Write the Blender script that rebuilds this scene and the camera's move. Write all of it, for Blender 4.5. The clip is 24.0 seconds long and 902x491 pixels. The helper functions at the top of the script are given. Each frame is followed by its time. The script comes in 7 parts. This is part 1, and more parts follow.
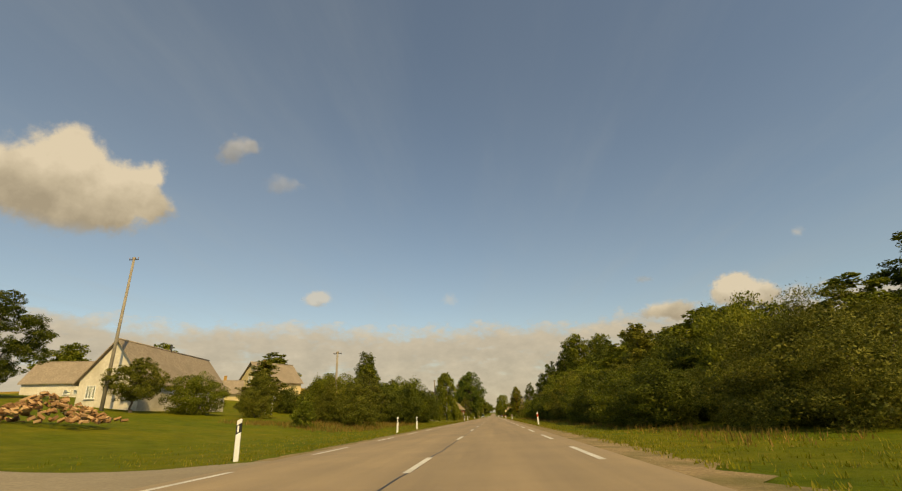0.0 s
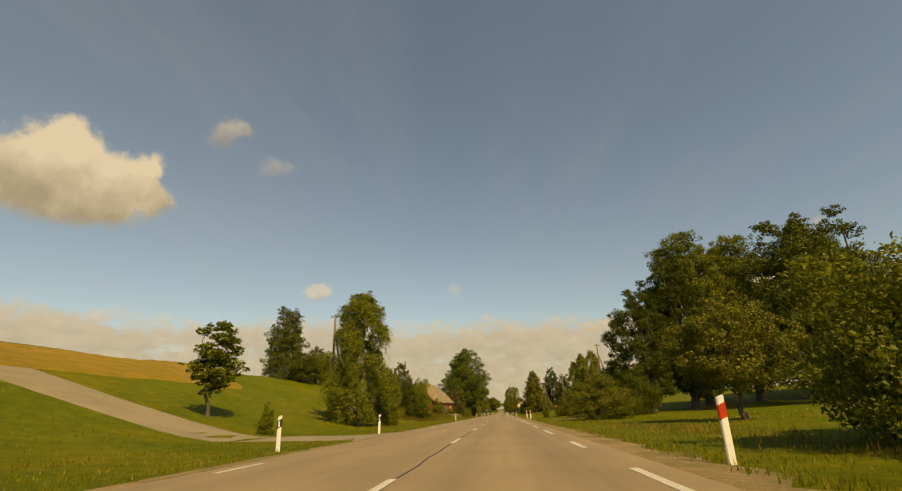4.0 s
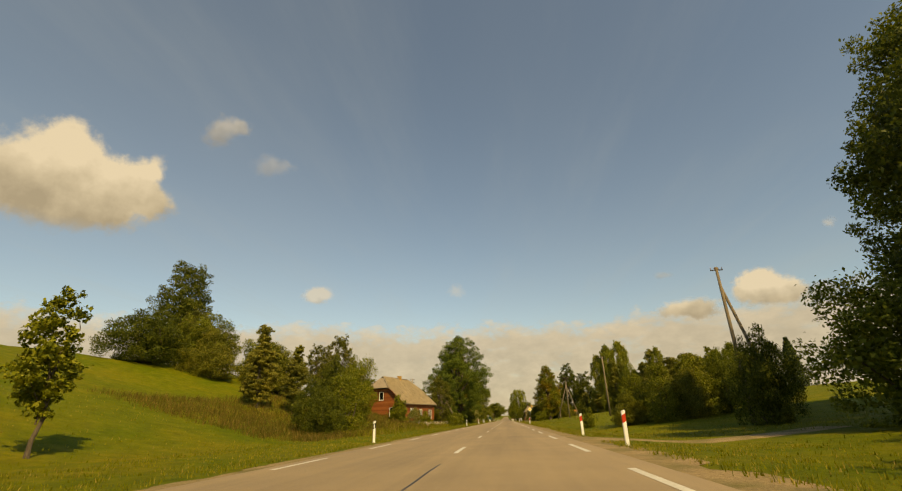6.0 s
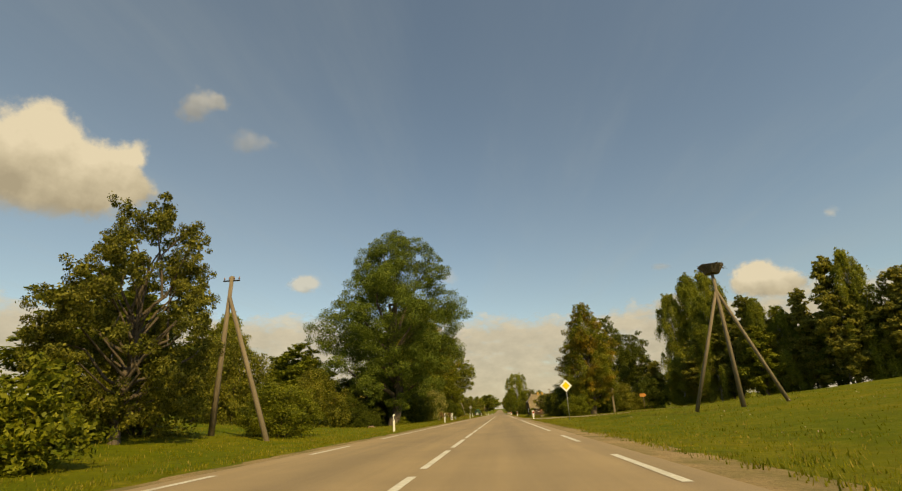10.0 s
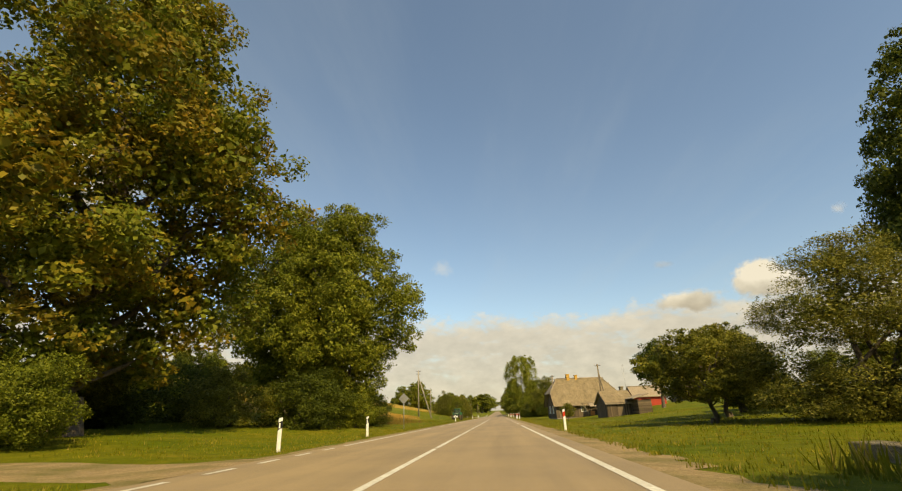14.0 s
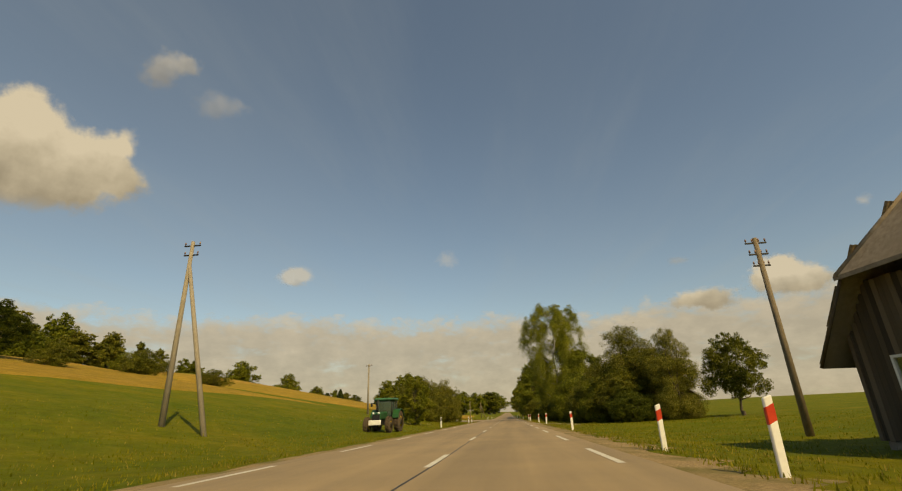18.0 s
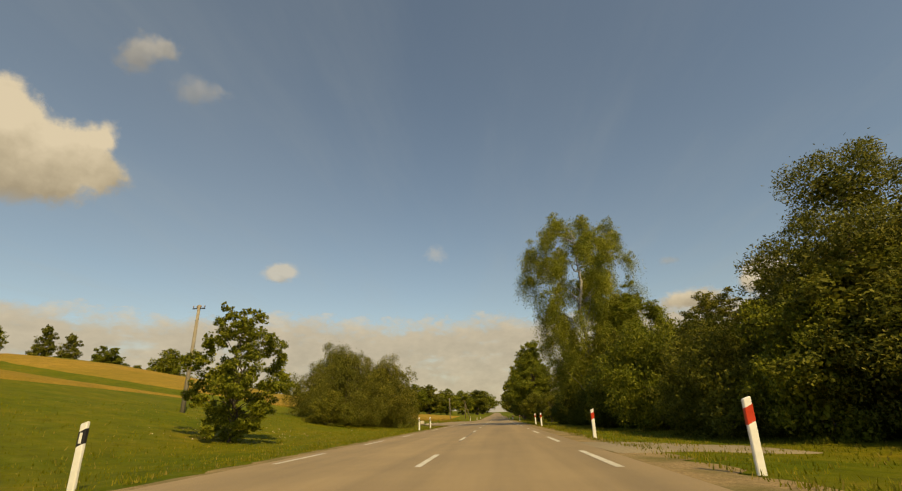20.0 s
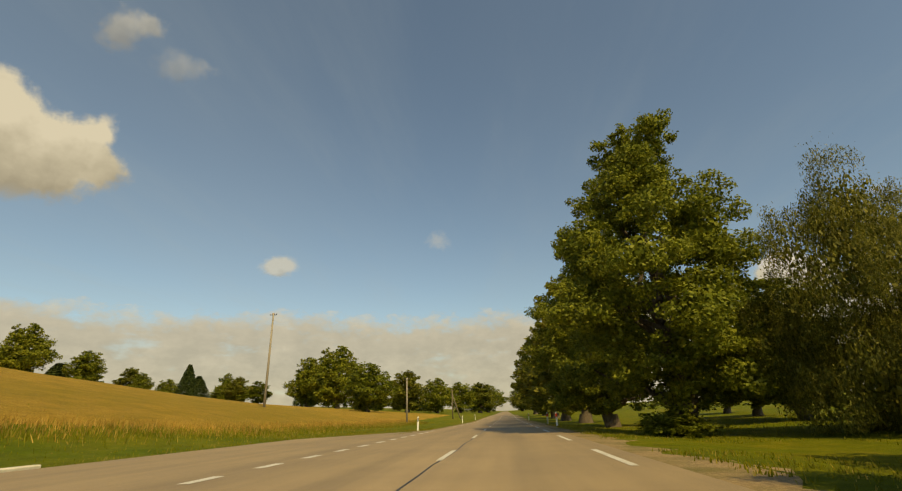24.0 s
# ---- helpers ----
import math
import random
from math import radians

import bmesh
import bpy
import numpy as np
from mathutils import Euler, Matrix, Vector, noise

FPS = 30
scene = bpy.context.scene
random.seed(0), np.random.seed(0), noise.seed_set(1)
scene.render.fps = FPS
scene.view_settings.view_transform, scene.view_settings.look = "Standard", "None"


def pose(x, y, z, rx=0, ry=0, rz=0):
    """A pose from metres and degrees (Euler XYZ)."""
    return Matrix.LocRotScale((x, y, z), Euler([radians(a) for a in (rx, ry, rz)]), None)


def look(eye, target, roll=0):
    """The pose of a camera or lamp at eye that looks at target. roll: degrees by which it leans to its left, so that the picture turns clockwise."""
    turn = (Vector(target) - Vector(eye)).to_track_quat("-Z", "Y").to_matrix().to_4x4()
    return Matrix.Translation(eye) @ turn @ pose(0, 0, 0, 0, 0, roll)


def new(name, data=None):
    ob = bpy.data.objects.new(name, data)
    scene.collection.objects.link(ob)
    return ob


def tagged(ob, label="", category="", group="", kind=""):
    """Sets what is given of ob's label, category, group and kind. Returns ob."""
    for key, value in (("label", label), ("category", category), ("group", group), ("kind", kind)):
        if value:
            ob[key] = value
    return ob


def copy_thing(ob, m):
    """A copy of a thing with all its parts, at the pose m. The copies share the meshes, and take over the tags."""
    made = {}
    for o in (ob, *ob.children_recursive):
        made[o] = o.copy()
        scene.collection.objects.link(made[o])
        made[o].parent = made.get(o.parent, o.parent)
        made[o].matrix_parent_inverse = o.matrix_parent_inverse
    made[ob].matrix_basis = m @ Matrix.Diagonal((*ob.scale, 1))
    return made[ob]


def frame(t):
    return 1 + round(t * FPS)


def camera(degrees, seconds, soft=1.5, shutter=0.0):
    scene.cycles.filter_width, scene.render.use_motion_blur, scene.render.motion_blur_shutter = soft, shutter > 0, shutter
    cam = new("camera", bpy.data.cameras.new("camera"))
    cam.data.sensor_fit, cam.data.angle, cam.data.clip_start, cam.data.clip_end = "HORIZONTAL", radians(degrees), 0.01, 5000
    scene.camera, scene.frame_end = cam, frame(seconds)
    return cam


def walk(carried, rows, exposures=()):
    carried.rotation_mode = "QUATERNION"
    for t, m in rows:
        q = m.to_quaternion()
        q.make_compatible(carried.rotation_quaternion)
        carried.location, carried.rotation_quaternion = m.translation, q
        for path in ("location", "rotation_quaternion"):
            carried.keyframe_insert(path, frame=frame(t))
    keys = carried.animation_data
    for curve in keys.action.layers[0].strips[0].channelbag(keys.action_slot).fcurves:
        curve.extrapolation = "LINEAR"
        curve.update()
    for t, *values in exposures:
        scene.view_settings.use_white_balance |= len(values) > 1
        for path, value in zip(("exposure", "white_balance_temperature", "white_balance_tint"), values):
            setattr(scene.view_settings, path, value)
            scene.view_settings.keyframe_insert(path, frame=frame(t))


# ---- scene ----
cam = camera(88.8, 24.0, soft=1.15)
PATH = [
    (0, (1.491, 0.000, 0.828), (1.350, 1.869, 1.527), -2.1),
    (0.5, (1.534, 11.888, 0.828), (1.396, 13.758, 1.523), -2.1),
    (1, (1.566, 23.733, 0.828), (1.428, 25.607, 1.512), -2.1),
    (1.5, (1.582, 35.402, 0.828), (1.440, 37.280, 1.501), -2.1),
    (2, (1.596, 47.021, 0.828), (1.448, 48.901, 1.496), -2.1),
    (2.5, (1.608, 58.661, 0.828), (1.455, 60.539, 1.497), -2.1),
    (3, (1.615, 70.321, 0.828), (1.455, 72.197, 1.502), -2.1),
    (3.5, (1.611, 82.001, 0.828), (1.445, 83.874, 1.509), -2.1),
    (4, (1.596, 93.701, 0.828), (1.424, 95.571, 1.517), -2.1),
    (4.5, (1.569, 105.421, 0.828), (1.389, 107.287, 1.524), -2.1),
    (5, (1.531, 117.160, 0.828), (1.343, 119.024, 1.529), -2.1),
    (5.5, (1.492, 128.726, 0.828), (1.300, 130.587, 1.534), -2.1),
    (6, (1.466, 139.997, 0.828), (1.280, 141.857, 1.541), -2.1),
    (6.5, (1.450, 151.030, 0.828), (1.274, 152.890, 1.542), -2.1),
    (7, (1.445, 161.919, 0.828), (1.281, 163.783, 1.535), -2.1),
    (7.5, (1.476, 172.845, 0.828), (1.326, 174.708, 1.541), -2.1),
    (8, (1.509, 183.777, 0.828), (1.367, 185.640, 1.541), -2.1),
    (8.5, (1.528, 194.688, 0.828), (1.389, 196.553, 1.536), -2.1),
    (9, (1.511, 205.492, 0.828), (1.370, 207.360, 1.530), -2.1),
    (9.5, (1.423, 216.037, 0.828), (1.268, 217.908, 1.520), -2.1),
    (10, (1.337, 226.689, 0.828), (1.171, 228.559, 1.517), -2.1),
    (10.5, (1.262, 237.453, 0.828), (1.088, 239.323, 1.518), -2.1),
    (11, (1.210, 248.338, 0.828), (1.031, 250.206, 1.521), -2.1),
    (11.5, (1.197, 259.349, 0.828), (1.019, 261.216, 1.523), -2.1),
    (12, (1.247, 270.493, 0.828), (1.075, 272.360, 1.523), -2.1),
    (12.5, (1.376, 281.551, 0.828), (1.215, 283.421, 1.519), -2.1),
    (13, (1.527, 292.517, 0.828), (1.372, 294.388, 1.519), -2.1),
    (13.5, (1.678, 303.467, 0.828), (1.523, 305.337, 1.521), -2.1),
    (14, (1.802, 314.340, 0.828), (1.644, 316.209, 1.523), -2.1),
    (14.5, (1.860, 324.973, 0.828), (1.693, 326.840, 1.527), -2.1),
    (15, (1.863, 335.324, 0.828), (1.684, 337.189, 1.529), -2.1),
    (15.5, (1.830, 345.590, 0.828), (1.639, 347.452, 1.533), -2.1),
    (16, (1.768, 355.779, 0.828), (1.567, 357.641, 1.531), -2.1),
    (16.5, (1.706, 365.869, 0.828), (1.501, 367.730, 1.530), -2.1),
    (17, (1.640, 375.889, 0.828), (1.434, 377.750, 1.530), -2.1),
    (17.5, (1.592, 385.819, 0.828), (1.391, 387.681, 1.529), -2.1),
    (18, (1.555, 395.818, 0.828), (1.360, 397.681, 1.530), -2.1),
    (18.5, (1.531, 405.887, 0.828), (1.343, 407.750, 1.531), -2.1),
    (19, (1.519, 416.025, 0.828), (1.341, 417.888, 1.532), -2.1),
    (19.5, (1.524, 426.230, 0.828), (1.357, 428.095, 1.532), -2.1),
    (20, (1.553, 436.503, 0.828), (1.397, 438.370, 1.530), -2.1),
    (20.5, (1.604, 446.651, 0.828), (1.458, 448.520, 1.527), -2.1),
    (21, (1.658, 456.738, 0.828), (1.516, 458.607, 1.527), -2.1),
    (21.5, (1.696, 466.771, 0.828), (1.551, 468.638, 1.530), -2.1),
    (22, (1.690, 476.842, 0.828), (1.535, 478.707, 1.533), -2.1),
    (22.5, (1.674, 486.977, 0.828), (1.509, 488.840, 1.536), -2.1),
    (23, (1.637, 497.118, 0.828), (1.464, 498.981, 1.536), -2.1),
    (23.5, (1.559, 507.082, 0.828), (1.378, 508.945, 1.533), -2.1),
    (24, (1.457, 517.052, 0.828), (1.270, 518.916, 1.527), -2.1),
]
walk(cam, [(t, look(eye, target, roll)) for t, eye, target, roll in PATH],
     [(0, 0.4, 9300, 7), (1, 0.36, 9100, 5), (2, 0.36, 10800, 7), (4.5, 0.4, 10900, 7), (5, 0.42, 10900, 7), (6, 0.5, 10500, 6), (7.5, 0.42, 10500, 7), (9, 0.4, 10400, 4), (9.5, 0.42, 9600, 3),
      (11.5, 0.9, 9600, 5), (12.2, 0.98, 9100, 5), (13, 0.84, 8300, 4), (14, 0.82, 8300, 4), (15, 0.74, 8700, 4), (16, 0.44, 8700, 4), (17, 0.24, 9500, 5), (19.5, 0.33, 9200, 5), (20.2, 0.4, 9600, 6),
      (21, 0.58, 9700, 6), (21.5, 0.62, 9800, 7), (22, 0.66, 8900, 4), (23, 0.38, 8800, 1), (24, 0.38, 9000, 2)])

# ---- light and sky ----
SUN_AZ = (0.53, -0.85)          # towards the sun on the plan
SUN_EL = radians(43)
world = bpy.data.worlds.new("sky")
scene.world = world
world.use_nodes = True
wn = world.node_tree.nodes
wl = world.node_tree.links
sky = wn.new("ShaderNodeTexSky")
sky.sky_type = "NISHITA"
sky.sun_disc = False
sky.sun_elevation = SUN_EL
sky.sun_rotation = math.atan2(SUN_AZ[0], SUN_AZ[1])
sky.air_density = 1.0
sky.dust_density = 0.7
sky.ozone_density = 3.4
wn["Background"].inputs["Strength"].default_value = 0.105
wl.new(sky.outputs[0], wn["Background"].inputs["Color"])
sun = new("sun", bpy.data.lights.new("sun", "SUN"))
sun.data.energy = 3.5
sun.data.angle = radians(0.6)
sun.data.color = (1.0, 0.832, 0.505)
sun.matrix_world = look((0, 0, 0), (-SUN_AZ[0] * math.cos(SUN_EL), -SUN_AZ[1] * math.cos(SUN_EL), -math.sin(SUN_EL)))

# ---- materials ----


def material(name, rough=0.8, metal=0.0, spec=0.3):
    m = bpy.data.materials.new(name)
    m.use_nodes = True
    b = m.node_tree.nodes["Principled BSDF"]
    b.inputs["Roughness"].default_value = rough
    b.inputs["Metallic"].default_value = metal
    b.inputs["Specular IOR Level"].default_value = spec
    return m, m.node_tree.nodes, m.node_tree.links, b


def noise_node(n, l, scale, detail=4.0, rough=0.6, coord="Object", stretch=None):
    t = n.new("ShaderNodeTexNoise")
    t.inputs["Scale"].default_value = scale
    t.inputs["Detail"].default_value = detail
    t.inputs["Roughness"].default_value = rough
    if coord == "World":
        g = n.new("ShaderNodeNewGeometry")
        src = g.outputs["Position"]
    else:
        g = n.new("ShaderNodeTexCoord")
        src = g.outputs[coord]
    if stretch:
        mp = n.new("ShaderNodeMapping")
        mp.inputs["Scale"].default_value = stretch
        l.new(src, mp.inputs[0])
        src = mp.outputs[0]
    l.new(src, t.inputs["Vector"])
    return t


def ramp(n, l, fac, stops):
    r = n.new("ShaderNodeValToRGB")
    e = r.color_ramp.elements
    while len(e) < len(stops):
        e.new(0.5)
    for k, (p, c) in enumerate(stops):
        e[k].position = p
        e[k].color = (*c, 1)
    l.new(fac, r.inputs[0])
    return r


def mix(n, l, fac, a, b, mode="MIX"):
    m = n.new("ShaderNodeMix")
    m.data_type = "RGBA"
    m.blend_type = mode
    for sock, v in ((m.inputs[0], fac), (m.inputs[6], a), (m.inputs[7], b)):
        if hasattr(v, "default_value") or hasattr(v, "is_output"):
            l.new(v, sock)
        elif isinstance(v, (int, float)):
            sock.default_value = v
        else:
            sock.default_value = (*v, 1)
    return m.outputs[2]


def bump(n, l, b, height, strength=0.4, dist=0.02):
    k = n.new("ShaderNodeBump")
    k.inputs["Strength"].default_value = strength
    k.inputs["Distance"].default_value = dist
    l.new(height, k.inputs["Height"])
    l.new(k.outputs[0], b.inputs["Normal"])


def surface(name, dark, light, scale=6.0, big=0.5, rough=0.85, metal=0.0, spec=0.25, bumpy=0.3, dist=0.02, stretch=None, coord="Object", third=None):
    """Two-scale stained surface: grain and larger patches, with relief."""
    m, n, l, b = material(name, rough, metal, spec)
    g = noise_node(n, l, scale, 6, 0.65, coord, stretch)
    p = noise_node(n, l, big, 3, 0.55, coord)
    c = ramp(n, l, g.outputs[0], ((0.3, dark), (0.72, light)))
    mid = third or tuple((a + z) * 0.5 * 0.8 for a, z in zip(dark, light))
    f = ramp(n, l, p.outputs[0], ((0.42, (0, 0, 0)), (0.66, (0.75, 0.75, 0.75))))
    l.new(mix(n, l, f.outputs[0], c.outputs[0], mid), b.inputs["Base Color"])
    bump(n, l, b, g.outputs[0], bumpy, dist)
    return m


def varied(name, stops, rough=0.8, spec=0.25, grain=12.0, metal=0.0, stretch=None, bumpy=0.3):
    """Pieces that differ one by one, each with its own grain."""
    m, n, l, b = material(name, rough, metal, spec)
    o = n.new("ShaderNodeObjectInfo")
    c = ramp(n, l, o.outputs["Random"], stops)
    g = noise_node(n, l, grain, 5, 0.65, "Object", stretch)
    s = ramp(n, l, g.outputs[0], ((0.25, (0.62, 0.62, 0.62)), (0.75, (1.12, 1.12, 1.12))))
    l.new(mix(n, l, 1.0, c.outputs[0], s.outputs[0], "MULTIPLY"), b.inputs["Base Color"])
    bump(n, l, b, g.outputs[0], bumpy, 0.01)
    return m


def leaf_material(name, stops, sheer=0.38, rough=0.5, turned=None):
    """Leaves that differ one by one and tree by tree; light comes sheer them."""
    m, n, l, b = material(name, rough, 0.0, 0.1)
    g = n.new("ShaderNodeNewGeometry")
    c = ramp(n, l, g.outputs["Random Per Island"], stops)
    if turned:
        t = ramp(n, l, g.outputs["Random Per Island"], turned)
        where = ramp(n, l, noise_node(n, l, 0.42, 4, 0.65, "World").outputs[0], ((0.46, (0, 0, 0)), (0.6, (0.85, 0.85, 0.85))))
        mixed = n.new("ShaderNodeMix")
        mixed.data_type = "RGBA"
        l.new(where.outputs[0], mixed.inputs[0])
        l.new(c.outputs[0], mixed.inputs[6])
        l.new(t.outputs[0], mixed.inputs[7])
        base = mixed.outputs[2]
    else:
        base = c.outputs[0]
    o = n.new("ShaderNodeObjectInfo")
    v = ramp(n, l, o.outputs["Random"], ((0.0, (0.82, 0.86, 0.8)), (1.0, (1.14, 1.1, 1.05))))
    big = noise_node(n, l, 0.35, 2, 0.5, "World")
    w = ramp(n, l, big.outputs[0], ((0.3, (0.8, 0.84, 0.8)), (0.7, (1.15, 1.12, 1.0))))
    col = mix(n, l, 1.0, mix(n, l, 1.0, base, v.outputs[0], "MULTIPLY"), w.outputs[0], "MULTIPLY")
    l.new(col, b.inputs["Base Color"])
    t = n.new("ShaderNodeBsdfTranslucent")
    l.new(col, t.inputs["Color"])
    s = n.new("ShaderNodeMixShader")
    s.inputs[0].default_value = sheer
    l.new(b.outputs[0], s.inputs[1])
    l.new(t.outputs[0], s.inputs[2])
    l.new(s.outputs[0], n["Material Output"].inputs["Surface"])
    return m


def grass_material():
    """Mown and rough grass: fine blades, tufts, yellowed and brownish patches of several sizes."""
    m, n, l, b = material("grass", 0.9, 0.0, 0.06)
    fine = noise_node(n, l, 11.0, 6, 0.75, "World")
    mid = noise_node(n, l, 1.3, 6, 0.7, "World")
    far = noise_node(n, l, 0.23, 5, 0.65, "World")
    big = noise_node(n, l, 0.045, 4, 0.6, "World")
    c = ramp(n, l, fine.outputs[0], ((0.25, (0.042, 0.049, 0.0046)), (0.55, (0.125, 0.132, 0.0103)), (0.8, (0.234, 0.207, 0.0299))))
    d = ramp(n, l, mid.outputs[0], ((0.32, (0.066, 0.078, 0.0057)), (0.55, (0.133, 0.142, 0.0103)), (0.75, (0.234, 0.193, 0.0345))))
    f = ramp(n, l, far.outputs[0], ((0.36, (0.72, 0.88, 0.70)), (0.52, (1.0, 1.0, 1.0)), (0.68, (1.26, 1.08, 1.1))))
    e = ramp(n, l, big.outputs[0], ((0.35, (0.82, 0.92, 0.8)), (0.65, (1.16, 1.06, 0.98))))
    col = mix(n, l, 1.0, mix(n, l, 0.55, c.outputs[0], d.outputs[0]), mix(n, l, 1.0, f.outputs[0], e.outputs[0], "MULTIPLY"), "MULTIPLY")
    l.new(col, b.inputs["Base Color"])
    h = mix(n, l, 0.5, fine.outputs[0], mid.outputs[0])
    bump(n, l, b, h, 0.9, 0.12)
    return m


def grain_material():
    """Ripe grain seen over its ears: gold, with paler and greener drifts."""
    m, n, l, b = material("ripe_grain", 0.95, 0.0, 0.05)
    ears = noise_node(n, l, 9.0, 6, 0.8, "World", (1.6, 0.8, 1.0))
    drift = noise_node(n, l, 0.5, 5, 0.65, "World")
    big = noise_node(n, l, 0.06, 4, 0.6, "World", (1.0, 0.4, 1.0))
    c = ramp(n, l, ears.outputs[0], ((0.25, (0.132, 0.080, 0.015)), (0.5, (0.325, 0.208, 0.041)), (0.75, (0.51, 0.355, 0.10))))
    d = ramp(n, l, drift.outputs[0], ((0.35, (0.80, 0.84, 0.72)), (0.65, (1.15, 1.1, 1.1))))
    g = ramp(n, l, big.outputs[0], ((0.42, (0, 0, 0)), (0.62, (0.42, 0.42, 0.42))))
    col = mix(n, l, g.outputs[0], mix(n, l, 1.0, c.outputs[0], d.outputs[0], "MULTIPLY"), (0.20, 0.162, 0.026))
    l.new(col, b.inputs["Base Color"])
    bump(n, l, b, ears.outputs[0], 0.7, 0.25)
    return m


def road_material():
    m, n, l, b = material("asphalt", 0.78, 0.0, 0.35)
    grit = noise_node(n, l, 60.0, 3, 0.7, "World")
    along = noise_node(n, l, 1.0, 5, 0.6, "World", (0.9, 0.03, 1.0))
    blot = noise_node(n, l, 0.35, 4, 0.6, "World")
    base = ramp(n, l, grit.outputs[0], ((0.3, (0.225, 0.167, 0.0963)), (0.7, (0.352, 0.265, 0.1568))))
    lane = ramp(n, l, along.outputs[0], ((0.35, (0.80, 0.80, 0.80)), (0.7, (1.14, 1.12, 1.08))))
    bl = ramp(n, l, blot.outputs[0], ((0.35, (0.88, 0.88, 0.9)), (0.7, (1.08, 1.07, 1.05))))
    col = mix(n, l, 1.0, mix(n, l, 1.0, base.outputs[0], lane.outputs[0], "MULTIPLY"), bl.outputs[0], "MULTIPLY")
    l.new(col, b.inputs["Base Color"])
    bump(n, l, b, grit.outputs[0], 0.25, 0.006)
    return m


def slate_material():
    """Old corrugated fibre-cement sheets: each a little different, grown over with lichen and streaked with damp."""
    m, n, l, b = material("corrugated_sheet", 0.93, 0.0, 0.15)
    o = n.new("ShaderNodeObjectInfo")
    c = ramp(n, l, o.outputs["Random"], ((0.0, (0.222, 0.175, 0.115)), (0.7, (0.236, 0.187, 0.123)), (1.0, (0.252, 0.202, 0.136))))
    fine = noise_node(n, l, 14.0, 6, 0.7, "World")
    mid = noise_node(n, l, 1.7, 6, 0.7, "World")
    spot_ = noise_node(n, l, 5.0, 4, 0.6, "World")
    a = ramp(n, l, fine.outputs[0], ((0.28, (0.66, 0.66, 0.64)), (0.72, (1.22, 1.2, 1.16))))
    d = ramp(n, l, mid.outputs[0], ((0.3, (0.66, 0.68, 0.66)), (0.5, (1.0, 1.0, 1.0)), (0.72, (1.28, 1.24, 1.18))))
    col = mix(n, l, 1.0, mix(n, l, 1.0, c.outputs[0], a.outputs[0], "MULTIPLY"), d.outputs[0], "MULTIPLY")
    pale = ramp(n, l, spot_.outputs[0], ((0.66, (0, 0, 0)), (0.72, (0.6, 0.6, 0.6))))
    moss = ramp(n, l, spot_.outputs[0], ((0.28, (0.75, 0.75, 0.75)), (0.34, (0, 0, 0))))
    col = mix(n, l, moss.outputs[0], mix(n, l, pale.outputs[0], col, (0.44, 0.40, 0.31)), (0.05, 0.042, 0.022))
    l.new(col, b.inputs["Base Color"])
    bump(n, l, b, fine.outputs[0], 0.4, 0.012)
    return m


def glass_material():
    m, n, l, b = material("window_glass", 0.06, 0.0, 0.5)
    b.inputs["Base Color"].default_value = (0.9, 0.95, 0.92, 1)
    b.inputs["Transmission Weight"].default_value = 1.0
    return m


GRASS = grass_material()
ASPHALT = road_material()
GRAVEL = surface("gravel", (0.17, 0.115, 0.055), (0.40, 0.29, 0.155), 18, 0.7, 0.95, bumpy=0.9, dist=0.04, coord="World", third=(0.105, 0.098, 0.022))
DIRT_ROAD = surface("gravel_road", (0.19, 0.155, 0.10), (0.34, 0.28, 0.19), 14, 0.4, 0.95, bumpy=0.4, coord="World")
WHEAT = grain_material()
STRAW = leaf_material("grain_stalks", ((0.0, (0.22, 0.13, 0.03)), (0.5, (0.36, 0.225, 0.06)), (1.0, (0.48, 0.32, 0.11))), 0.2, 0.8)
LINE = surface("road_paint", (0.42, 0.40, 0.34), (0.74, 0.72, 0.66), 16, 1.1, 0.7, bumpy=0.15, dist=0.003, coord="World", third=(0.45, 0.42, 0.35))
TAR = surface("tar", (0.015, 0.014, 0.012), (0.04, 0.037, 0.03), 20, 2, 0.5, coord="World")
WHITE = surface("white_plastic", (0.68, 0.67, 0.63), (0.82, 0.81, 0.78), 5, 2.0, 0.45, bumpy=0.05)
NAVY = surface("navy_paint", (0.012, 0.012, 0.05), (0.03, 0.03, 0.085), 8, 2, 0.5, bumpy=0.05)
BLACK = surface("black_paint", (0.012, 0.012, 0.014), (0.03, 0.03, 0.034), 8, 2, 0.5, bumpy=0.05)
RED = surface("red_reflector", (0.42, 0.035, 0.015), (0.58, 0.06, 0.03), 8, 2, 0.35, bumpy=0.05)
YELLOW = surface("yellow_sign", (0.75, 0.52, 0.02), (0.85, 0.62, 0.04), 4, 1, 0.4, bumpy=0.03)
STEEL = surface("grey_steel", (0.24, 0.24, 0.23), (0.40, 0.40, 0.385), 12, 2, 0.5, 0.6, 0.4, bumpy=0.1)
RUST = surface("rusty_rail", (0.16, 0.06, 0.028), (0.36, 0.17, 0.09), 14, 2.2, 0.85, bumpy=0.4, dist=0.006)
CONCRETE = surface("concrete", (0.12, 0.095, 0.06), (0.33, 0.275, 0.195), 9, 1.3, 0.95, bumpy=1.0, dist=0.07, third=(0.085, 0.078, 0.03))
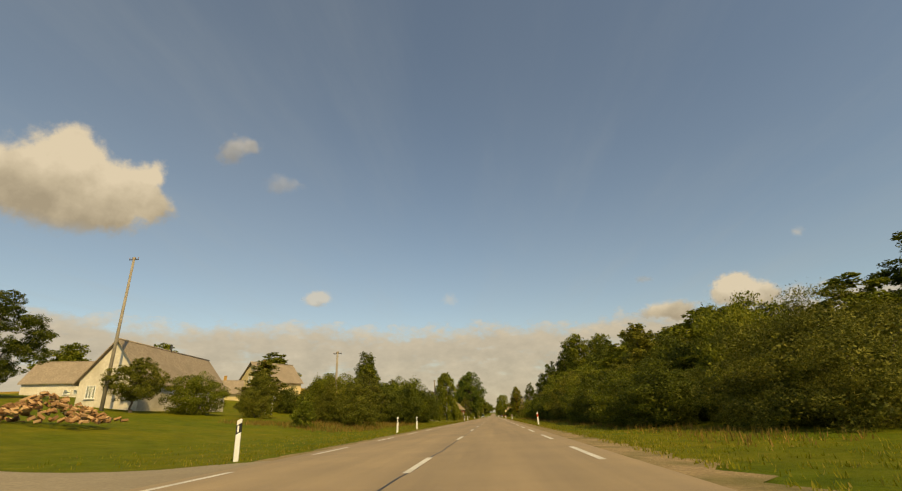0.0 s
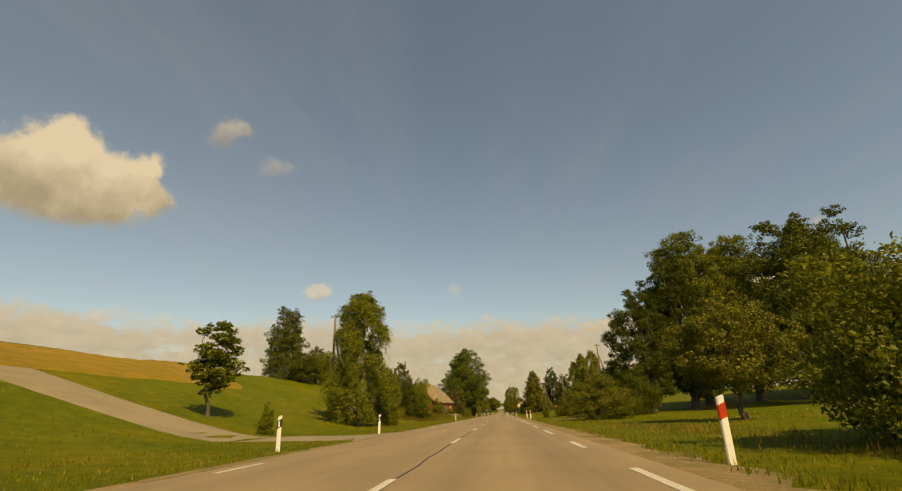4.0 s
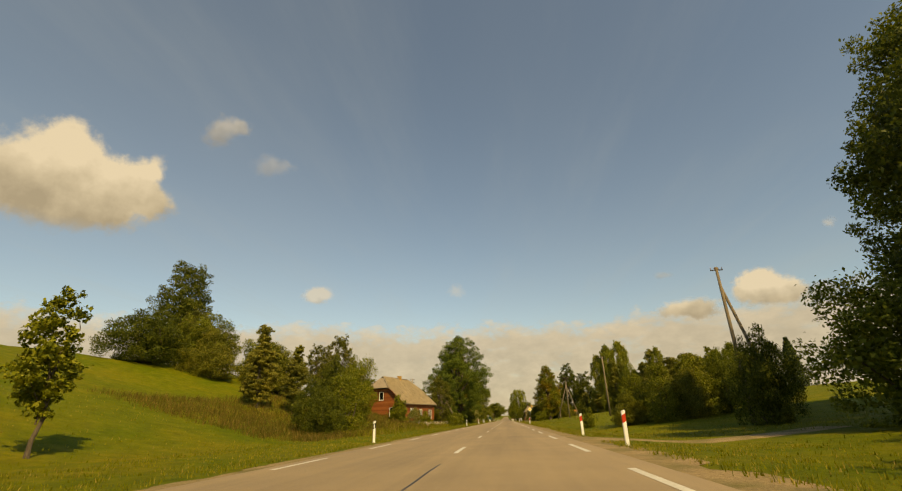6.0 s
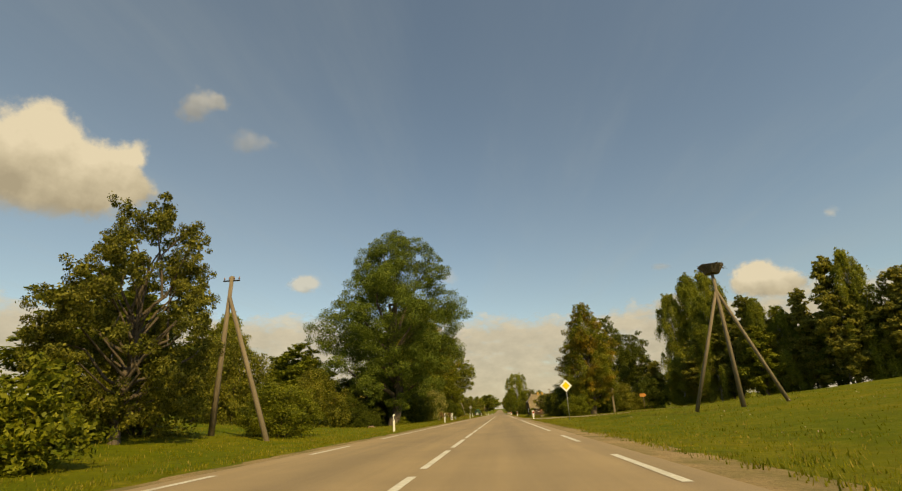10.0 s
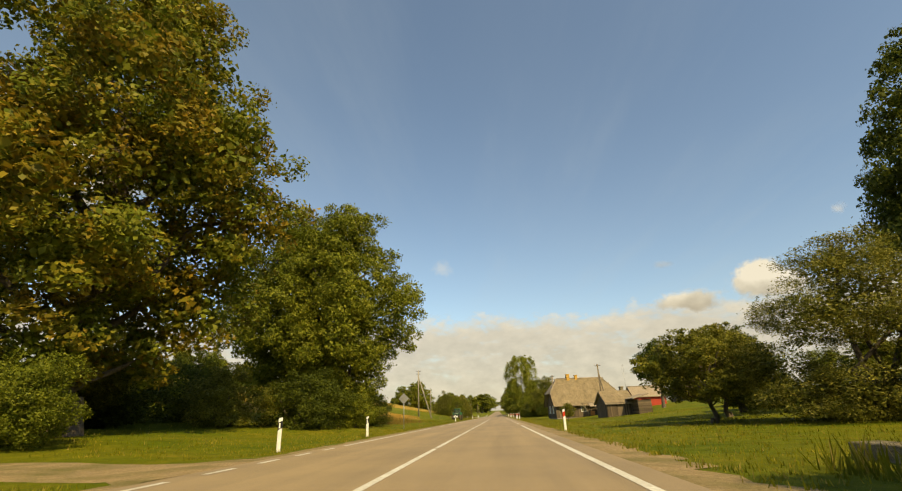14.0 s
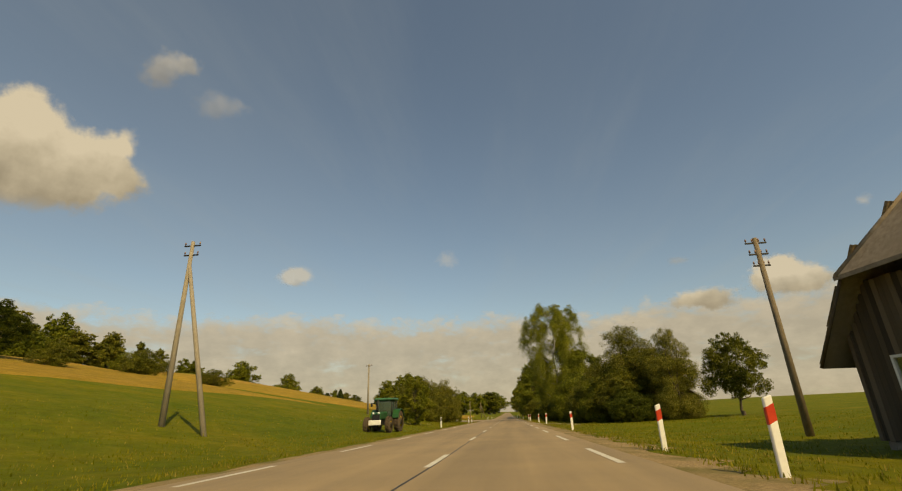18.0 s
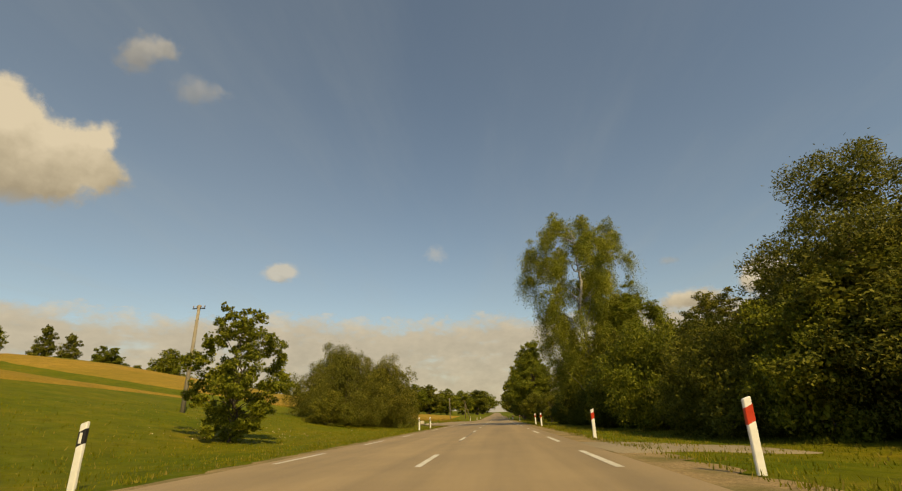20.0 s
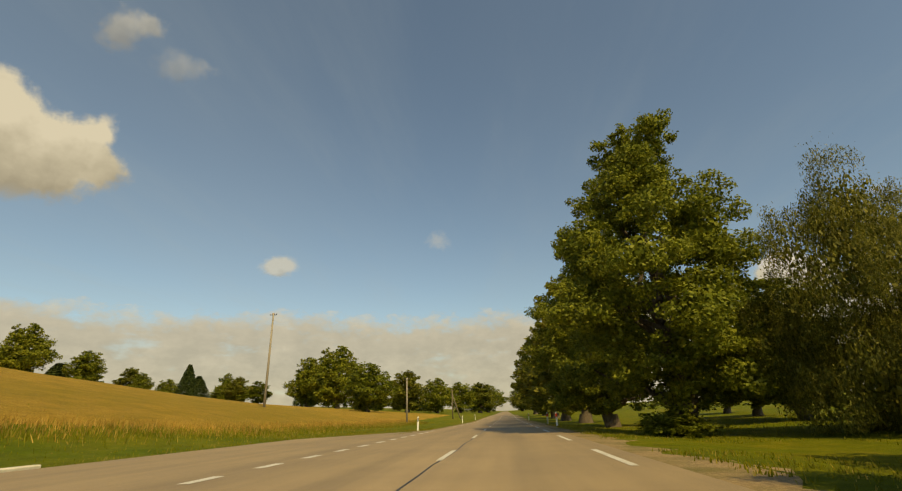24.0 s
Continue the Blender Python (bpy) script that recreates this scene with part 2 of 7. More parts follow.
POLE_CONCRETE = surface("pole_concrete", (0.20, 0.17, 0.13), (0.34, 0.30, 0.235), 8, 0.8, 0.9, bumpy=0.25, stretch=(3, 3, 0.4))
WOOD_POLE = surface("weathered_pole", (0.11, 0.085, 0.055), (0.26, 0.21, 0.15), 9, 0.7, 0.9, bumpy=0.5, stretch=(5, 5, 0.35))
BARK = surface("bark", (0.045, 0.034, 0.024), (0.17, 0.135, 0.10), 7, 0.9, 0.95, bumpy=0.9, dist=0.05, stretch=(2.5, 2.5, 0.5))
BIRCH_BARK = surface("birch_bark", (0.06, 0.05, 0.045), (0.62, 0.60, 0.55), 3.2, 0.8, 0.8, bumpy=0.4, stretch=(1, 1, 2.2))
CERAMIC = surface("insulator", (0.16, 0.08, 0.05), (0.34, 0.22, 0.16), 10, 2, 0.3, bumpy=0.05)
WIRE = surface("wire", (0.05, 0.05, 0.05), (0.10, 0.10, 0.10), 8, 2, 0.6, 0.3)
RED_BOARD = varied("red_brown_boards", ((0.0, (0.185, 0.052, 0.014)), (0.5, (0.25, 0.074, 0.019)), (1.0, (0.30, 0.096, 0.027))), 0.7, 0.3, 9, stretch=(0.4, 4, 4))
OLD_BOARD = varied("grey_brown_boards", ((0.0, (0.06, 0.044, 0.03)), (0.5, (0.115, 0.085, 0.055)), (1.0, (0.20, 0.15, 0.10))), 0.9, 0.2, 7, stretch=(4, 4, 0.35), bumpy=0.5)
GREEN_BOARD = varied("pale_green_boards", ((0.0, (0.16, 0.20, 0.085)), (1.0, (0.27, 0.30, 0.15))), 0.8, 0.25, 8, stretch=(0.4, 4, 4))
SLATE = slate_material()
FAR_ROOF = surface("weathered_roof", (0.19, 0.145, 0.10), (0.34, 0.28, 0.21), 5, 0.6, 0.92, bumpy=0.3)
BROWN_ROOF = surface("brown_roof", (0.10, 0.055, 0.035), (0.19, 0.11, 0.075), 7, 0.7, 0.85, bumpy=0.3)
PLASTER = surface("pale_plaster", (0.50, 0.455, 0.36), (0.68, 0.63, 0.53), 5, 0.5, 0.92, bumpy=0.2, third=(0.42, 0.37, 0.28))
YELLOW_WALL = surface("yellow_wall", (0.50, 0.39, 0.19), (0.64, 0.52, 0.29), 6, 0.6, 0.9, bumpy=0.2)
BRICK = surface("chimney_brick", (0.30, 0.15, 0.045), (0.55, 0.34, 0.10), 9, 2.5, 0.9, bumpy=0.5)
FRAME = surface("white_frame", (0.66, 0.65, 0.60), (0.80, 0.79, 0.75), 6, 1.5, 0.5, bumpy=0.05)
DARK_FRAME = surface("brown_frame", (0.07, 0.02, 0.01), (0.12, 0.035, 0.018), 8, 2, 0.6)
GLASS = glass_material()
CAB_GLASS = glass_material()
CAB_GLASS.name = "tinted_cab_glass"
CAB_GLASS.node_tree.nodes["Principled BSDF"].inputs["Base Color"].default_value = (0.10, 0.15, 0.12, 1)
CAB_GLASS.node_tree.nodes["Principled BSDF"].inputs["Transmission Weight"].default_value = 0.5
CURTAIN = surface("curtain", (0.34, 0.42, 0.16), (0.48, 0.55, 0.25), 9, 1.5, 0.9, bumpy=0.4, stretch=(6, 6, 0.3))
# near-black colour standing in for the shade of unlit rooms and flues
INTERIOR_SHADE = surface("interior_shade", (0.02, 0.018, 0.015), (0.05, 0.045, 0.035), 3, 1, 0.9)
FOUNDATION = surface("fieldstone_base", (0.15, 0.125, 0.10), (0.33, 0.28, 0.23), 5, 1.4, 0.95, bumpy=0.8, dist=0.05)
TYRE = surface("tyre", (0.05, 0.036, 0.024), (0.13, 0.095, 0.065), 9, 2.2, 0.9, bumpy=0.4)
TRACTOR_GREEN = surface("green_paint", (0.013, 0.062, 0.02), (0.02, 0.09, 0.03), 5, 1.6, 0.4, bumpy=0.05)
CAB_ROOF = surface("pale_green_roof", (0.035, 0.12, 0.06), (0.06, 0.17, 0.09), 5, 1.2, 0.45, bumpy=0.05)
RIM = surface("yellow_rim", (0.34, 0.22, 0.015), (0.52, 0.35, 0.03), 6, 2, 0.45, bumpy=0.05)
DARK_STEEL = surface("dark_steel", (0.02, 0.02, 0.02), (0.05, 0.05, 0.048), 9, 2, 0.55, 0.4)
LOG_END = varied("log_ends", ((0.0, (0.20, 0.10, 0.045)), (0.5, (0.36, 0.20, 0.09)), (1.0, (0.52, 0.33, 0.17))), 0.9, 0.2, 8)
STONE = surface("field_stone", (0.16, 0.10, 0.065), (0.30, 0.21, 0.15), 6, 1.2, 0.9, bumpy=0.4)
NEST = surface("stick_nest", (0.05, 0.04, 0.03), (0.17, 0.14, 0.10), 18, 3, 0.95, bumpy=1.0, dist=0.06)
ORANGE_SIGN = surface("orange_brown_board", (0.42, 0.17, 0.04), (0.55, 0.25, 0.07), 7, 1.5, 0.7)

LEAF_OAK = leaf_material("oak_leaves", ((0.0, (0.054, 0.080, 0.0139)), (0.5, (0.112, 0.150, 0.0264)), (1.0, (0.195, 0.236, 0.0528))))
LEAF_GREEN = leaf_material("green_leaves", ((0.0, (0.0759, 0.0936, 0.0105)), (0.5, (0.154, 0.17, 0.0199)), (1.0, (0.257, 0.257, 0.0421))))
LEAF_DARK = leaf_material("dark_leaves", ((0.0, (0.042, 0.0562, 0.00936)), (0.6, (0.0876, 0.104, 0.0152)), (1.0, (0.152, 0.164, 0.0304))))
LEAF_OLIVE = leaf_material("olive_leaves", ((0.0, (0.0761, 0.0854, 0.0117)), (0.5, (0.15, 0.152, 0.0234)), (1.0, (0.255, 0.234, 0.0491))))
LEAF_PALE = leaf_material("pale_wood_leaves", ((0.0, (0.14, 0.14, 0.0292)), (0.5, (0.245, 0.234, 0.0491)), (1.0, (0.362, 0.328, 0.0877))), 0.48)
LEAF_WILLOW = leaf_material("willow_leaves", ((0.0, (0.062, 0.07, 0.012)), (0.5, (0.135, 0.135, 0.023)), (1.0, (0.26, 0.24, 0.058))), 0.35)
LEAF_BIRCH = leaf_material("birch_leaves", ((0.0, (0.118, 0.142, 0.018)), (0.5, (0.235, 0.25, 0.038)), (1.0, (0.385, 0.37, 0.078))), 0.48)
LEAF_SILVER = leaf_material("silvery_leaves", ((0.0, (0.08, 0.09, 0.018)), (0.5, (0.21, 0.205, 0.052)), (0.85, (0.40, 0.37, 0.13)), (1.0, (0.62, 0.57, 0.30))), 0.25)
LEAF_AUTUMN = leaf_material("turning_maple_leaves", ((0.0, (0.10, 0.125, 0.014)), (0.5, (0.19, 0.20, 0.025)), (1.0, (0.30, 0.28, 0.05))),
                            turned=((0.0, (0.15, 0.12, 0.016)), (0.5, (0.29, 0.18, 0.025)), (1.0, (0.44, 0.24, 0.04))))
LEAF_YELLOW = leaf_material("yellowing_leaves", ((0.0, (0.0885, 0.108, 0.0132)), (0.5, (0.175, 0.192, 0.0264)), (1.0, (0.281, 0.285, 0.0495))))
NEEDLE = leaf_material("needles", ((0.0, (0.02, 0.036, 0.010)), (0.6, (0.045, 0.065, 0.018)), (1.0, (0.085, 0.10, 0.03))), 0.1)
BLADE = leaf_material("grass_blades", ((0.0, (0.12, 0.128, 0.011)), (0.5, (0.19, 0.195, 0.02)), (0.85, (0.29, 0.25, 0.042)), (1.0, (0.40, 0.30, 0.10))), 0.5, 0.7)
DRY = leaf_material("dry_grass", ((0.0, (0.11, 0.085, 0.018)), (0.4, (0.19, 0.13, 0.034)), (0.8, (0.26, 0.155, 0.05)), (1.0, (0.34, 0.22, 0.085))), 0.35, 0.8)
RANK = leaf_material("rank_weeds", ((0.0, (0.06, 0.058, 0.01)), (0.4, (0.11, 0.092, 0.018)), (0.8, (0.17, 0.115, 0.032)), (1.0, (0.26, 0.17, 0.06))), 0.3, 0.8)
FLOWER = leaf_material("pale_flowers", ((0.0, (0.45, 0.22, 0.24)), (0.4, (0.62, 0.48, 0.44)), (1.0, (0.74, 0.70, 0.62))), 0.3)

# ---- mesh helpers ----


def part(name, bm, mat, parent=None, label="", smooth=False):
    me = bpy.data.meshes.new(name)
    bm.to_mesh(me)
    bm.free()
    me.materials.append(mat)
    if smooth:
        me.shade_smooth()
    ob = new(name, me)
    ob.parent = parent
    if label:
        ob["label"] = label
    return ob


def mesh_from(name, verts, faces, mat, parent=None, label="", smooth=False):
    me = bpy.data.meshes.new(name)
    me.from_pydata(verts, [], faces)
    me.materials.append(mat)
    if smooth:
        me.shade_smooth()
    ob = new(name, me)
    ob.parent = parent
    if label:
        ob["label"] = label
    return ob


def thing(name, m, label, category, group="", kind=""):
    ob = new(name)
    ob.matrix_world = m
    return tagged(ob, label, category, group, kind)


def add_box(bm, cx, cy, cz, sx, sy, sz, bevel=0.0, rot=None):
    r = bmesh.ops.create_cube(bm, size=1.0)
    vs = r["verts"]
    bmesh.ops.scale(bm, vec=(sx, sy, sz), verts=vs)
    if bevel:
        es = list({e for v in vs for e in v.link_edges})
        g = bmesh.ops.bevel(bm, geom=es, offset=bevel, segments=1, affect="EDGES")
        vs = list({v for f in g["faces"] for v in f.verts} | {v for v in vs if v.is_valid})
    if rot is not None:
        bmesh.ops.transform(bm, matrix=rot, verts=vs)
    bmesh.ops.translate(bm, vec=(cx, cy, cz), verts=vs)
    return vs


def add_tube(bm, a, b, ra, rb, sides=10, caps=True):
    a, b = Vector(a), Vector(b)
    d = b - a
    q = d.to_track_quat("Z", "Y").to_matrix().to_4x4()
    r = bmesh.ops.create_cone(bm, cap_ends=caps, segments=sides, radius1=ra, radius2=rb, depth=d.length)
    bmesh.ops.transform(bm, matrix=Matrix.Translation((a + b) / 2) @ q, verts=r["verts"])
    return r["verts"]


def box(name, mat, parent, c, s, bevel=0.0, label=""):
    bm = bmesh.new()
    add_box(bm, *c, *s, bevel)
    return part(name, bm, mat, parent, label)


def tube(name, mat, parent, a, b, ra, rb=None, sides=10, label=""):
    bm = bmesh.new()
    add_tube(bm, a, b, ra, ra if rb is None else rb, sides)
    return part(name, bm, mat, parent, label, True)


def quads_object(name, verts, mat, parent=None, label=""):
    """A mesh of loose four-cornered leaves from an array (count, 4, 3)."""
    count = len(verts)
    me = bpy.data.meshes.new(name)
    me.vertices.add(count * 4)
    me.vertices.foreach_set("co", verts.astype(np.float32).ravel())
    me.loops.add(count * 4)
    me.loops.foreach_set("vertex_index", np.arange(count * 4, dtype=np.int32))
    me.polygons.add(count)
    me.polygons.foreach_set("loop_start", np.arange(0, count * 4, 4, dtype=np.int32))
    me.update(calc_edges=True)
    me.materials.append(mat)
    ob = new(name, me)
    ob.parent = parent
    if label:
        ob["label"] = label
    return ob

# ---- the lie of the land ----
# rows of: distance along the road, slope, where it starts, where it levels off
LEFT = [(-200, 0.11, 8, 60), (70, 0.11, 8, 60), (95, 0.16, 9, 60), (118, 0.275, 11, 45), (148, 0.275, 11, 45), (164, 0.285, 11, 48), (180, 0.28, 11, 47), (192, 0.30, 9, 40), (208, 0.30, 8.5, 40), (218, 0.13, 9, 40), (228, 0.09, 9, 50), (260, 0.06, 7, 50), (360, 0.08, 7, 60),
        (385, 0.17, 8, 75), (470, 0.19, 8, 75), (500, 0.16, 10, 80), (525, 0.2, 11, 95), (552, 0.2, 11, 105), (585, 0.15, 10, 115), (620, 0.11, 10, 125), (700, 0.08, 9, 110), (4000, 0.05, 9, 120)]
RIGHT = [(-200, 0.02, 7, 60), (130, 0.02, 7, 60), (160, 0.04, 8, 60), (200, 0.10, 7, 55), (270, 0.10, 7, 55), (298, 0.05, 12, 60), (340, 0.02, 7, 50), (380, 0.08, 12, 45), (410, 0.12, 14, 50), (440, 0.02, 9, 50), (560, 0.03, 9, 60), (4000, 0.03, 9, 120)]


DIP = [(-200, 0.0), (105, 0.0), (125, 0.2), (165, 0.3), (176, 0.55), (200, 0.55), (218, 0.15), (285, 0.0), (345, 0.0), (370, 0.25), (385, 0.35), (425, 0.35), (440, 0.25), (500, 0.25), (520, 0.35), (560, 0.3), (640, 0.0)]


def ground_z(x, y):
    t = LEFT if x < 0 else RIGHT
    ys = [r[0] for r in t]
    slope, start, stop = (np.interp(y, ys, [r[k] for r in t]) for k in (1, 2, 3))
    s = abs(x)
    d = min(max(s - start, 0.0), stop - start)
    z = slope * (d - 2.0 + 2.0 * math.exp(-d / 2.0))
    z += 0.02 * min(max(s - stop, 0), 400)
    z += 0.16 * noise.noise((x * 0.09, y * 0.09, 0)) * min(max((s - 7) / 8, 0), 1)
    if x > 0:
        f = min(max((s - 5.2) / 4.5, 0), 1)
        z -= float(np.interp(y, [r[0] for r in DIP], [r[1] for r in DIP])) * f * f * (3 - 2 * f)
    else:
        f = min(max((s - 8.6) / 4.2, 0), 1)
        z -= float(np.interp(y, [264, 279, 300, 314, 330], [0, 0.9, 1.3, 0.9, 0])) * f * f * (3 - 2 * f)
    verge = min(max((s - 4.4) / 1.2, 0), 1)
    z -= 0.06 * verge * (1 - min(max((s - 7) / 3, 0), 1))
    return z + road_z(y)


def road_z(y):
    return 0.010 * max(y - 600, 0) if y < 1300 else 7.0


def spot(x, y, sink=0.0, rz=0.0):
    return pose(x, y, ground_z(x, y) - sink, 0, 0, rz)


def ground():
    xs = np.unique(np.concatenate([np.arange(-9, 9.1, 0.75), np.arange(-30, 30.1, 1.5), np.arange(-90, 90.1, 5), np.linspace(-400, 400, 33), np.linspace(-4800, 4800, 33)]))
    ys = np.unique(np.concatenate([np.arange(-40, 640, 4.0), np.arange(640, 1400, 20.0), np.linspace(-1500, -40, 12), np.linspace(1400, 4900, 22)]))
    verts, nx = [], len(xs)
    for y in ys:
        for x in xs:
            z = ground_z(x, y)
            if -5.0 < x < 5.3:
                z = road_z(y) - (0.10 if abs(x) < 3.8 else 0.055)
            far = max(math.hypot(x, y - 300) - 900, 0)
            z += min(far * 0.012, 16) * (0.6 + 0.8 * noise.noise((x * 0.0009, y * 0.0009, 3)))
            verts.append((x, y, z))
    faces = [(j * nx + i, j * nx + i + 1, (j + 1) * nx + i + 1, (j + 1) * nx + i) for j in range(len(ys) - 1) for i in range(nx - 1)]
    g = mesh_from("ground", verts, faces, GRASS, smooth=True)
    tagged(g, "mown and rough green grass on rolling farmland", "ground", kind="structure")


def strip(name, mat, left, right, y0, y1, z, step=2.0, label="", category="", ragged=0.0, seed=0):
    """A band along the road between two offsets."""
    rnd = random.Random(seed)
    verts, faces = [], []
    ys = np.arange(y0, y1 + 0.01, step)
    for k, y in enumerate(ys):
        a, b = left + rnd.uniform(-ragged, ragged), right + (rnd.uniform(-ragged, ragged) if abs(right) > abs(left) else 0)
        if abs(left) < abs(right):
            a = left
        else:
            b = right
        for x in np.linspace(a, b, 4):
            verts.append((x, y, road_z(y) + z(x) if callable(z) else road_z(y) + z))
        if k:
            o = (k - 1) * 4
            faces += [(o + i, o + i + 1, o + 5 + i, o + 4 + i) for i in range(3)]
    ob = mesh_from(name, verts, faces, mat)
    return tagged(ob, label, category, kind="structure") if category else ob


def dashes(parent, x, y0, y1, length, gap, width, mat=LINE, name="line_dash"):
    y = y0
    while y < y1:
        e = min(y + length, y1)
        w = width / 2
        verts = []
        for yy in (y, e):
            verts += [(x - w, yy, road_z(yy) + 0.005), (x + w, yy, road_z(yy) + 0.005)]
        mesh_from(name, verts, [(0, 1, 3, 2)], mat, parent)
        y = e + gap

# ---- plants ----


def unit(v):
    return v / np.maximum(np.linalg.norm(v, axis=-1, keepdims=True), 1e-6)


def leaves_at(rng, centres, out, size, slim=0.55, hang=0.0):
    """Four-cornered leaves round the given places, turned partly outwards."""
    n = len(centres)
    along = unit(rng.normal(size=(n, 3)) + np.array([0, 0, -hang]))
    face = unit(out + rng.normal(size=(n, 3)) * 0.45 + np.array([0, 0, 0.25]))
    side = unit(np.cross(along, face))
    s = size * rng.uniform(0.6, 1.35, (n, 1))
    fold = face * s * 0.12
    q = np.stack([centres - along * s * 0.5, centres + side * s * slim * 0.5 + fold, centres + along * s * 0.5, centres - side * s * slim * 0.5 + fold], 1)
    return q


def blob_points(rng, blobs, count, size, slim=0.55, hang=0.0, tufts=13, spray=0.0):
    """Leaves in small tufts over the outside of overlapping lumps, with a darker loose filling deep inside."""
    squash = np.array([1, 1, 0.82])
    c = np.array([b[:3] for b in blobs])
    r = np.array([b[3] for b in blobs])
    own = np.repeat(np.arange(len(blobs)), tufts)
    d = unit(rng.normal(size=(len(own), 3)) + np.array([0, 0, 0.12]))
    tc = c[own] + d * (r[own] * rng.uniform(0.55, 1.0, len(own)))[:, None] * squash
    tr = r[own] * rng.uniform(0.24, 0.46, len(own))
    keep = np.ones(len(own), bool)
    for k in range(len(blobs)):
        keep &= (np.linalg.norm((tc - c[k]) / squash, axis=1) > r[k] * 0.62) | (own == k)
    tc, tr, d = tc[keep], tr[keep], d[keep]
    pick = rng.choice(len(tc), count, p=tr**2 / (tr**2).sum())
    e = unit(rng.normal(size=(count, 3)) + d[pick] * 0.5)
    rad = tr[pick] * (0.3 + 0.75 * rng.random(count) ** 0.7)
    p = tc[pick] + e * rad[:, None] * np.array([1, 1, 0.75])
    loose = rng.random(count) < 0.07
    p[loose] += (d[pick][loose] * 0.8 + np.array([0, 0, min(spray, 0.5)])) * (rng.random((loose.sum(), 1)) * tr[pick][loose][:, None] * 0.5)
    q = leaves_at(rng, p, unit(d[pick] + e), size, slim, hang)
    if spray > 0.7:
        tips = rng.choice(len(tc), min(len(tc) // 2, 240), replace=False)
        along = np.linspace(0, 1, 18)[None, :, None]
        way = unit(d[tips] * 0.5 + np.array([0, 0, 0.9]) + rng.normal(size=(len(tips), 3)) * 0.25)
        reach = (tr[tips] * rng.uniform(0.5, 0.85, len(tips)))[:, None, None]
        tp = (tc[tips][:, None, :] + way[:, None, :] * along * reach).reshape(-1, 3) + rng.normal(size=(len(tips) * 18, 3)) * size * 0.3
        q = np.concatenate([q, leaves_at(rng, tp, unit(np.repeat(d[tips], 18, 0)), size * 0.9, slim, hang)])
    # filling
    n = count // 5
    own = rng.choice(len(blobs), n, p=r**3 / (r**3).sum())
    g = unit(rng.normal(size=(n, 3)))
    f = c[own] + g * (r[own] * 0.62 * rng.random(n) ** 0.5)[:, None] * squash
    return np.concatenate([q, leaves_at(rng, f, g, size * 1.25, 0.8, 0)])


def limb(bm, rng, a, b, ra, rb, bend=0.12, steps=3, sides=7):
    a, b = np.array(a, float), np.array(b, float)
    last, lr = a, ra
    for k in range(1, steps + 1):
        f = k / steps
        p = a + (b - a) * f
        if k < steps:
            p = p + rng.normal(size=3) * np.linalg.norm(b - a) * bend * 0.5
        r = ra + (rb - ra) * f
        add_tube(bm, last, p, lr, r, sides, False)
        last, lr = p, r


def tree(name, height, width, leaf, count, size, seed, crown_from=0.18, top=0.8, lumps=34, lump=0.19, bark=None, slim=0.55, hang=0.0, trunk=None, label="", limbs=9, lean=0.0, tufts=13, spray=0.2, reach=(0.55, 1.05), sharp=0.6):
    """A tree with a tapered trunk, limbs and an uneven crown of leaves, standing at the origin."""
    rng = np.random.default_rng(seed)
    bark = bark or BARK
    t = thing(name, Matrix(), label, "tree")
    z0 = height * crown_from
    blobs = []
    for k in range(lumps):
        f = (k + 0.5) / lumps
        prof = math.sin(math.pi * min(f ** top, 1.0)) ** sharp
        a = k * 2.4 + rng.uniform(-0.5, 0.5)
        r = width * lump * rng.uniform(0.7, 1.25) * (0.55 + 0.45 * prof)
        off = max(width / 2 * prof * rng.uniform(*reach) - r * 0.85, width * 0.05 * (k % 4))
        blobs.append((math.cos(a) * off, math.sin(a) * off, z0 + r * 0.6 + f * (height - z0 - r * 1.35), r))
    quads_object("crown", blob_points(rng, blobs, count, size, slim, hang, tufts, spray), leaf, t)
    tr = trunk or height * 0.026
    bm = bmesh.new()
    limb(bm, rng, (0, 0, -0.3), (lean, 0, height * 0.72), tr * 1.15, tr * 0.25, 0.05, 6, 10)
    add_tube(bm, (0, 0, -0.3), (0, 0, height * 0.06), tr * 1.7, tr * 1.05, 10, False)
    for k in range(limbs):
        b = blobs[int((k + 0.5) / limbs * len(blobs) * 0.9)]
        zs = max(z0 * 0.85, b[2] * 0.55)
        limb(bm, rng, (lean * zs / height, 0, zs), (b[0] * 0.9, b[1] * 0.9, b[2]), tr * 0.45, tr * 0.12, 0.15, 3, 6)
    part("trunk", bm, bark, t, "", True)
    return t


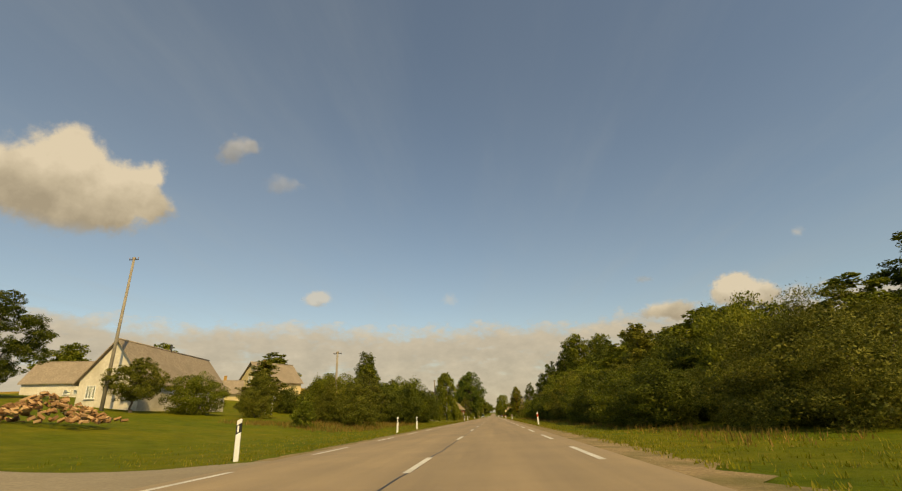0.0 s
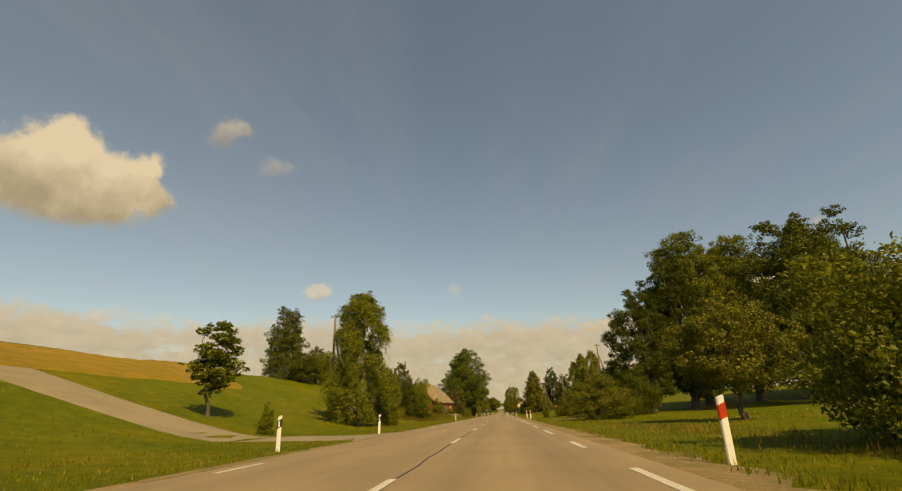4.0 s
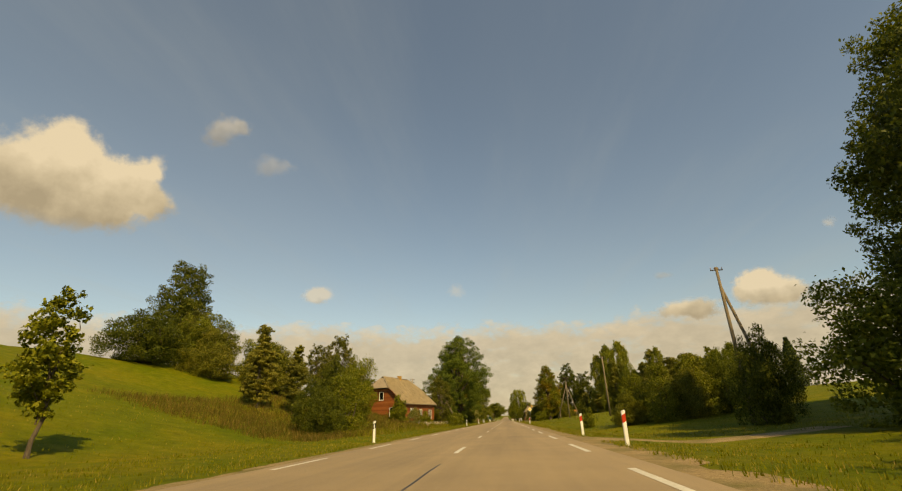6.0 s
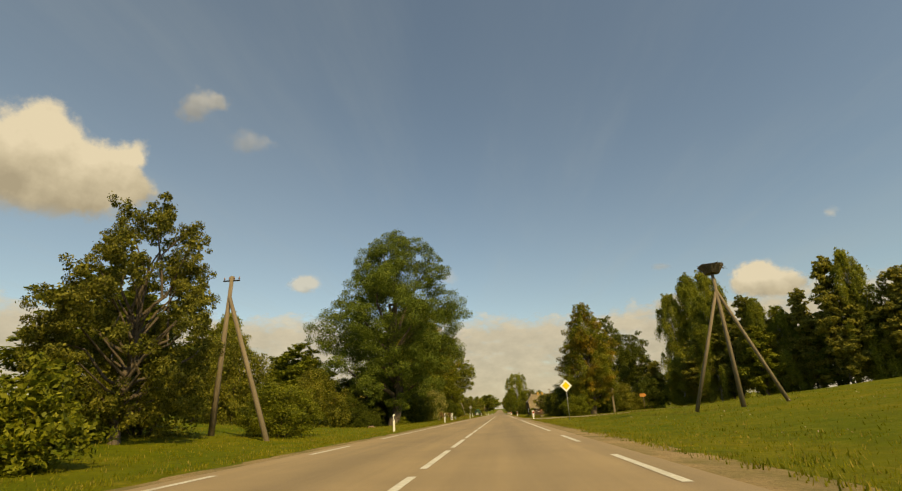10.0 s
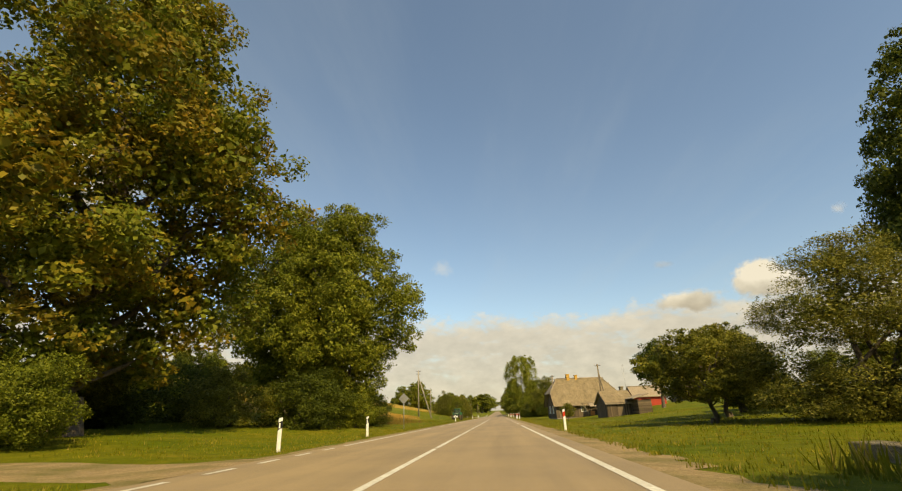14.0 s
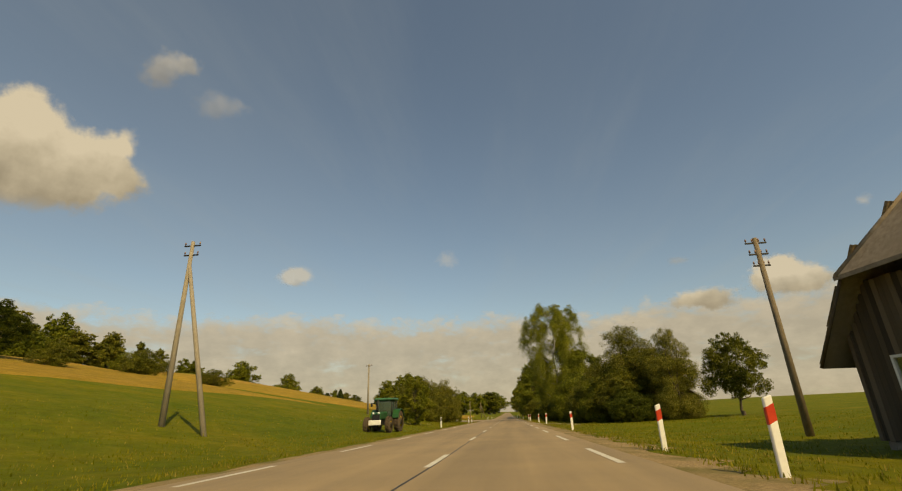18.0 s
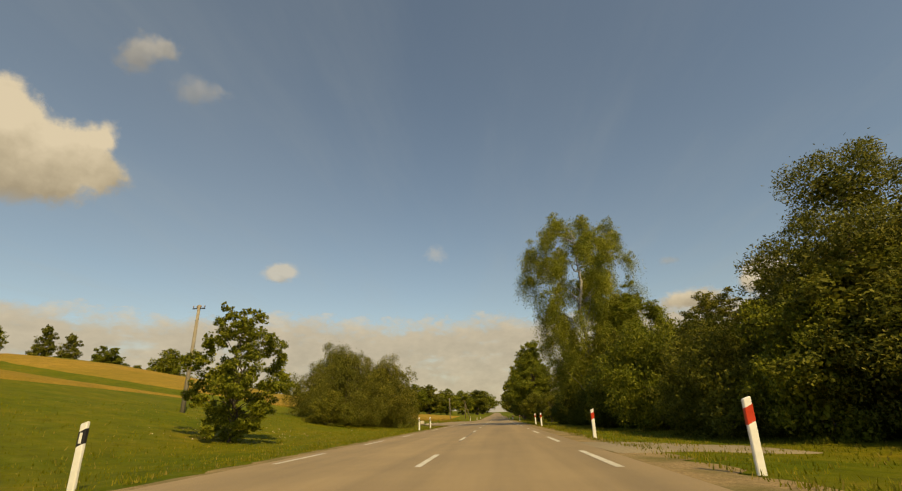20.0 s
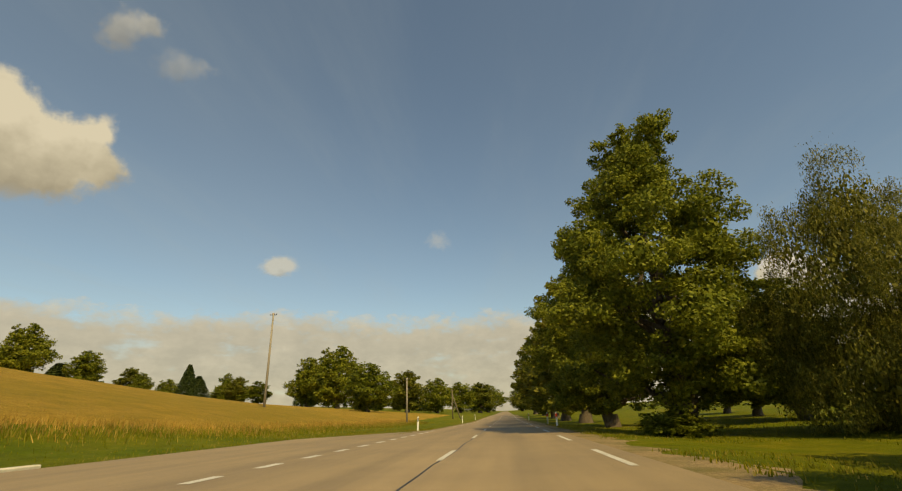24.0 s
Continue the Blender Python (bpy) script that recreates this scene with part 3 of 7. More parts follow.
def birch(height, width, seed, count, size, leaf=None, name="birch_tree", shape=((0.0, 0.5), (0.3, 0.9), (0.6, 0.85), (1.0, 0.2)), low=0.1, boughs=60, gather=0.042):
    """A birch with hanging strands of small leaves; shape gives the half-width against the height."""
    rng = np.random.default_rng(seed)
    t = thing(name, Matrix(), "", "tree")
    pts, outs = [], []
    anchor = []
    for k in range(boughs):
        f = (k + rng.random()) / boughs
        a = k * 2.4 + rng.uniform(-0.5, 0.5)
        r = width / 2 * float(np.interp(f, [q[0] for q in shape], [q[1] for q in shape])) * (0.12 + 0.88 * rng.random() ** 0.6)
        anchor.append((math.cos(a) * r, math.sin(a) * r, height * (low + (0.97 - low) * f)))
    strands = count // 26
    for k in range(strands):
        ax, ay, az = anchor[int(rng.integers(0, boughs))]
        ln = rng.uniform(0.05, 0.17) * height * (1.15 - 0.6 * az / height)
        s = np.linspace(0, 1, 26)[:, None] ** 0.8
        base = np.array([ax, ay, az]) + rng.normal(size=3) * width * np.array([gather, gather, gather * 0.7])
        outv = unit(np.array([ax, ay, 0.0]) + rng.normal(size=3) * 0.5)
        path = base + outv * (s * width * 0.05) + np.array([0, 0, -1]) * s**1.3 * ln + rng.normal(size=(26, 3)) * 0.1 * width / 8
        pts.append(path)
        outs.append(np.tile(outv, (26, 1)))
    p, d = np.concatenate(pts), np.concatenate(outs)
    keep = p[:, 2] > 0.25
    strands_ = leaves_at(rng, p[keep], d[keep], size, 0.6, 0.9)
    boughs_ = blob_points(rng, [(*a, width * 0.085 * rng.uniform(0.7, 1.3)) for a in anchor], count // 3, size, 0.6, 0.5, 6, 0.0)
    quads_object("crown", np.concatenate([strands_, boughs_]), leaf or LEAF_BIRCH, t)
    bm = bmesh.new()
    tr = height * 0.0115
    limb(bm, rng, (0, 0, -0.3), (0.2, 0.1, height * 0.9), tr * 1.3, tr * 0.2, 0.04, 7, 9)
    for k in range(0, boughs, 3):
        ax, ay, az = anchor[k]
        z = max(az - math.hypot(ax, ay) * 0.9, height * 0.12)
        limb(bm, rng, (0.2 * z / height, 0, z), (ax, ay, az), tr * 0.36, tr * 0.07, 0.13, 4, 5)
    part("trunk", bm, BIRCH_BARK, t, "", True)
    return t


def bush(name, height, width, leaf, count, size, seed, lumps=16, slim=0.5, hang=0.0, rough_top=0.0, lump=1.0):
    """A shrub that is leafy down to the ground, with stems inside."""
    rng = np.random.default_rng(seed)
    t = thing(name, Matrix(), "", "bush")
    blobs = []
    for k in range(lumps):
        a = k * 2.4 + rng.uniform(-0.4, 0.4)
        f = math.sqrt((k + 0.3) / lumps)
        r = min(width, height * 1.2) * rng.uniform(0.17, 0.27) * lump
        off = max(width / 2 * f - r * 0.8, 0) * rng.uniform(0.8, 1.1)
        ztop = height * (1 - 0.45 * f * f) * rng.uniform(0.75, 1.05)
        blobs.append((math.cos(a) * off, math.sin(a) * off, max(ztop - r * 0.82, r * 0.6), r))
        if ztop > r * 2.4:
            blobs.append((math.cos(a) * off * 1.02, math.sin(a) * off * 1.02, r * 0.75, r * 1.05))
    q = blob_points(rng, blobs, count, size, slim, hang, 14, rough_top)
    low = np.minimum(q[:, :, 2].min(1), 0.02) - 0.02
    q[:, :, 2] -= low[:, None]
    quads_object("crown", q, leaf, t)
    bm = bmesh.new()
    for k in range(7):
        b = blobs[(k * 5) % len(blobs)]
        limb(bm, rng, (b[0] * 0.15, b[1] * 0.15, -0.15), (b[0], b[1], b[2]), height * 0.014, height * 0.004, 0.12, 3, 5)
    part("stem", bm, BARK, t, "", True)
    return t


def conifer(name, height, width, leaf, count, size, seed, bare=0.06):
    rng = np.random.default_rng(seed)
    t = thing(name, Matrix(), "", "tree")
    f = rng.random(count) ** 0.8
    layer = np.floor(f * 15) / 15
    z = height * (bare + (1 - bare) * np.clip(layer + rng.uniform(0, 0.05, count), 0, 1))
    reach = width / 2 * (1 - layer) ** 0.75 * rng.uniform(0.2, 1.0, count) ** 0.6
    br = rng.integers(0, 9, count)
    a = br * 0.698 + layer * 40 + rng.normal(size=count) * 0.22
    p = np.stack([np.cos(a) * reach, np.sin(a) * reach, z - reach * 0.22 + rng.normal(size=count) * 0.12], 1)
    d = np.stack([np.cos(a), np.sin(a), 0.3 + 0 * a], 1)
    quads_object("crown", leaves_at(rng, p, unit(d), size, 0.35, 0.2), leaf, t)
    bm = bmesh.new()
    limb(bm, rng, (0, 0, -0.3), (0, 0, height * 0.97), height * 0.014, 0.02, 0.01, 5, 8)
    part("trunk", bm, BARK, t, "", True)
    return t


PROTO = {}


def proto(key, ob):
    PROTO[key] = [ob, False, 0.0, 0.0]
    crown = next(o for o in ob.children if o.name.startswith("crown"))
    co = np.empty(len(crown.data.vertices) * 3, np.float32)
    crown.data.vertices.foreach_get("co", co)
    lo, hi = np.percentile(co.reshape(-1, 3), (0.7, 99.3), axis=0)
    PROTO[key][2] = float(hi[2])
    PROTO[key][3] = float((hi[0] - lo[0] + hi[1] - lo[1]) / 2)


def plant(key, x, y, h, w, label, rz=None, group="", sink=0.05):
    """Stands one plant of a kind at a place, h high and w wide; the first takes the first built, the others are copies."""
    ob, used, ph, pw = PROTO[key]
    rz = (x * 37.7 + y * 13.1) % 360 if rz is None else rz
    m = pose(x, y, ground_z(x, y) - sink, 0, 0, rz) @ Matrix.Diagonal((w / pw, w / pw, h / ph, 1))
    if not used:
        PROTO[key][1] = True
        ob.matrix_world = m
    else:
        ob = copy_first(ob, m)
    return tagged(ob, label, group=group)


def copy_first(ob, m):
    made = copy_thing(ob, Matrix())
    made.matrix_basis = m
    return made


proto("oak", tree("oak_tree", 21, 18, LEAF_OAK, 180000, 0.142, 11, 0.10, 0.72, 66, 0.12, trunk=0.45, limbs=16, tufts=14))
proto("maple", tree("maple_tree", 20, 14, LEAF_AUTUMN, 92000, 0.19, 12, 0.06, 0.78, 66, 0.14, trunk=0.4, reach=(0.6, 0.95), limbs=14))
proto("broad", tree("broadleaf_tree", 20, 15, LEAF_GREEN, 84000, 0.2, 13, 0.05, 0.7, 70, 0.145, trunk=0.4, reach=(0.6, 0.92), limbs=14))
proto("dark", tree("broadleaf_tree", 18, 12, LEAF_DARK, 40000, 0.22, 14, 0.05, 0.8, 40, 0.16, trunk=0.35))
proto("linden", tree("linden_tree", 17, 12, LEAF_YELLOW, 96000, 0.165, 15, 0.07, 0.5, 76, 0.12, trunk=0.34, reach=(0.55, 1.0), limbs=14, spray=0.9, sharp=0.65))
proto("poplar", tree("young_tree", 15, 5.5, LEAF_OLIVE, 8000, 0.3, 16, 0.06, 1.0, 26, 0.21, trunk=0.14, slim=0.5, spray=0.8))
proto("wood", tree("young_tree", 15, 5.5, LEAF_PALE, 22000, 0.22, 31, 0.05, 0.6, 46, 0.17, trunk=0.12, slim=0.6, spray=0.9, limbs=12, reach=(0.4, 1.0), sharp=0.8))
proto("grove", tree("grove_tree", 13, 7, LEAF_GREEN, 17000, 0.26, 17, 0.06, 0.85, 30, 0.18, trunk=0.2))
proto("apple", tree("apple_tree", 5, 5.5, LEAF_OLIVE, 21000, 0.1, 18, 0.2, 0.65, 34, 0.14, trunk=0.085, limbs=13, spray=0.8))
proto("sapling", tree("young_tree", 6, 2.8, LEAF_GREEN, 4000, 0.16, 19, 0.22, 0.8, 16, 0.2, trunk=0.07))
proto("ash", tree("ash_tree", 8, 7.5, LEAF_DARK, 8000, 0.22, 32, 0.33, 0.75, 24, 0.17, trunk=0.2))
proto("young", bush("young_tree", 6, 4.6, LEAF_GREEN, 12000, 0.13, 42, 20, 0.5, -0.6, 1.9))
proto("hazel", tree("young_tree", 6, 4.8, LEAF_GREEN, 26000, 0.1, 43, 0.0, 0.7, 64, 0.105, trunk=0.05, limbs=34, tufts=10, reach=(0.45, 1.15), spray=1.0))
proto("sparse", bush("willow_tree", 10, 8.4, LEAF_WILLOW, 80000, 0.115, 41, 32, 0.36, -0.6, 1.8, 0.8))
proto("loose", tree("leafy_tree", 12, 10.5, LEAF_WILLOW, 62000, 0.125, 34, 0.05, 0.72, 84, 0.088, trunk=0.2, slim=0.48, limbs=36, spray=1.6, tufts=8))
proto("oval", tree("oval_tree", 20, 9, LEAF_DARK, 42000, 0.2, 36, 0.02, 0.9, 60, 0.19, trunk=0.3, reach=(0.7, 0.98), sharp=0.42))
proto("far", tree("distant_tree", 14, 13, LEAF_GREEN, 9500, 0.46, 20, 0.04, 0.75, 26, 0.19, limbs=3))
proto("far_olive", tree("distant_tree", 14, 10, LEAF_OLIVE, 8500, 0.43, 21, 0.04, 0.85, 26, 0.19, limbs=3))
proto("birch", birch(14, 7, 22, 72000, 0.135, shape=((0.0, 0.72), (0.25, 1.0), (0.6, 0.85), (0.85, 0.6), (1.0, 0.2)), low=0.06, boughs=95))
proto("tall_birch", birch(18.5, 11.5, 35, 185000, 0.105, shape=((0.0, 0.5), (0.2, 0.72), (0.45, 0.92), (0.7, 1.0), (0.88, 0.85), (1.0, 0.45)), low=0.2, boughs=88, gather=0.034))
proto("bush", bush("bush", 5, 6, LEAF_GREEN, 20000, 0.122, 23, rough_top=0.6))
proto("bush_dark", bush("bush", 5, 6, LEAF_DARK, 20000, 0.122, 24))
proto("bush_olive", bush("bush", 5, 6, LEAF_OLIVE, 20000, 0.118, 25, rough_top=0.9))
proto("willow", bush("willow_bush", 5, 8, LEAF_WILLOW, 96000, 0.08, 26, 34, 0.32, -0.5, 1.6, 0.82))
proto("silver", bush("silvery_willow_bush", 5, 6, LEAF_SILVER, 52000, 0.085, 27, 34, 0.34, -0.2, 1.4, 0.66))
proto("shrub", bush("shrub", 2.2, 2.4, LEAF_GREEN, 2600, 0.13, 28, 10, 0.5, 0.0, 0.8))
proto("spruce", conifer("conifer_tree", 11, 4.5, NEEDLE, 9000, 0.42, 29))

# ---- road furniture ----


def marker_post(reflector):
    """A white roadside marker post with a slanted top, a dark or red band and a reflector."""
    t = thing("marker_post", Matrix(), "", "marker post")
    bm = bmesh.new()
    vs = add_box(bm, 0, 0, 0.5, 0.12, 0.07, 1.06, 0.015)
    for v in bm.verts:
        if v.co.z > 0.9:
            v.co.z += 0.35 * v.co.x
    part("post", bm, WHITE, t)
    bm = bmesh.new()
    add_box(bm, 0, 0, 0.80, 0.124, 0.074, 0.24, 0.01)
    for v in bm.verts:
        v.co.z += 0.5 * v.co.x
    part("band", bm, RED if reflector == "red" else BLACK, t, "red band" if reflector == "red" else "black band")
    if reflector != "red":
        box("reflector", WHITE, t, (0, -0.04, 0.80), (0.045, 0.012, 0.16), 0.003, "white reflector")
    return t


POSTS_L = [12.3, 33.1, 41.5, 108, 120, 164, 221, 256, 282.9, 329.4, 339.8, 392.3, 443.9, 477.6, 484.4, 553, 590, 620]
POSTS_R = [41.4, 102, 155.9, 164.7, 219.7, 284.4, 339.7, 394.0, 403, 408, 424.5, 443.9, 455.6, 478.2, 484.4, 520.3, 554, 562, 600]


def utility_pole(x, y, h, label, wood=False, brace=None, arms=1, insulators=4, lean=0.0, side=0.25):
    """A line pole with cross-arms and insulators; brace is the offset of its foot."""
    t = thing("utility_pole", spot(x, y), label, "utility pole")
    mat = WOOD_POLE if wood else POLE_CONCRETE
    tube("pole", mat, t, (0, 0, -0.3), (lean, 0, h), 0.16, 0.10, 10)
    for k in range(arms):
        z = h - 0.25 - 0.55 * k
        arm = box("cross_arm", DARK_STEEL, t, (lean * z / h, 0, z), (0.95 - 0.1 * k, 0.07, 0.07), 0.01)
        for i in range(insulators):
            px = (i - (insulators - 1) / 2) * (0.85 - 0.1 * k) / max(insulators - 1, 1)
            bm = bmesh.new()
            add_tube(bm, (lean + px, 0, z + 0.03), (lean + px, 0, z + 0.10), 0.02, 0.02, 6)
            add_tube(bm, (lean + px, 0, z + 0.10), (lean + px, 0, z + 0.21), 0.042, 0.028, 8)
            part("insulator", bm, CERAMIC, arm, "", True)
    if brace:
        bx, by = brace
        tube("brace", mat, t, (bx, by, ground_z(x + bx, y + by) - ground_z(x, y) - 0.3), (lean * 0.85, 0, h * 0.86), 0.13, 0.10, 10)
    return t


def wire(pts, sag=0.5):
    verts, faces = [], []
    n = 0
    for (x0, y0, z0), (x1, y1, z1) in zip(pts, pts[1:]):
        for k in range(13):
            f = k / 12
            p = (x0 + (x1 - x0) * f, y0 + (y1 - y0) * f, z0 + (z1 - z0) * f - sag * 4 * f * (1 - f))
            for dx, dz in ((-0.009, -0.006), (0.009, -0.006), (0, 0.01)):
                verts.append((p[0] + dx, p[1], p[2] + dz))
            if k:
                o = n - 3
                faces += [(o + i, o + (i + 1) % 3, n + (i + 1) % 3, n + i) for i in range(3)]
            n += 3
    ob = mesh_from("overhead_wire", verts, faces, WIRE)
    return tagged(ob, "thin dark overhead wire strung between poles", "wire", "overhead wires")

# ---- ground, road and markings ----
ground()
road = strip("road", ASPHALT, -3.9, 4.0, -60, 1500, 0.0, 5.0, "worn light grey asphalt two-lane country road", "road")
strip("shoulder_left", GRAVEL, -3.9, -4.75, -60, 700, lambda x: -0.012 - 0.045 * (abs(x) - 3.9), 0.7, "sandy gravel road shoulder grown with weeds", "shoulder", 0.45, 1)
strip("shoulder_right", GRAVEL, 4.0, 5.2, -60, 700, lambda x: -0.012 - 0.035 * (abs(x) - 4.0), 0.7, "sandy gravel road shoulder grown with weeds", "shoulder", 0.6, 2)
marks = thing("road_markings", Matrix(), "worn white painted road lines", "road marking", kind="structure")
for a, b, s in ((1.6, 108, 9.6), (108, 250, 128.9), (352, 470, 388.9), (470, 700, 525.5)):
    dashes(marks, 3.45, s - 8 * math.floor((s - a) / 8), b, 3.8, 4.2, 0.14)
for a, b, s in ((1.6, 104, 6.0), (123, 250, 128.0), (352, 470, 388.2), (470, 500, 474.0), (560, 700, 562.0)):
    dashes(marks, -3.5, s - 7.4 * math.floor((s - a) / 7.4), b, 3.2, 4.2, 0.14)
dashes(marks, 3.45, 250, 283, 33, 1, 0.14)
dashes(marks, 3.45, 284, 298, 1.0, 1.0, 0.14)
dashes(marks, 3.45, 298, 352, 54, 1, 0.14)
dashes(marks, -3.5, 250, 318, 68, 1, 0.14)
dashes(marks, -3.5, 319, 331, 1.0, 1.0, 0.14)
dashes(marks, -3.5, 331, 352, 21, 1, 0.14)
dashes(marks, -3.5, 500, 512, 12, 1, 0.14)
dashes(marks, -3.6, 513, 552, 1.0, 1.3, 0.22)
dashes(marks, 0.0, -3, 205, 3.0, 8.2, 0.13)
dashes(marks, 0.0, 210, 262, 4.0, 1.0, 0.13)
dashes(marks, 0.0, 263, 345, 9, 0.35, 0.13)
dashes(marks, 0.0, 346, 402, 4.2, 0.9, 0.13)
dashes(marks, 0.0, 405, 700, 3.0, 7.2, 0.13)
for y0, y1 in ((-3, 60), (45, 62), (95, 150), (380, 430), (455, 480), (510, 560)):
    bm = bmesh.new()
    rnd = random.Random(int(y0))
    y, x = y0, 0.03
    while y < y1:
        nx = 0.03 + rnd.uniform(-0.04, 0.04)
        vs = [bm.verts.new(v) for v in ((x - 0.02, y, 0.0025), (x + 0.02, y, 0.0025), (nx + 0.02, y + 1.5, 0.0025), (nx - 0.02, y + 1.5, 0.0025))]
        bm.faces.new(vs)
        x, y = nx, y + 1.5
    part("joint_crack", bm, TAR, road, "dark tar-filled lane joint")

# ---- marker posts ----
black_post, red_post = marker_post("black"), marker_post("red")
for k, (ys, x, src, what) in enumerate(((POSTS_L, -5.1, black_post, "black"), (POSTS_R, 5.1, red_post, "red"))):
    for i, y in enumerate(ys):
        m = pose(x, y, ground_z(x, y) - 0.03, ((i * 7) % 5 - 2) * 0.7, ((i * 5) % 7 - 3) * 0.6, 0)
        ob = src if not i else copy_first(src, m)
        ob.matrix_basis = m
        tagged(ob, f"white plastic roadside marker post with {what} band", group=f"{what}-banded marker posts along the road")

# ---- trees and bushes ----
P = plant
GH = "dense green thicket bush beside the road"
# right-hand thicket at the start
rnd = random.Random(4)
for k in range(20):
    y = 26 + k * 4.1
    key = ("bush_dark", "bush", "bush_olive", "bush_dark", "bush")[k % 5]
    P(key, 10.4 + rnd.uniform(-0.7, 0.8), y, rnd.uniform(3.0, 4.2) + (1.0 if 50 < y < 75 else 0), rnd.uniform(4.6, 6.2), GH, group="roadside thicket")
for k in range(22):
    y = 26 + k * 3.6
    key = ("bush", "grove", "bush_dark", "poplar", "bush", "bush_olive")[k % 6]
    P(key, 15.6 + rnd.uniform(-1.2, 1.4), y, min(5.4 + 0.035 * (y - 16), 7.4) * rnd.uniform(0.88, 1.1), rnd.uniform(5.5, 7.5), "leafy green growth rising behind the roadside thicket", group="trees behind the thicket")
for k in range(17):
    y = 30 + k * 4.6
    P(("grove", "dark", "bush", "grove")[k % 4], 22 + rnd.uniform(-1.5, 2.5), y, min(7.2 + 0.04 * (y - 16), 9.5) * rnd.uniform(0.9, 1.1), rnd.uniform(6.5, 8.5), "leafy green tree rising behind the roadside thicket", group="trees behind the thicket")
P("poplar", 12.8, 36.5, 6.9, 3.2, "slender tree rising from the thicket")
P("willow", 14.4, 18.8, 4.6, 9.5, "large rounded olive-green willow bush")
P("dark", 30, 30, 11, 9, "tall dark tree behind the thicket")
P("dark", 25, 22, 9.5, 7, "tall dark tree behind the thicket")
# left-hand gardens at the start
P("apple", -30, 40, 4.6, 4.4, "garden tree in front of a pale house")
P("bush", -27.5, 45, 3.8, 5.6, "dark green garden bush in front of a pale house")
for x, y, h, w, k in ((-22.6, 48.4, 4.6, 3.6, "bush_olive"), (-17.5, 54.5, 5.0, 5.0, "bush"), (-16.0, 51.5, 4.6, 3.6, "bush_olive"), (-12.6, 50, 4.4, 5.6, "bush_olive"), (-18.5, 60, 5.4, 6.5, "bush"), (-22.5, 66, 5.0, 7.0, "bush_dark"),
                      (-15.4, 62.5, 6.0, 5.2, "loose"), (-14.6, 68, 5.2, 6.5, "bush_dark"), (-12.0, 71, 5.0, 6.0, "bush_dark"), (-13.4, 78, 6.6, 8.5, "bush"), (-18.5, 74, 6.0, 8.0, "bush_dark"), (-11.6, 86, 6.0, 7.0, "bush_dark"),
                      (-15.5, 92, 6.4, 8.0, "bush"), (-20, 84, 6.4, 8.0, "bush_dark")):
    P(k, x, y, h, w, "leafy green bush of the overgrown gardens", group="overgrown garden bushes")
P("bush_olive", -34.5, 71.5, 3.8, 6.5, "olive garden bush behind a white gazebo")
P("bush_dark", -30.5, 72.5, 3.8, 6.0, "dark garden bush behind a white gazebo")
P("shrub", -13.5, 37.5, 2.4, 2.0, "small dark shrub in rough grass")
P("poplar", -23.8, 51.0, 5.8, 4.0, "yellow-green birch-like garden tree")
P("grove", -27.5, 110, 9.5, 7.5, "tall rounded tree behind the gardens")
P("dark", -48.6, 43, 10.5, 7.5, "dark tall garden tree at the edge of the yard")
P("far", -75, 80, 9, 9, "dark tree behind the farm buildings")
P("far", -62, 86, 9, 8, "dark tree behind the farm buildings")
for x, y, h, w in ((-32, 92, 5.5, 7), (-25, 96, 6.5, 8), (-50, 108, 8, 10)):
    P("grove", x, y, h, w, "green garden tree among the houses", group="garden trees")
# hill on the left
P("sapling", -17.3, 123.5, 6.2, 3.4, "young round tree on the grassy slope")
P("shrub", -12.3, 121.5, 1.8, 1.0, "small shrub on the grassy slope")
P("birch", -12.2, 140.3, 12.8, 7.2, "weeping birch standing on the road bank", 20)
P("bush", -10.2, 143, 2.6, 3.0, "low green bush under a birch")
P("oval", -57, 219, 26.5, 10.0, "tall oval dark tree on the hill")
P("loose", -40.5, 199.5, 8, 5.8, "leafy olive tree at the foot of the tall oval tree")
P("bush_dark", -12.9, 175.8, 4.0, 4.0, "rounded dark bush standing alone on the road bank")
P("young", -13.2, 183.0, 5.0, 4.2, "many-stemmed leafy young tree on the road bank")
P("wood", -21.5, 183, 7.5, 2.8, "thin young tree on the road bank", group="thin trees on the road bank")
P("wood", -18.8, 185, 6.4, 2.4, "thin young tree on the road bank", group="thin trees on the road bank")
P("bush", -33, 205, 6, 8, "green bush at the foot of the hill")
P("bush_olive", -26, 196, 5.5, 7, "olive bush at the foot of the hill")
P("bush", -38, 198, 7, 9, "green bush at the foot of the hill")
P("bush_dark", -40, 190, 6, 9, "green bush on the hill slope")
P("sapling", -13.1, 153.8, 5.2, 1.9, "thin young tree on the grassy slope")
P("bush_olive", -30, 200, 6, 7, "green bush on the hill slope")
P("bush_dark", -18.0, 193.5, 6.0, 4.0, "dense green bush on the road bank")
P("bush", -15.2, 193, 6.6, 5.0, "bright green rounded bush on the road bank")
P("loose", -21.6, 205, 9.4, 5.6, "airy thin-stemmed tree above the road bank")
P("loose", -25.5, 207, 7.5, 4.6, "airy thin-stemmed tree above the road bank")
P("loose", -30, 234, 8.0, 4.0, "thin airy tree behind the red house")
P("apple", -26, 212, 6, 4, "thin tree near a brick shed")
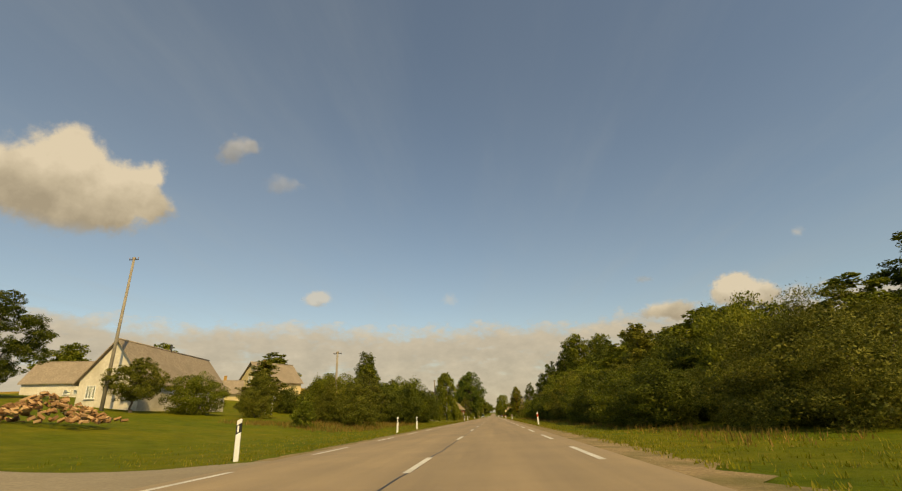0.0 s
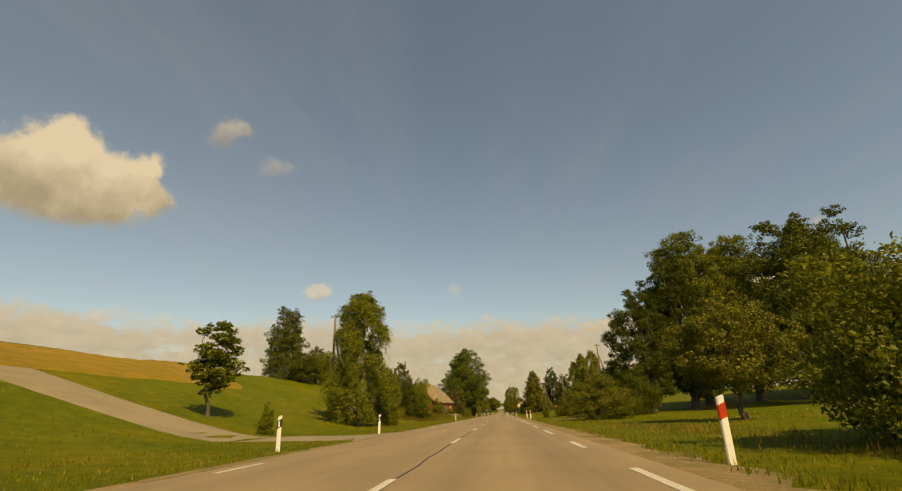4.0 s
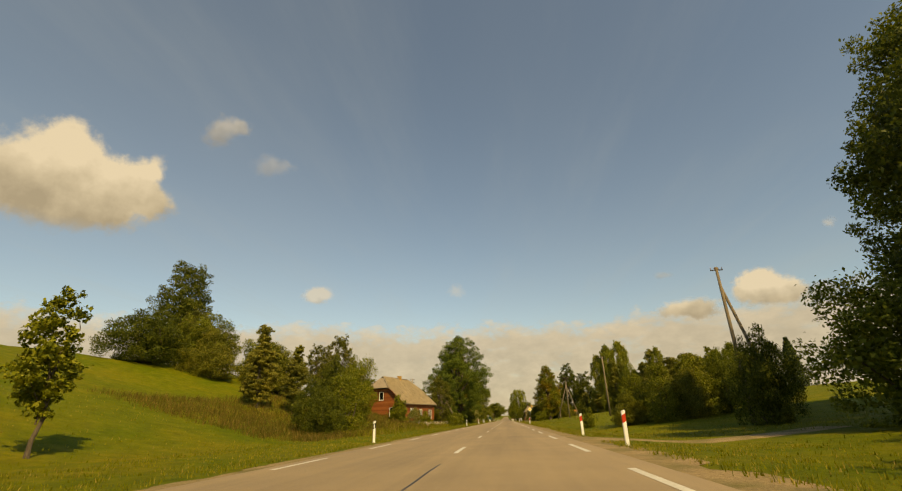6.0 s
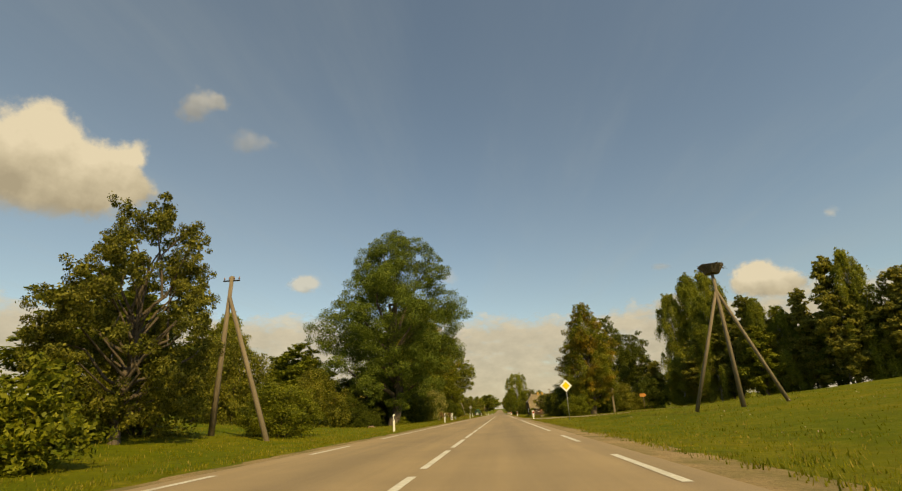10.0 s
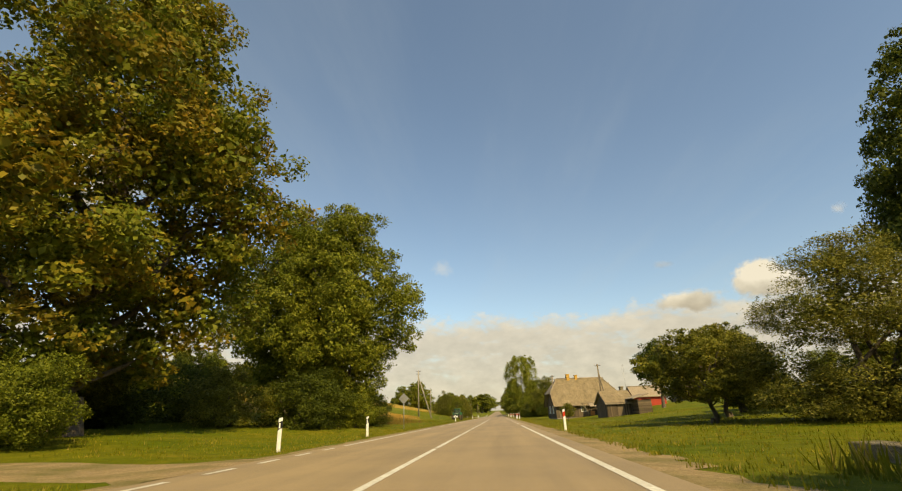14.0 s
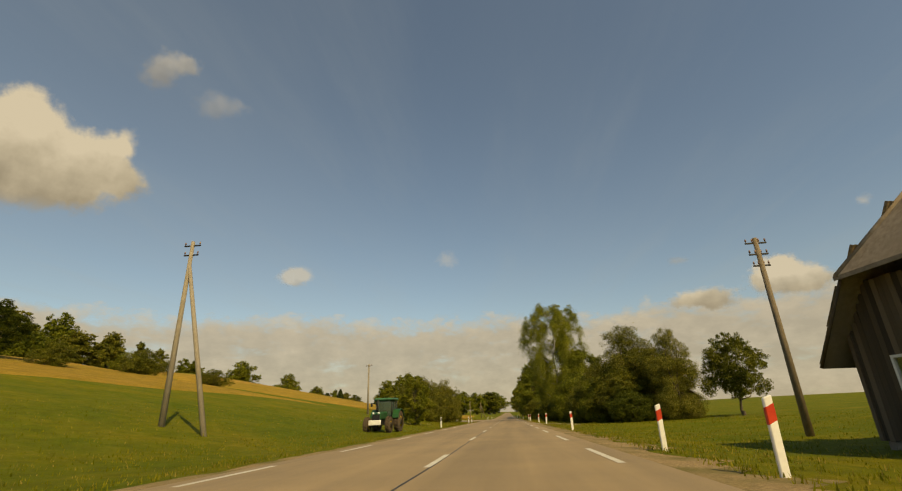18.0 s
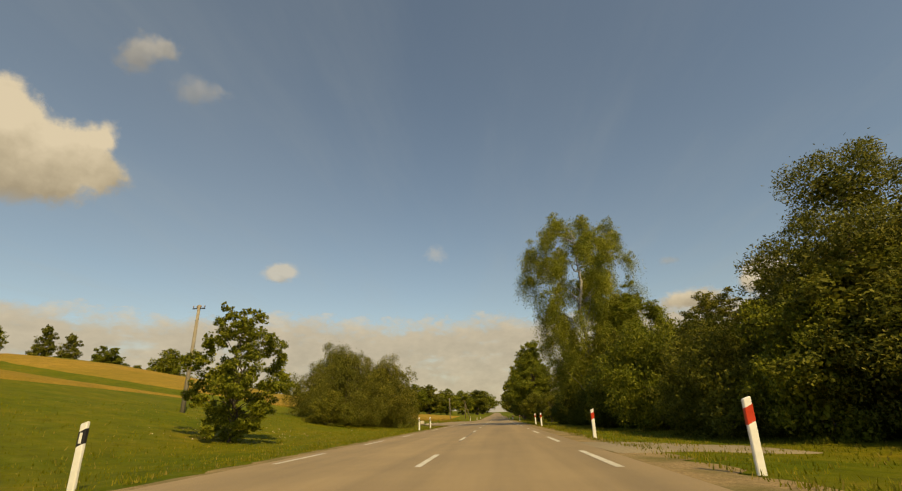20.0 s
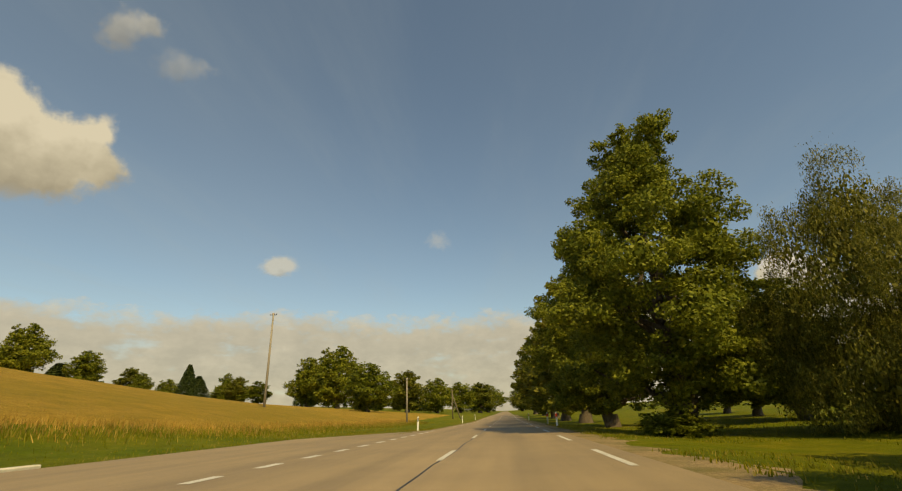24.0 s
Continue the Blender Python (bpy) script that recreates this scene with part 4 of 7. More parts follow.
P("bush_olive", -33, 193, 6, 6.5, "olive bush below the tall tree on the hill")
P("grove", -26, 236, 8, 7, "green tree behind the red house")
P("shrub", -13.6, 207.5, 3.5, 2.8, "dense rounded shrub beside the red house")
P("shrub", -11.2, 216.5, 2.3, 2.6, "bright green shrub in front of the red house")
P("silver", -13.5, 219.5, 2.8, 2.3, "leafy shrub against the red house wall")
P("loose", -12.7, 243.5, 9.6, 6.2, "yellow-green many-topped tree beside the road")
P("bush_olive", -14.5, 247, 5.0, 5.5, "olive-green bush beside the road")
P("shrub", -8.9, 236.5, 2.4, 2.6, "rounded olive shrub on the verge")
P("bush", -10.0, 251, 2.6, 4.0, "low green bush on the verge")
P("grove", -22, 252, 9, 8, "green tree behind the larch")
# right side, hill and grove
P("bush_olive", 12.0, 146, 4.6, 6.4, "olive-green bush at the meadow edge")
P("bush", 18, 160, 6.0, 8, "green bush at the meadow edge")
P("apple", 16.0, 124.5, 7.4, 6.6, "pear tree laden with yellow fruit in the meadow", 40)
for x, y, h, w in ((20.5, 157, 16, 8), (27, 161, 21, 10), (31, 166, 25, 14), (40, 170, 25, 15), (48, 160, 24, 15), (37, 150, 21, 13), (56, 172, 24, 15)):
    P("broad" if w > 13 and y > 165 else "dark", x, y, h, w, "tall dark broadleaf tree of a shady grove", group="grove of tall trees")
P("bush_dark", 17, 152, 5, 6, "dark bush under the grove")
for x, y, h, w, k in ((13.4, 190, 3.0, 3.4, "bush_olive"), (15.0, 192.5, 4.8, 3.4, "young"), (16.8, 190, 5.4, 3.6, "young"), (18.2, 194, 5.6, 3.8, "wood"), (20.0, 190, 5.8, 4.2, "young"), (16.0, 187, 3.8, 3.0, "young"),
                      (22.0, 195, 6.2, 3.4, "wood"), (23.5, 191, 6.0, 4.4, "bush"), (20.6, 197, 6.2, 3.2, "wood"), (18.6, 187.5, 4.6, 3.4, "bush_olive"), (24.5, 186, 5.8, 4.6, "bush")):
    P(k, x, y, h, w, "leafy young growth of a thicket beside the meadow", group="meadow thicket")
P("shrub", 10.6, 196.5, 2.2, 1.6, "small bushy young tree on the verge")
P("bush_dark", 17.4, 171.5, 5.6, 3.8, "dark leafy bush at the foot of a braced pole")
for k in range(30):
    x, y = 36 + 0.95 * k + rnd.uniform(-0.8, 0.8), 306 - 1.1 * k + rnd.uniform(-1.5, 3.5)
    P(("wood", "birch", "loose", "wood", "grove", "wood", "birch")[k % 7], x, y, (17 if k < 16 else 13) * rnd.uniform(0.6, 1.1), rnd.uniform(4.6, 6.6), "slender pale tree at the edge of a young wood", group="young wood above the meadow")
for k in range(8):
    P("birch", 58 + 2.6 * k, 287 + rnd.uniform(-4, 5), rnd.uniform(10, 14), rnd.uniform(4, 5.2), "slender pale tree at the edge of a young wood", group="young wood above the meadow")
P("willow", 51, 262, 6, 10, "rounded olive willow bush on the rising meadow")
P("spruce", 74, 268, 13, 5, "dark spruce at the meadow edge")
P("dark", 70, 285, 14, 10, "dark tree at the meadow edge")
P("dark", 80, 250, 13, 9, "dark tree at the meadow edge")
# oak crossing and bridge
P("shrub", -10.6, 285.5, 1.2, 1.6, "low green shrub at the foot of the oak")
P("bush_dark", -15.8, 287.5, 3.4, 4.5, "dark bush beside the oak trunk")
P("oak", -12.6, 290, 26.6, 18.0, "huge old oak with a thick trunk beside the road", 0)
for x, y, h, w, k in ((-19, 278, 6.5, 7, "bush_olive"), (-24, 285, 10, 8, "grove"), (-29, 277, 12, 5, "birch"), (-28, 292, 10, 9, "grove"), (-17, 284, 4.0, 5, "bush_dark"), (-14, 298, 7, 7, "bush_dark"), (-19, 299, 9, 9, "dark"),
                      (-24, 270, 8.5, 7.5, "bush_olive"), (-34, 280, 11, 9, "grove"), (-13.5, 281, 2.2, 3.0, "bush_dark"), (-11.5, 303, 5.6, 6, "bush_dark"), (-30, 305, 9, 9, "dark")):
    P(k, x, y, h, w, "green roadside growth under the oak", group="growth under the oak")
P("silver", -11.4, 310, 7.0, 6.6, "silvery willow bush beside the bridge")
P("silver", -15.5, 314, 8.6, 8, "silvery willow bush beside the bridge")
P("bush_olive", -12, 319, 3.8, 4.5, "olive bush beside the bridge")
P("maple", -17.2, 334, 26, 15.8, "tall maple with orange turning leaves")
P("bush_dark", -22, 340, 4.2, 8, "dark bush in the shade of the maple")
P("bush_dark", -28, 338, 5, 8, "dark bush in the shade of the maple")
P("bush", -25, 347, 5, 8, "green bush in the shade of the maple")
P("bush_dark", -18.5, 331, 3.2, 6, "dark bush in the shade of the maple")
P("bush", -14, 329, 3.0, 4, "green bush under the maple")
P("broad", -13.2, 358.6, 21.4, 14.0, "tall broad green maple beside the road")
P("broad", -19, 361, 22, 14, "tall broad green maple beside the road")
P("bush_dark", -12.5, 350, 4.2, 7, "dark green bush under the maples")
P("bush_olive", -17, 346, 4.0, 6, "olive bush under the maples")
P("bush_dark", -12.0, 363, 3.8, 6, "dark green bush under the maples")
P("bush", -10.8, 356.5, 3.2, 5, "green bush under the maples")
P("bush_dark", -23, 352, 5, 7, "dark green bush under the maples")
P("apple", -20, 338, 4.4, 4.5, "small tree in the shade of the maple")
P("maple", 15.8, 305, 17.0, 8.4, "maple with rusty top beside the side road")
P("bush", 12.4, 300.5, 3.0, 4.5, "green bush at the side road corner")
P("bush_dark", 18, 310, 4.5, 6, "dark bush along the side road", group="side road bushes")
P("bush_olive", 22.5, 313, 4.5, 6, "olive bush along the side road", group="side road bushes")
P("bush_dark", 28, 316, 5.5, 7, "dark bush along the side road", group="side road bushes")
for x, y, h, w in ((30, 318, 8, 5.5), (36.5, 322, 21, 7), (40, 320, 24, 8), (46, 326, 26, 9), (33, 313, 8, 6)):
    P("birch" if x > 32 else "wood", x, y, h, w, "tall slender pale tree above the side road", group="slender trees by the side road")
for x, y, h, w, k in ((11.5, 308, 4.5, 5, "bush_dark"), (12.5, 314, 5, 6, "bush_dark"), (11.5, 320, 3.6, 5, "bush_olive"), (17, 322, 5, 7, "bush_dark"), (15, 316, 5.0, 6.5, "bush_dark"), (21, 318, 6.0, 7, "grove")):
    P(k, x, y, h, w, "dark growth beside the bridge", group="growth beside the bridge")
P("dark", 27.2, 338.5, 20.5, 8.6, "dense dark tree in the garden")
P("dark", 34, 343, 17, 10, "dense dark tree in the garden")
P("apple", 12.2, 339.5, 4.6, 5.4, "spreading old apple tree in the garden")
P("sparse", 17.0, 335, 7.4, 8.4, "spreading leafy tree in the garden")
P("apple", 15.5, 345, 5.4, 6.0, "spreading old apple tree in the garden")
P("bush_dark", 19, 332, 4.5, 5, "dense dark green garden bush")
P("ash", 28.4, 396, 10.6, 7.2, "round-crowned ash tree near the barns")
P("bush_dark", 30, 372, 4.5, 5.5, "dark bush at the garden edge")
P("dark", 20.6, 354, 6.4, 6.0, "leafy tree in the garden")
P("bush_dark", 26, 362, 4.5, 6, "dark bush at the garden edge")
P("bush", 58, 400, 6, 8, "green bush behind the farmyard")
P("grove", 62, 395, 8, 8, "green tree behind the farmyard")
# fields on the left
for x, y, h, w, k in ((-170, 600, 24, 8, "poplar"), (-161, 602, 21, 8, "poplar"), (-150, 605, 17, 9, "grove"), (-141, 600, 15, 10, "grove"), (-132, 602, 9, 8, "grove"), (-113, 604, 6, 9, "bush"), (-104, 606, 6, 9, "bush"), (-96, 603, 11, 9, "far"), (-84, 606, 7, 7, "far"), (-60, 470, 4, 8, "bush_olive"), (-70, 480, 4, 8, "bush"), (-115, 500, 12, 12, "far"), (-50, 475, 3, 6, "bush_olive"),
                      (-112, 487, 17, 10, "dark"), (-121, 490, 16, 10, "dark"), (-103, 488, 10, 9, "far"), (-66, 450, 7.5, 7.0, "dark"), (-58, 452, 3.5, 5.0, "bush_olive"), (-91, 488, 9.5, 9, "far_olive"), (-138, 512, 20, 13, "far_olive"), (-122, 512, 18, 11, "far"), (-108, 515, 12, 8, "far_olive"), (-118, 600, 14, 13, "far"), (-85, 640, 9, 5, "spruce"), (-150, 560, 15, 12, "far"), (-175, 620, 15, 14, "far")):
    P(k, x, y, h, w, "tree at the far edge of the grain field", group="field edge trees")
rnd = random.Random(9)
for k in range(26):
    a = k / 26
    x, y = -150 + 118 * a + rnd.uniform(-5, 5), 640 + 150 * a + rnd.uniform(-20, 30)
    P(("far", "far_olive", "far", "grove", "spruce")[k % 5], x, y, rnd.uniform(6, 12), rnd.uniform(6, 10), "tree of the wooded edge beyond the fields", group="wooded edge beyond the fields")
for x, y, h, w, k in ((-34, 640, 12, 13, "far"), (-36, 700, 15, 15, "far_olive"), (-30, 740, 15, 15, "far"), (-24, 790, 16, 17, "far"), (-16, 850, 19, 22, "far_olive"), (-60, 690, 22, 20, "far"), (-74, 696, 18, 17, "far"), (-14, 940, 22, 30, "far"), (16, 960, 22, 26, "far")):
    P(k, x, y, h, w, "tall roadside tree in the distance", group="distant roadside trees")
P("hazel", -10.4, 457.6, 6.0, 4.8, "dark leafy young tree with many stems on the verge")
P("willow", -13.8, 484.6, 7.3, 7.6, "large rounded willow bush beside the road")
P("willow", -11.3, 491.5, 7.6, 8.2, "large rounded willow bush beside the road")
P("willow", -17, 490, 8, 9, "large rounded willow bush beside the road")
P("bush_olive", -13.6, 479.5, 3.0, 4.5, "olive-green bush beside the road")
# right side, birch to the end
P("tall_birch", 10.9, 483, 19.9, 11.0, "tall weeping birch overhanging the road", 100)
P("birch", 14.6, 482, 11.5, 9, "lower olive birch with hanging twigs", 60)
P("birch", 11.4, 490.5, 7.6, 5.4, "lower birch with hanging twigs beside the road")
P("bush_dark", 9.8, 485.5, 4.2, 4.8, "dark dense growth at the foot of the birch")
P("bush_dark", 10.8, 488.5, 4.4, 5.5, "dark dense growth at the foot of the birch")
for x, y, h, w, k in ((14, 452, 5.8, 6.5, "apple"), (19, 455, 8, 8, "apple"), (11.8, 460, 5.4, 6, "bush_olive"), (15, 465, 7.5, 7, "loose"), (11.2, 467, 6.2, 6.5, "bush"), (12.5, 473, 7, 7.5, "bush_dark"), (10.6, 476, 5.5, 5, "bush_dark"), (13.2, 478, 7.4, 7, "loose"), (10.8, 485, 4.2, 5.5, "bush_olive"),
                      (17, 479, 8, 8, "loose"), (22, 470, 9, 9, "grove"), (8.9, 492, 3.0, 3.0, "bush_dark"), (25, 448, 8, 6, "apple"), (15.0, 487, 5.2, 6, "bush_dark")):
    P(k, x, y, h, w, "leafy roadside garden growth", group="roadside garden growth")
P("bush", 12.4, 453.4, 4.6, 5, "leafy bush at the garden entrance")
P("bush_olive", 10.6, 457, 4.4, 4.8, "leafy bush at the garden entrance")
P("bush_dark", 14.4, 448.6, 3.4, 5, "dark bush at the garden entrance")
P("sparse", 15.9, 454.4, 10.5, 9.2, "tall loose-crowned leafy tree at the garden entrance")
P("sparse", 18.6, 447.6, 8.8, 5.4, "thin tall tree beside the garden entrance")
P("loose", 19, 462, 9, 9, "leafy tree in the garden")
P("linden", 9.4, 540.5, 16.0, 9.8, "large yellowing linden beside the road")
for x, y, h, w in ((9.5, 556, 16, 11), (10, 572, 16, 11), (10, 590, 15, 11), (10.5, 610, 16, 12), (11, 640, 16, 12), (11, 680, 17, 13)):
    P("linden" if y < 570 else "far_olive", x, y, h, w, "linden of the roadside row", group="roadside linden row")
P("shrub", 8.8, 539.6, 1.3, 3.6, "clipped dark low shrub under the linden")
P("apple", 8.2, 519.5, 4.6, 5.6, "garden apple tree near the road")
P("apple", 9.4, 511.4, 4.3, 3.6, "small garden apple tree with a bare trunk")
P("bush_dark", 11.0, 519.8, 4.6, 2.8, "dense dark upright garden bush near the road")
P("apple", 16.5, 515.5, 4.2, 4.6, "garden apple tree beside the lawn")
P("young", 26.8, 539.7, 13.2, 7, "tall pointed garden tree")
P("bush_dark", 15, 523, 3.0, 3.6, "dark garden bush beside the green hut")
P("bush", 11.2, 525, 4.4, 5.0, "green garden bush near the linden")
P("willow", 16.2, 536.5, 10.4, 8.5, "pale silvery willow-like tree in the garden")
P("bush_dark", 24, 508, 3.6, 6, "dense dark green garden bush")
P("bush_dark", 17, 502, 5, 6, "dense dark green garden bush")
P("bush_dark", 27, 520, 5, 7, "dense dark green garden bush")
for x, y in ((22, 560), (26, 575), (20, 550)):
    P("grove", x, y, 9, 8, "green garden tree near the lindens", group="garden trees by the linden row")

# ---- poles ----
utility_pole(-31.5, 38.5, 13.7, "tall grey concrete utility pole in the yard", brace=None)
utility_pole(-15.8, 52, 7.6, "grey utility pole with a short cross-arm", arms=1)
utility_pole(-14.5, 99, 7.5, "weathered utility pole with brace", True, (2.0, 0))
utility_pole(-15.6, 141.5, 10.6, "braced utility pole behind a birch", True, (1.8, 0))
utility_pole(18.6, 176.5, 11.4, "dark braced wooden utility pole", True, (2.6, 0.5))
utility_pole(17.3, 217.5, 8.9, "weathered utility pole standing in the meadow", True, arms=1, insulators=2)
utility_pole(-18, 241, 9.0, "grey utility pole behind the red house", arms=2)
utility_pole(-13.0, 250, 8.2, "braced wooden utility pole", True, (4.0, -2))
utility_pole(-21.7, 293, 6.4, "grey utility pole among the trees", arms=1)
utility_pole(18.2, 393, 8.0, "braced grey utility pole in the farmyard", True, (0.9, -0.6), arms=1)
utility_pole(13.6, 417.5, 8.6, "weathered utility pole beyond the farmhouse", True, arms=3)
utility_pole(-22.4, 385, 9.4, "pale concrete utility pole at the field edge", arms=2, insulators=2)
utility_pole(-15.2, 418, 9.6, "braced concrete utility pole at the field edge", False, (3.0, -1.0), arms=2, insulators=2)
utility_pole(-19.4, 467.3, 7.3, "pale concrete utility pole in the meadow", arms=1)
utility_pole(-20.5, 517.2, 9.8, "pale concrete utility pole by the bus stop", arms=2, insulators=2)
utility_pole(-27, 572, 11.5, "pale concrete utility pole in the field", arms=1)
utility_pole(-13.5, 590, 6.6, "pale concrete utility pole beside the road", arms=1)
utility_pole(-12, 640, 7, "braced wooden pole in the distance", True, (2, 0))

# ---- buildings ----
UNIT = bpy.data.meshes.new("board")
_bm = bmesh.new()
add_box(_bm, 0, 0, 0, 1, 1, 1, 0.03)
_bm.to_mesh(UNIT)
_bm.free()
BOARDS = {}


def piece(name, mat, parent, centre, size, tilt=0.0):
    """One board, stone or slab: an object of its own on a shared mesh."""
    if mat.name not in BOARDS:
        BOARDS[mat.name] = UNIT.copy()
        BOARDS[mat.name].materials.append(mat)
    ob = new(name, BOARDS[mat.name])
    ob.parent = parent
    ob.location, ob.scale, ob.rotation_euler = centre, size, (0, tilt, 0)
    return ob


def board_wall(parent, m, length, profile, top, holes, mat, pitch=0.17, upright=False, name="board", seed=0, base=0.0):
    """A wall of boards in the plane y = 0 of m, from x = 0 to length, cut out round its holes (x0, x1, z0, z1)."""
    rnd = random.Random(seed)
    wall = new("wall")
    wall.parent = parent
    wall.matrix_local = m
    n = int((length if upright else top - base) / pitch)
    for k in range(n):
        c = (k + 0.5) * pitch + (0 if upright else base)
        if upright:
            lo, hi = base, profile(c)
            cuts = [(z0, z1) for x0, x1, z0, z1 in holes if x0 < c < x1]
        else:
            a = profile(c)
            lo, hi = a, length - a
            cuts = [(x0, x1) for x0, x1, z0, z1 in holes if z0 < c < z1]
        runs, at = [], lo
        for p, q in sorted(cuts):
            if p > at:
                runs.append((at, min(p, hi)))
            at = max(at, q)
        if at < hi:
            runs.append((at, hi))
        for p, q in runs:
            if q - p < 0.05:
                continue
            d = rnd.uniform(-0.006, 0.006)
            if upright:
                piece(name, mat, wall, (c, d, (p + q) / 2 + rnd.uniform(-0.02, 0.02)), (pitch * 0.95, 0.03, q - p), rnd.uniform(-0.006, 0.006))
            else:
                piece(name, mat, wall, ((p + q) / 2, d, c), (q - p, 0.03, pitch * 0.96))
    return wall


def window(parent, m, w, h, bars=1, casing=None, behind=None, surround=None, half=False):
    """A window in the plane y = 0 of m, its lower left corner at the origin, looking along -y."""
    casing, behind = casing or FRAME, behind or INTERIOR_SHADE
    t = new("window")
    t.parent = parent
    t.matrix_local = m
    bm = bmesh.new()
    f = 0.07
    for c, s in (((w / 2, 0, f / 2), (w, 0.09, f)), ((w / 2, 0, h - f / 2), (w, 0.09, f)), ((f / 2, 0, h / 2), (f, 0.09, h - 2 * f)), ((w - f / 2, 0, h / 2), (f, 0.09, h - 2 * f))):
        add_box(bm, *c, *s)
    for k in range(bars):
        add_box(bm, w * (k + 1) / (bars + 1), 0, h / 2, 0.075, 0.085, h - 2 * f)
    part("window_frame", bm, casing, t)
    box("pane", GLASS, t, (w / 2, 0.02, h / 2), (w - 2 * f, 0.008, h - 2 * f))
    # a real curtain, or a near-black sheet painted as the room's shade
    box("curtain", behind, t, (w / 2, 0.12, h / 2 + (h * 0.2 if half else 0)), (w, 0.02, h * (0.6 if half else 1)))
    box("sill", casing, t, (w / 2, -0.06, -0.02), (w + 0.12, 0.14, 0.04), 0.006)
    if surround:
        bm = bmesh.new()
        for c, s in (((w / 2, -0.01, -0.09), (w + 0.2, 0.05, 0.1)), ((w / 2, -0.01, h + 0.05), (w + 0.2, 0.05, 0.1)), ((-0.05, -0.01, h / 2), (0.1, 0.05, h)), ((w + 0.05, -0.01, h / 2), (0.1, 0.05, h))):
            add_box(bm, *c, *s)
        part("surround", bm, surround, t)
    return t


def sheet_mesh(mat):
    """One corrugated sheet, 1 by 1, waves running up the slope."""
    verts, faces = [], []
    n = 32
    for j in range(2):
        for i in range(n + 1):
            verts.append((i / n - 0.5, j - 0.5, 0.026 * math.cos(i / n * 2 * math.pi * 8) + (0.005 if j == 0 else 0.0)))
    for i in range(n):
        faces.append((i, i + 1, n + 2 + i, n + 1 + i))
    me = bpy.data.meshes.new("roof_sheet")
    me.from_pydata(verts, [], faces)
    me.materials.append(mat)
    me.shade_smooth()
    return me


SHEET = sheet_mesh(SLATE)


def slope_sheets(slab, m, x0, x1, run, cut0, cut1, cut_from, seed=0, rows=None):
    """Rows of sheets up a slope of the given run; the ends draw in by cut0, cut1 above cut_from."""
    rnd = random.Random(seed)
    rows = rows or max(int(run / 1.15), 2)
    h = run / rows
    for r in range(rows):
        f = max(((r + 0.5) * h - cut_from) / max(run - cut_from, 0.01), 0)
        a, b = x0 + cut0 * f, x1 - cut1 * f
        n = max(round((b - a) / 1.1), 1)
        w = (b - a) / n
        for k in range(n):
            ob = new("roof_sheet", SHEET)
            ob.parent = slab
            ob.matrix_local = m @ pose(a + (k + 0.5) * w + rnd.uniform(-0.02, 0.02), (r + 0.5) * h, 0.035 + rnd.uniform(0, 0.006), rnd.uniform(-0.1, 0.1), rnd.uniform(-0.1, 0.1), rnd.uniform(-0.12, 0.12)) @ Matrix.Diagonal((w * 1.01, h * 1.03, 1, 1))


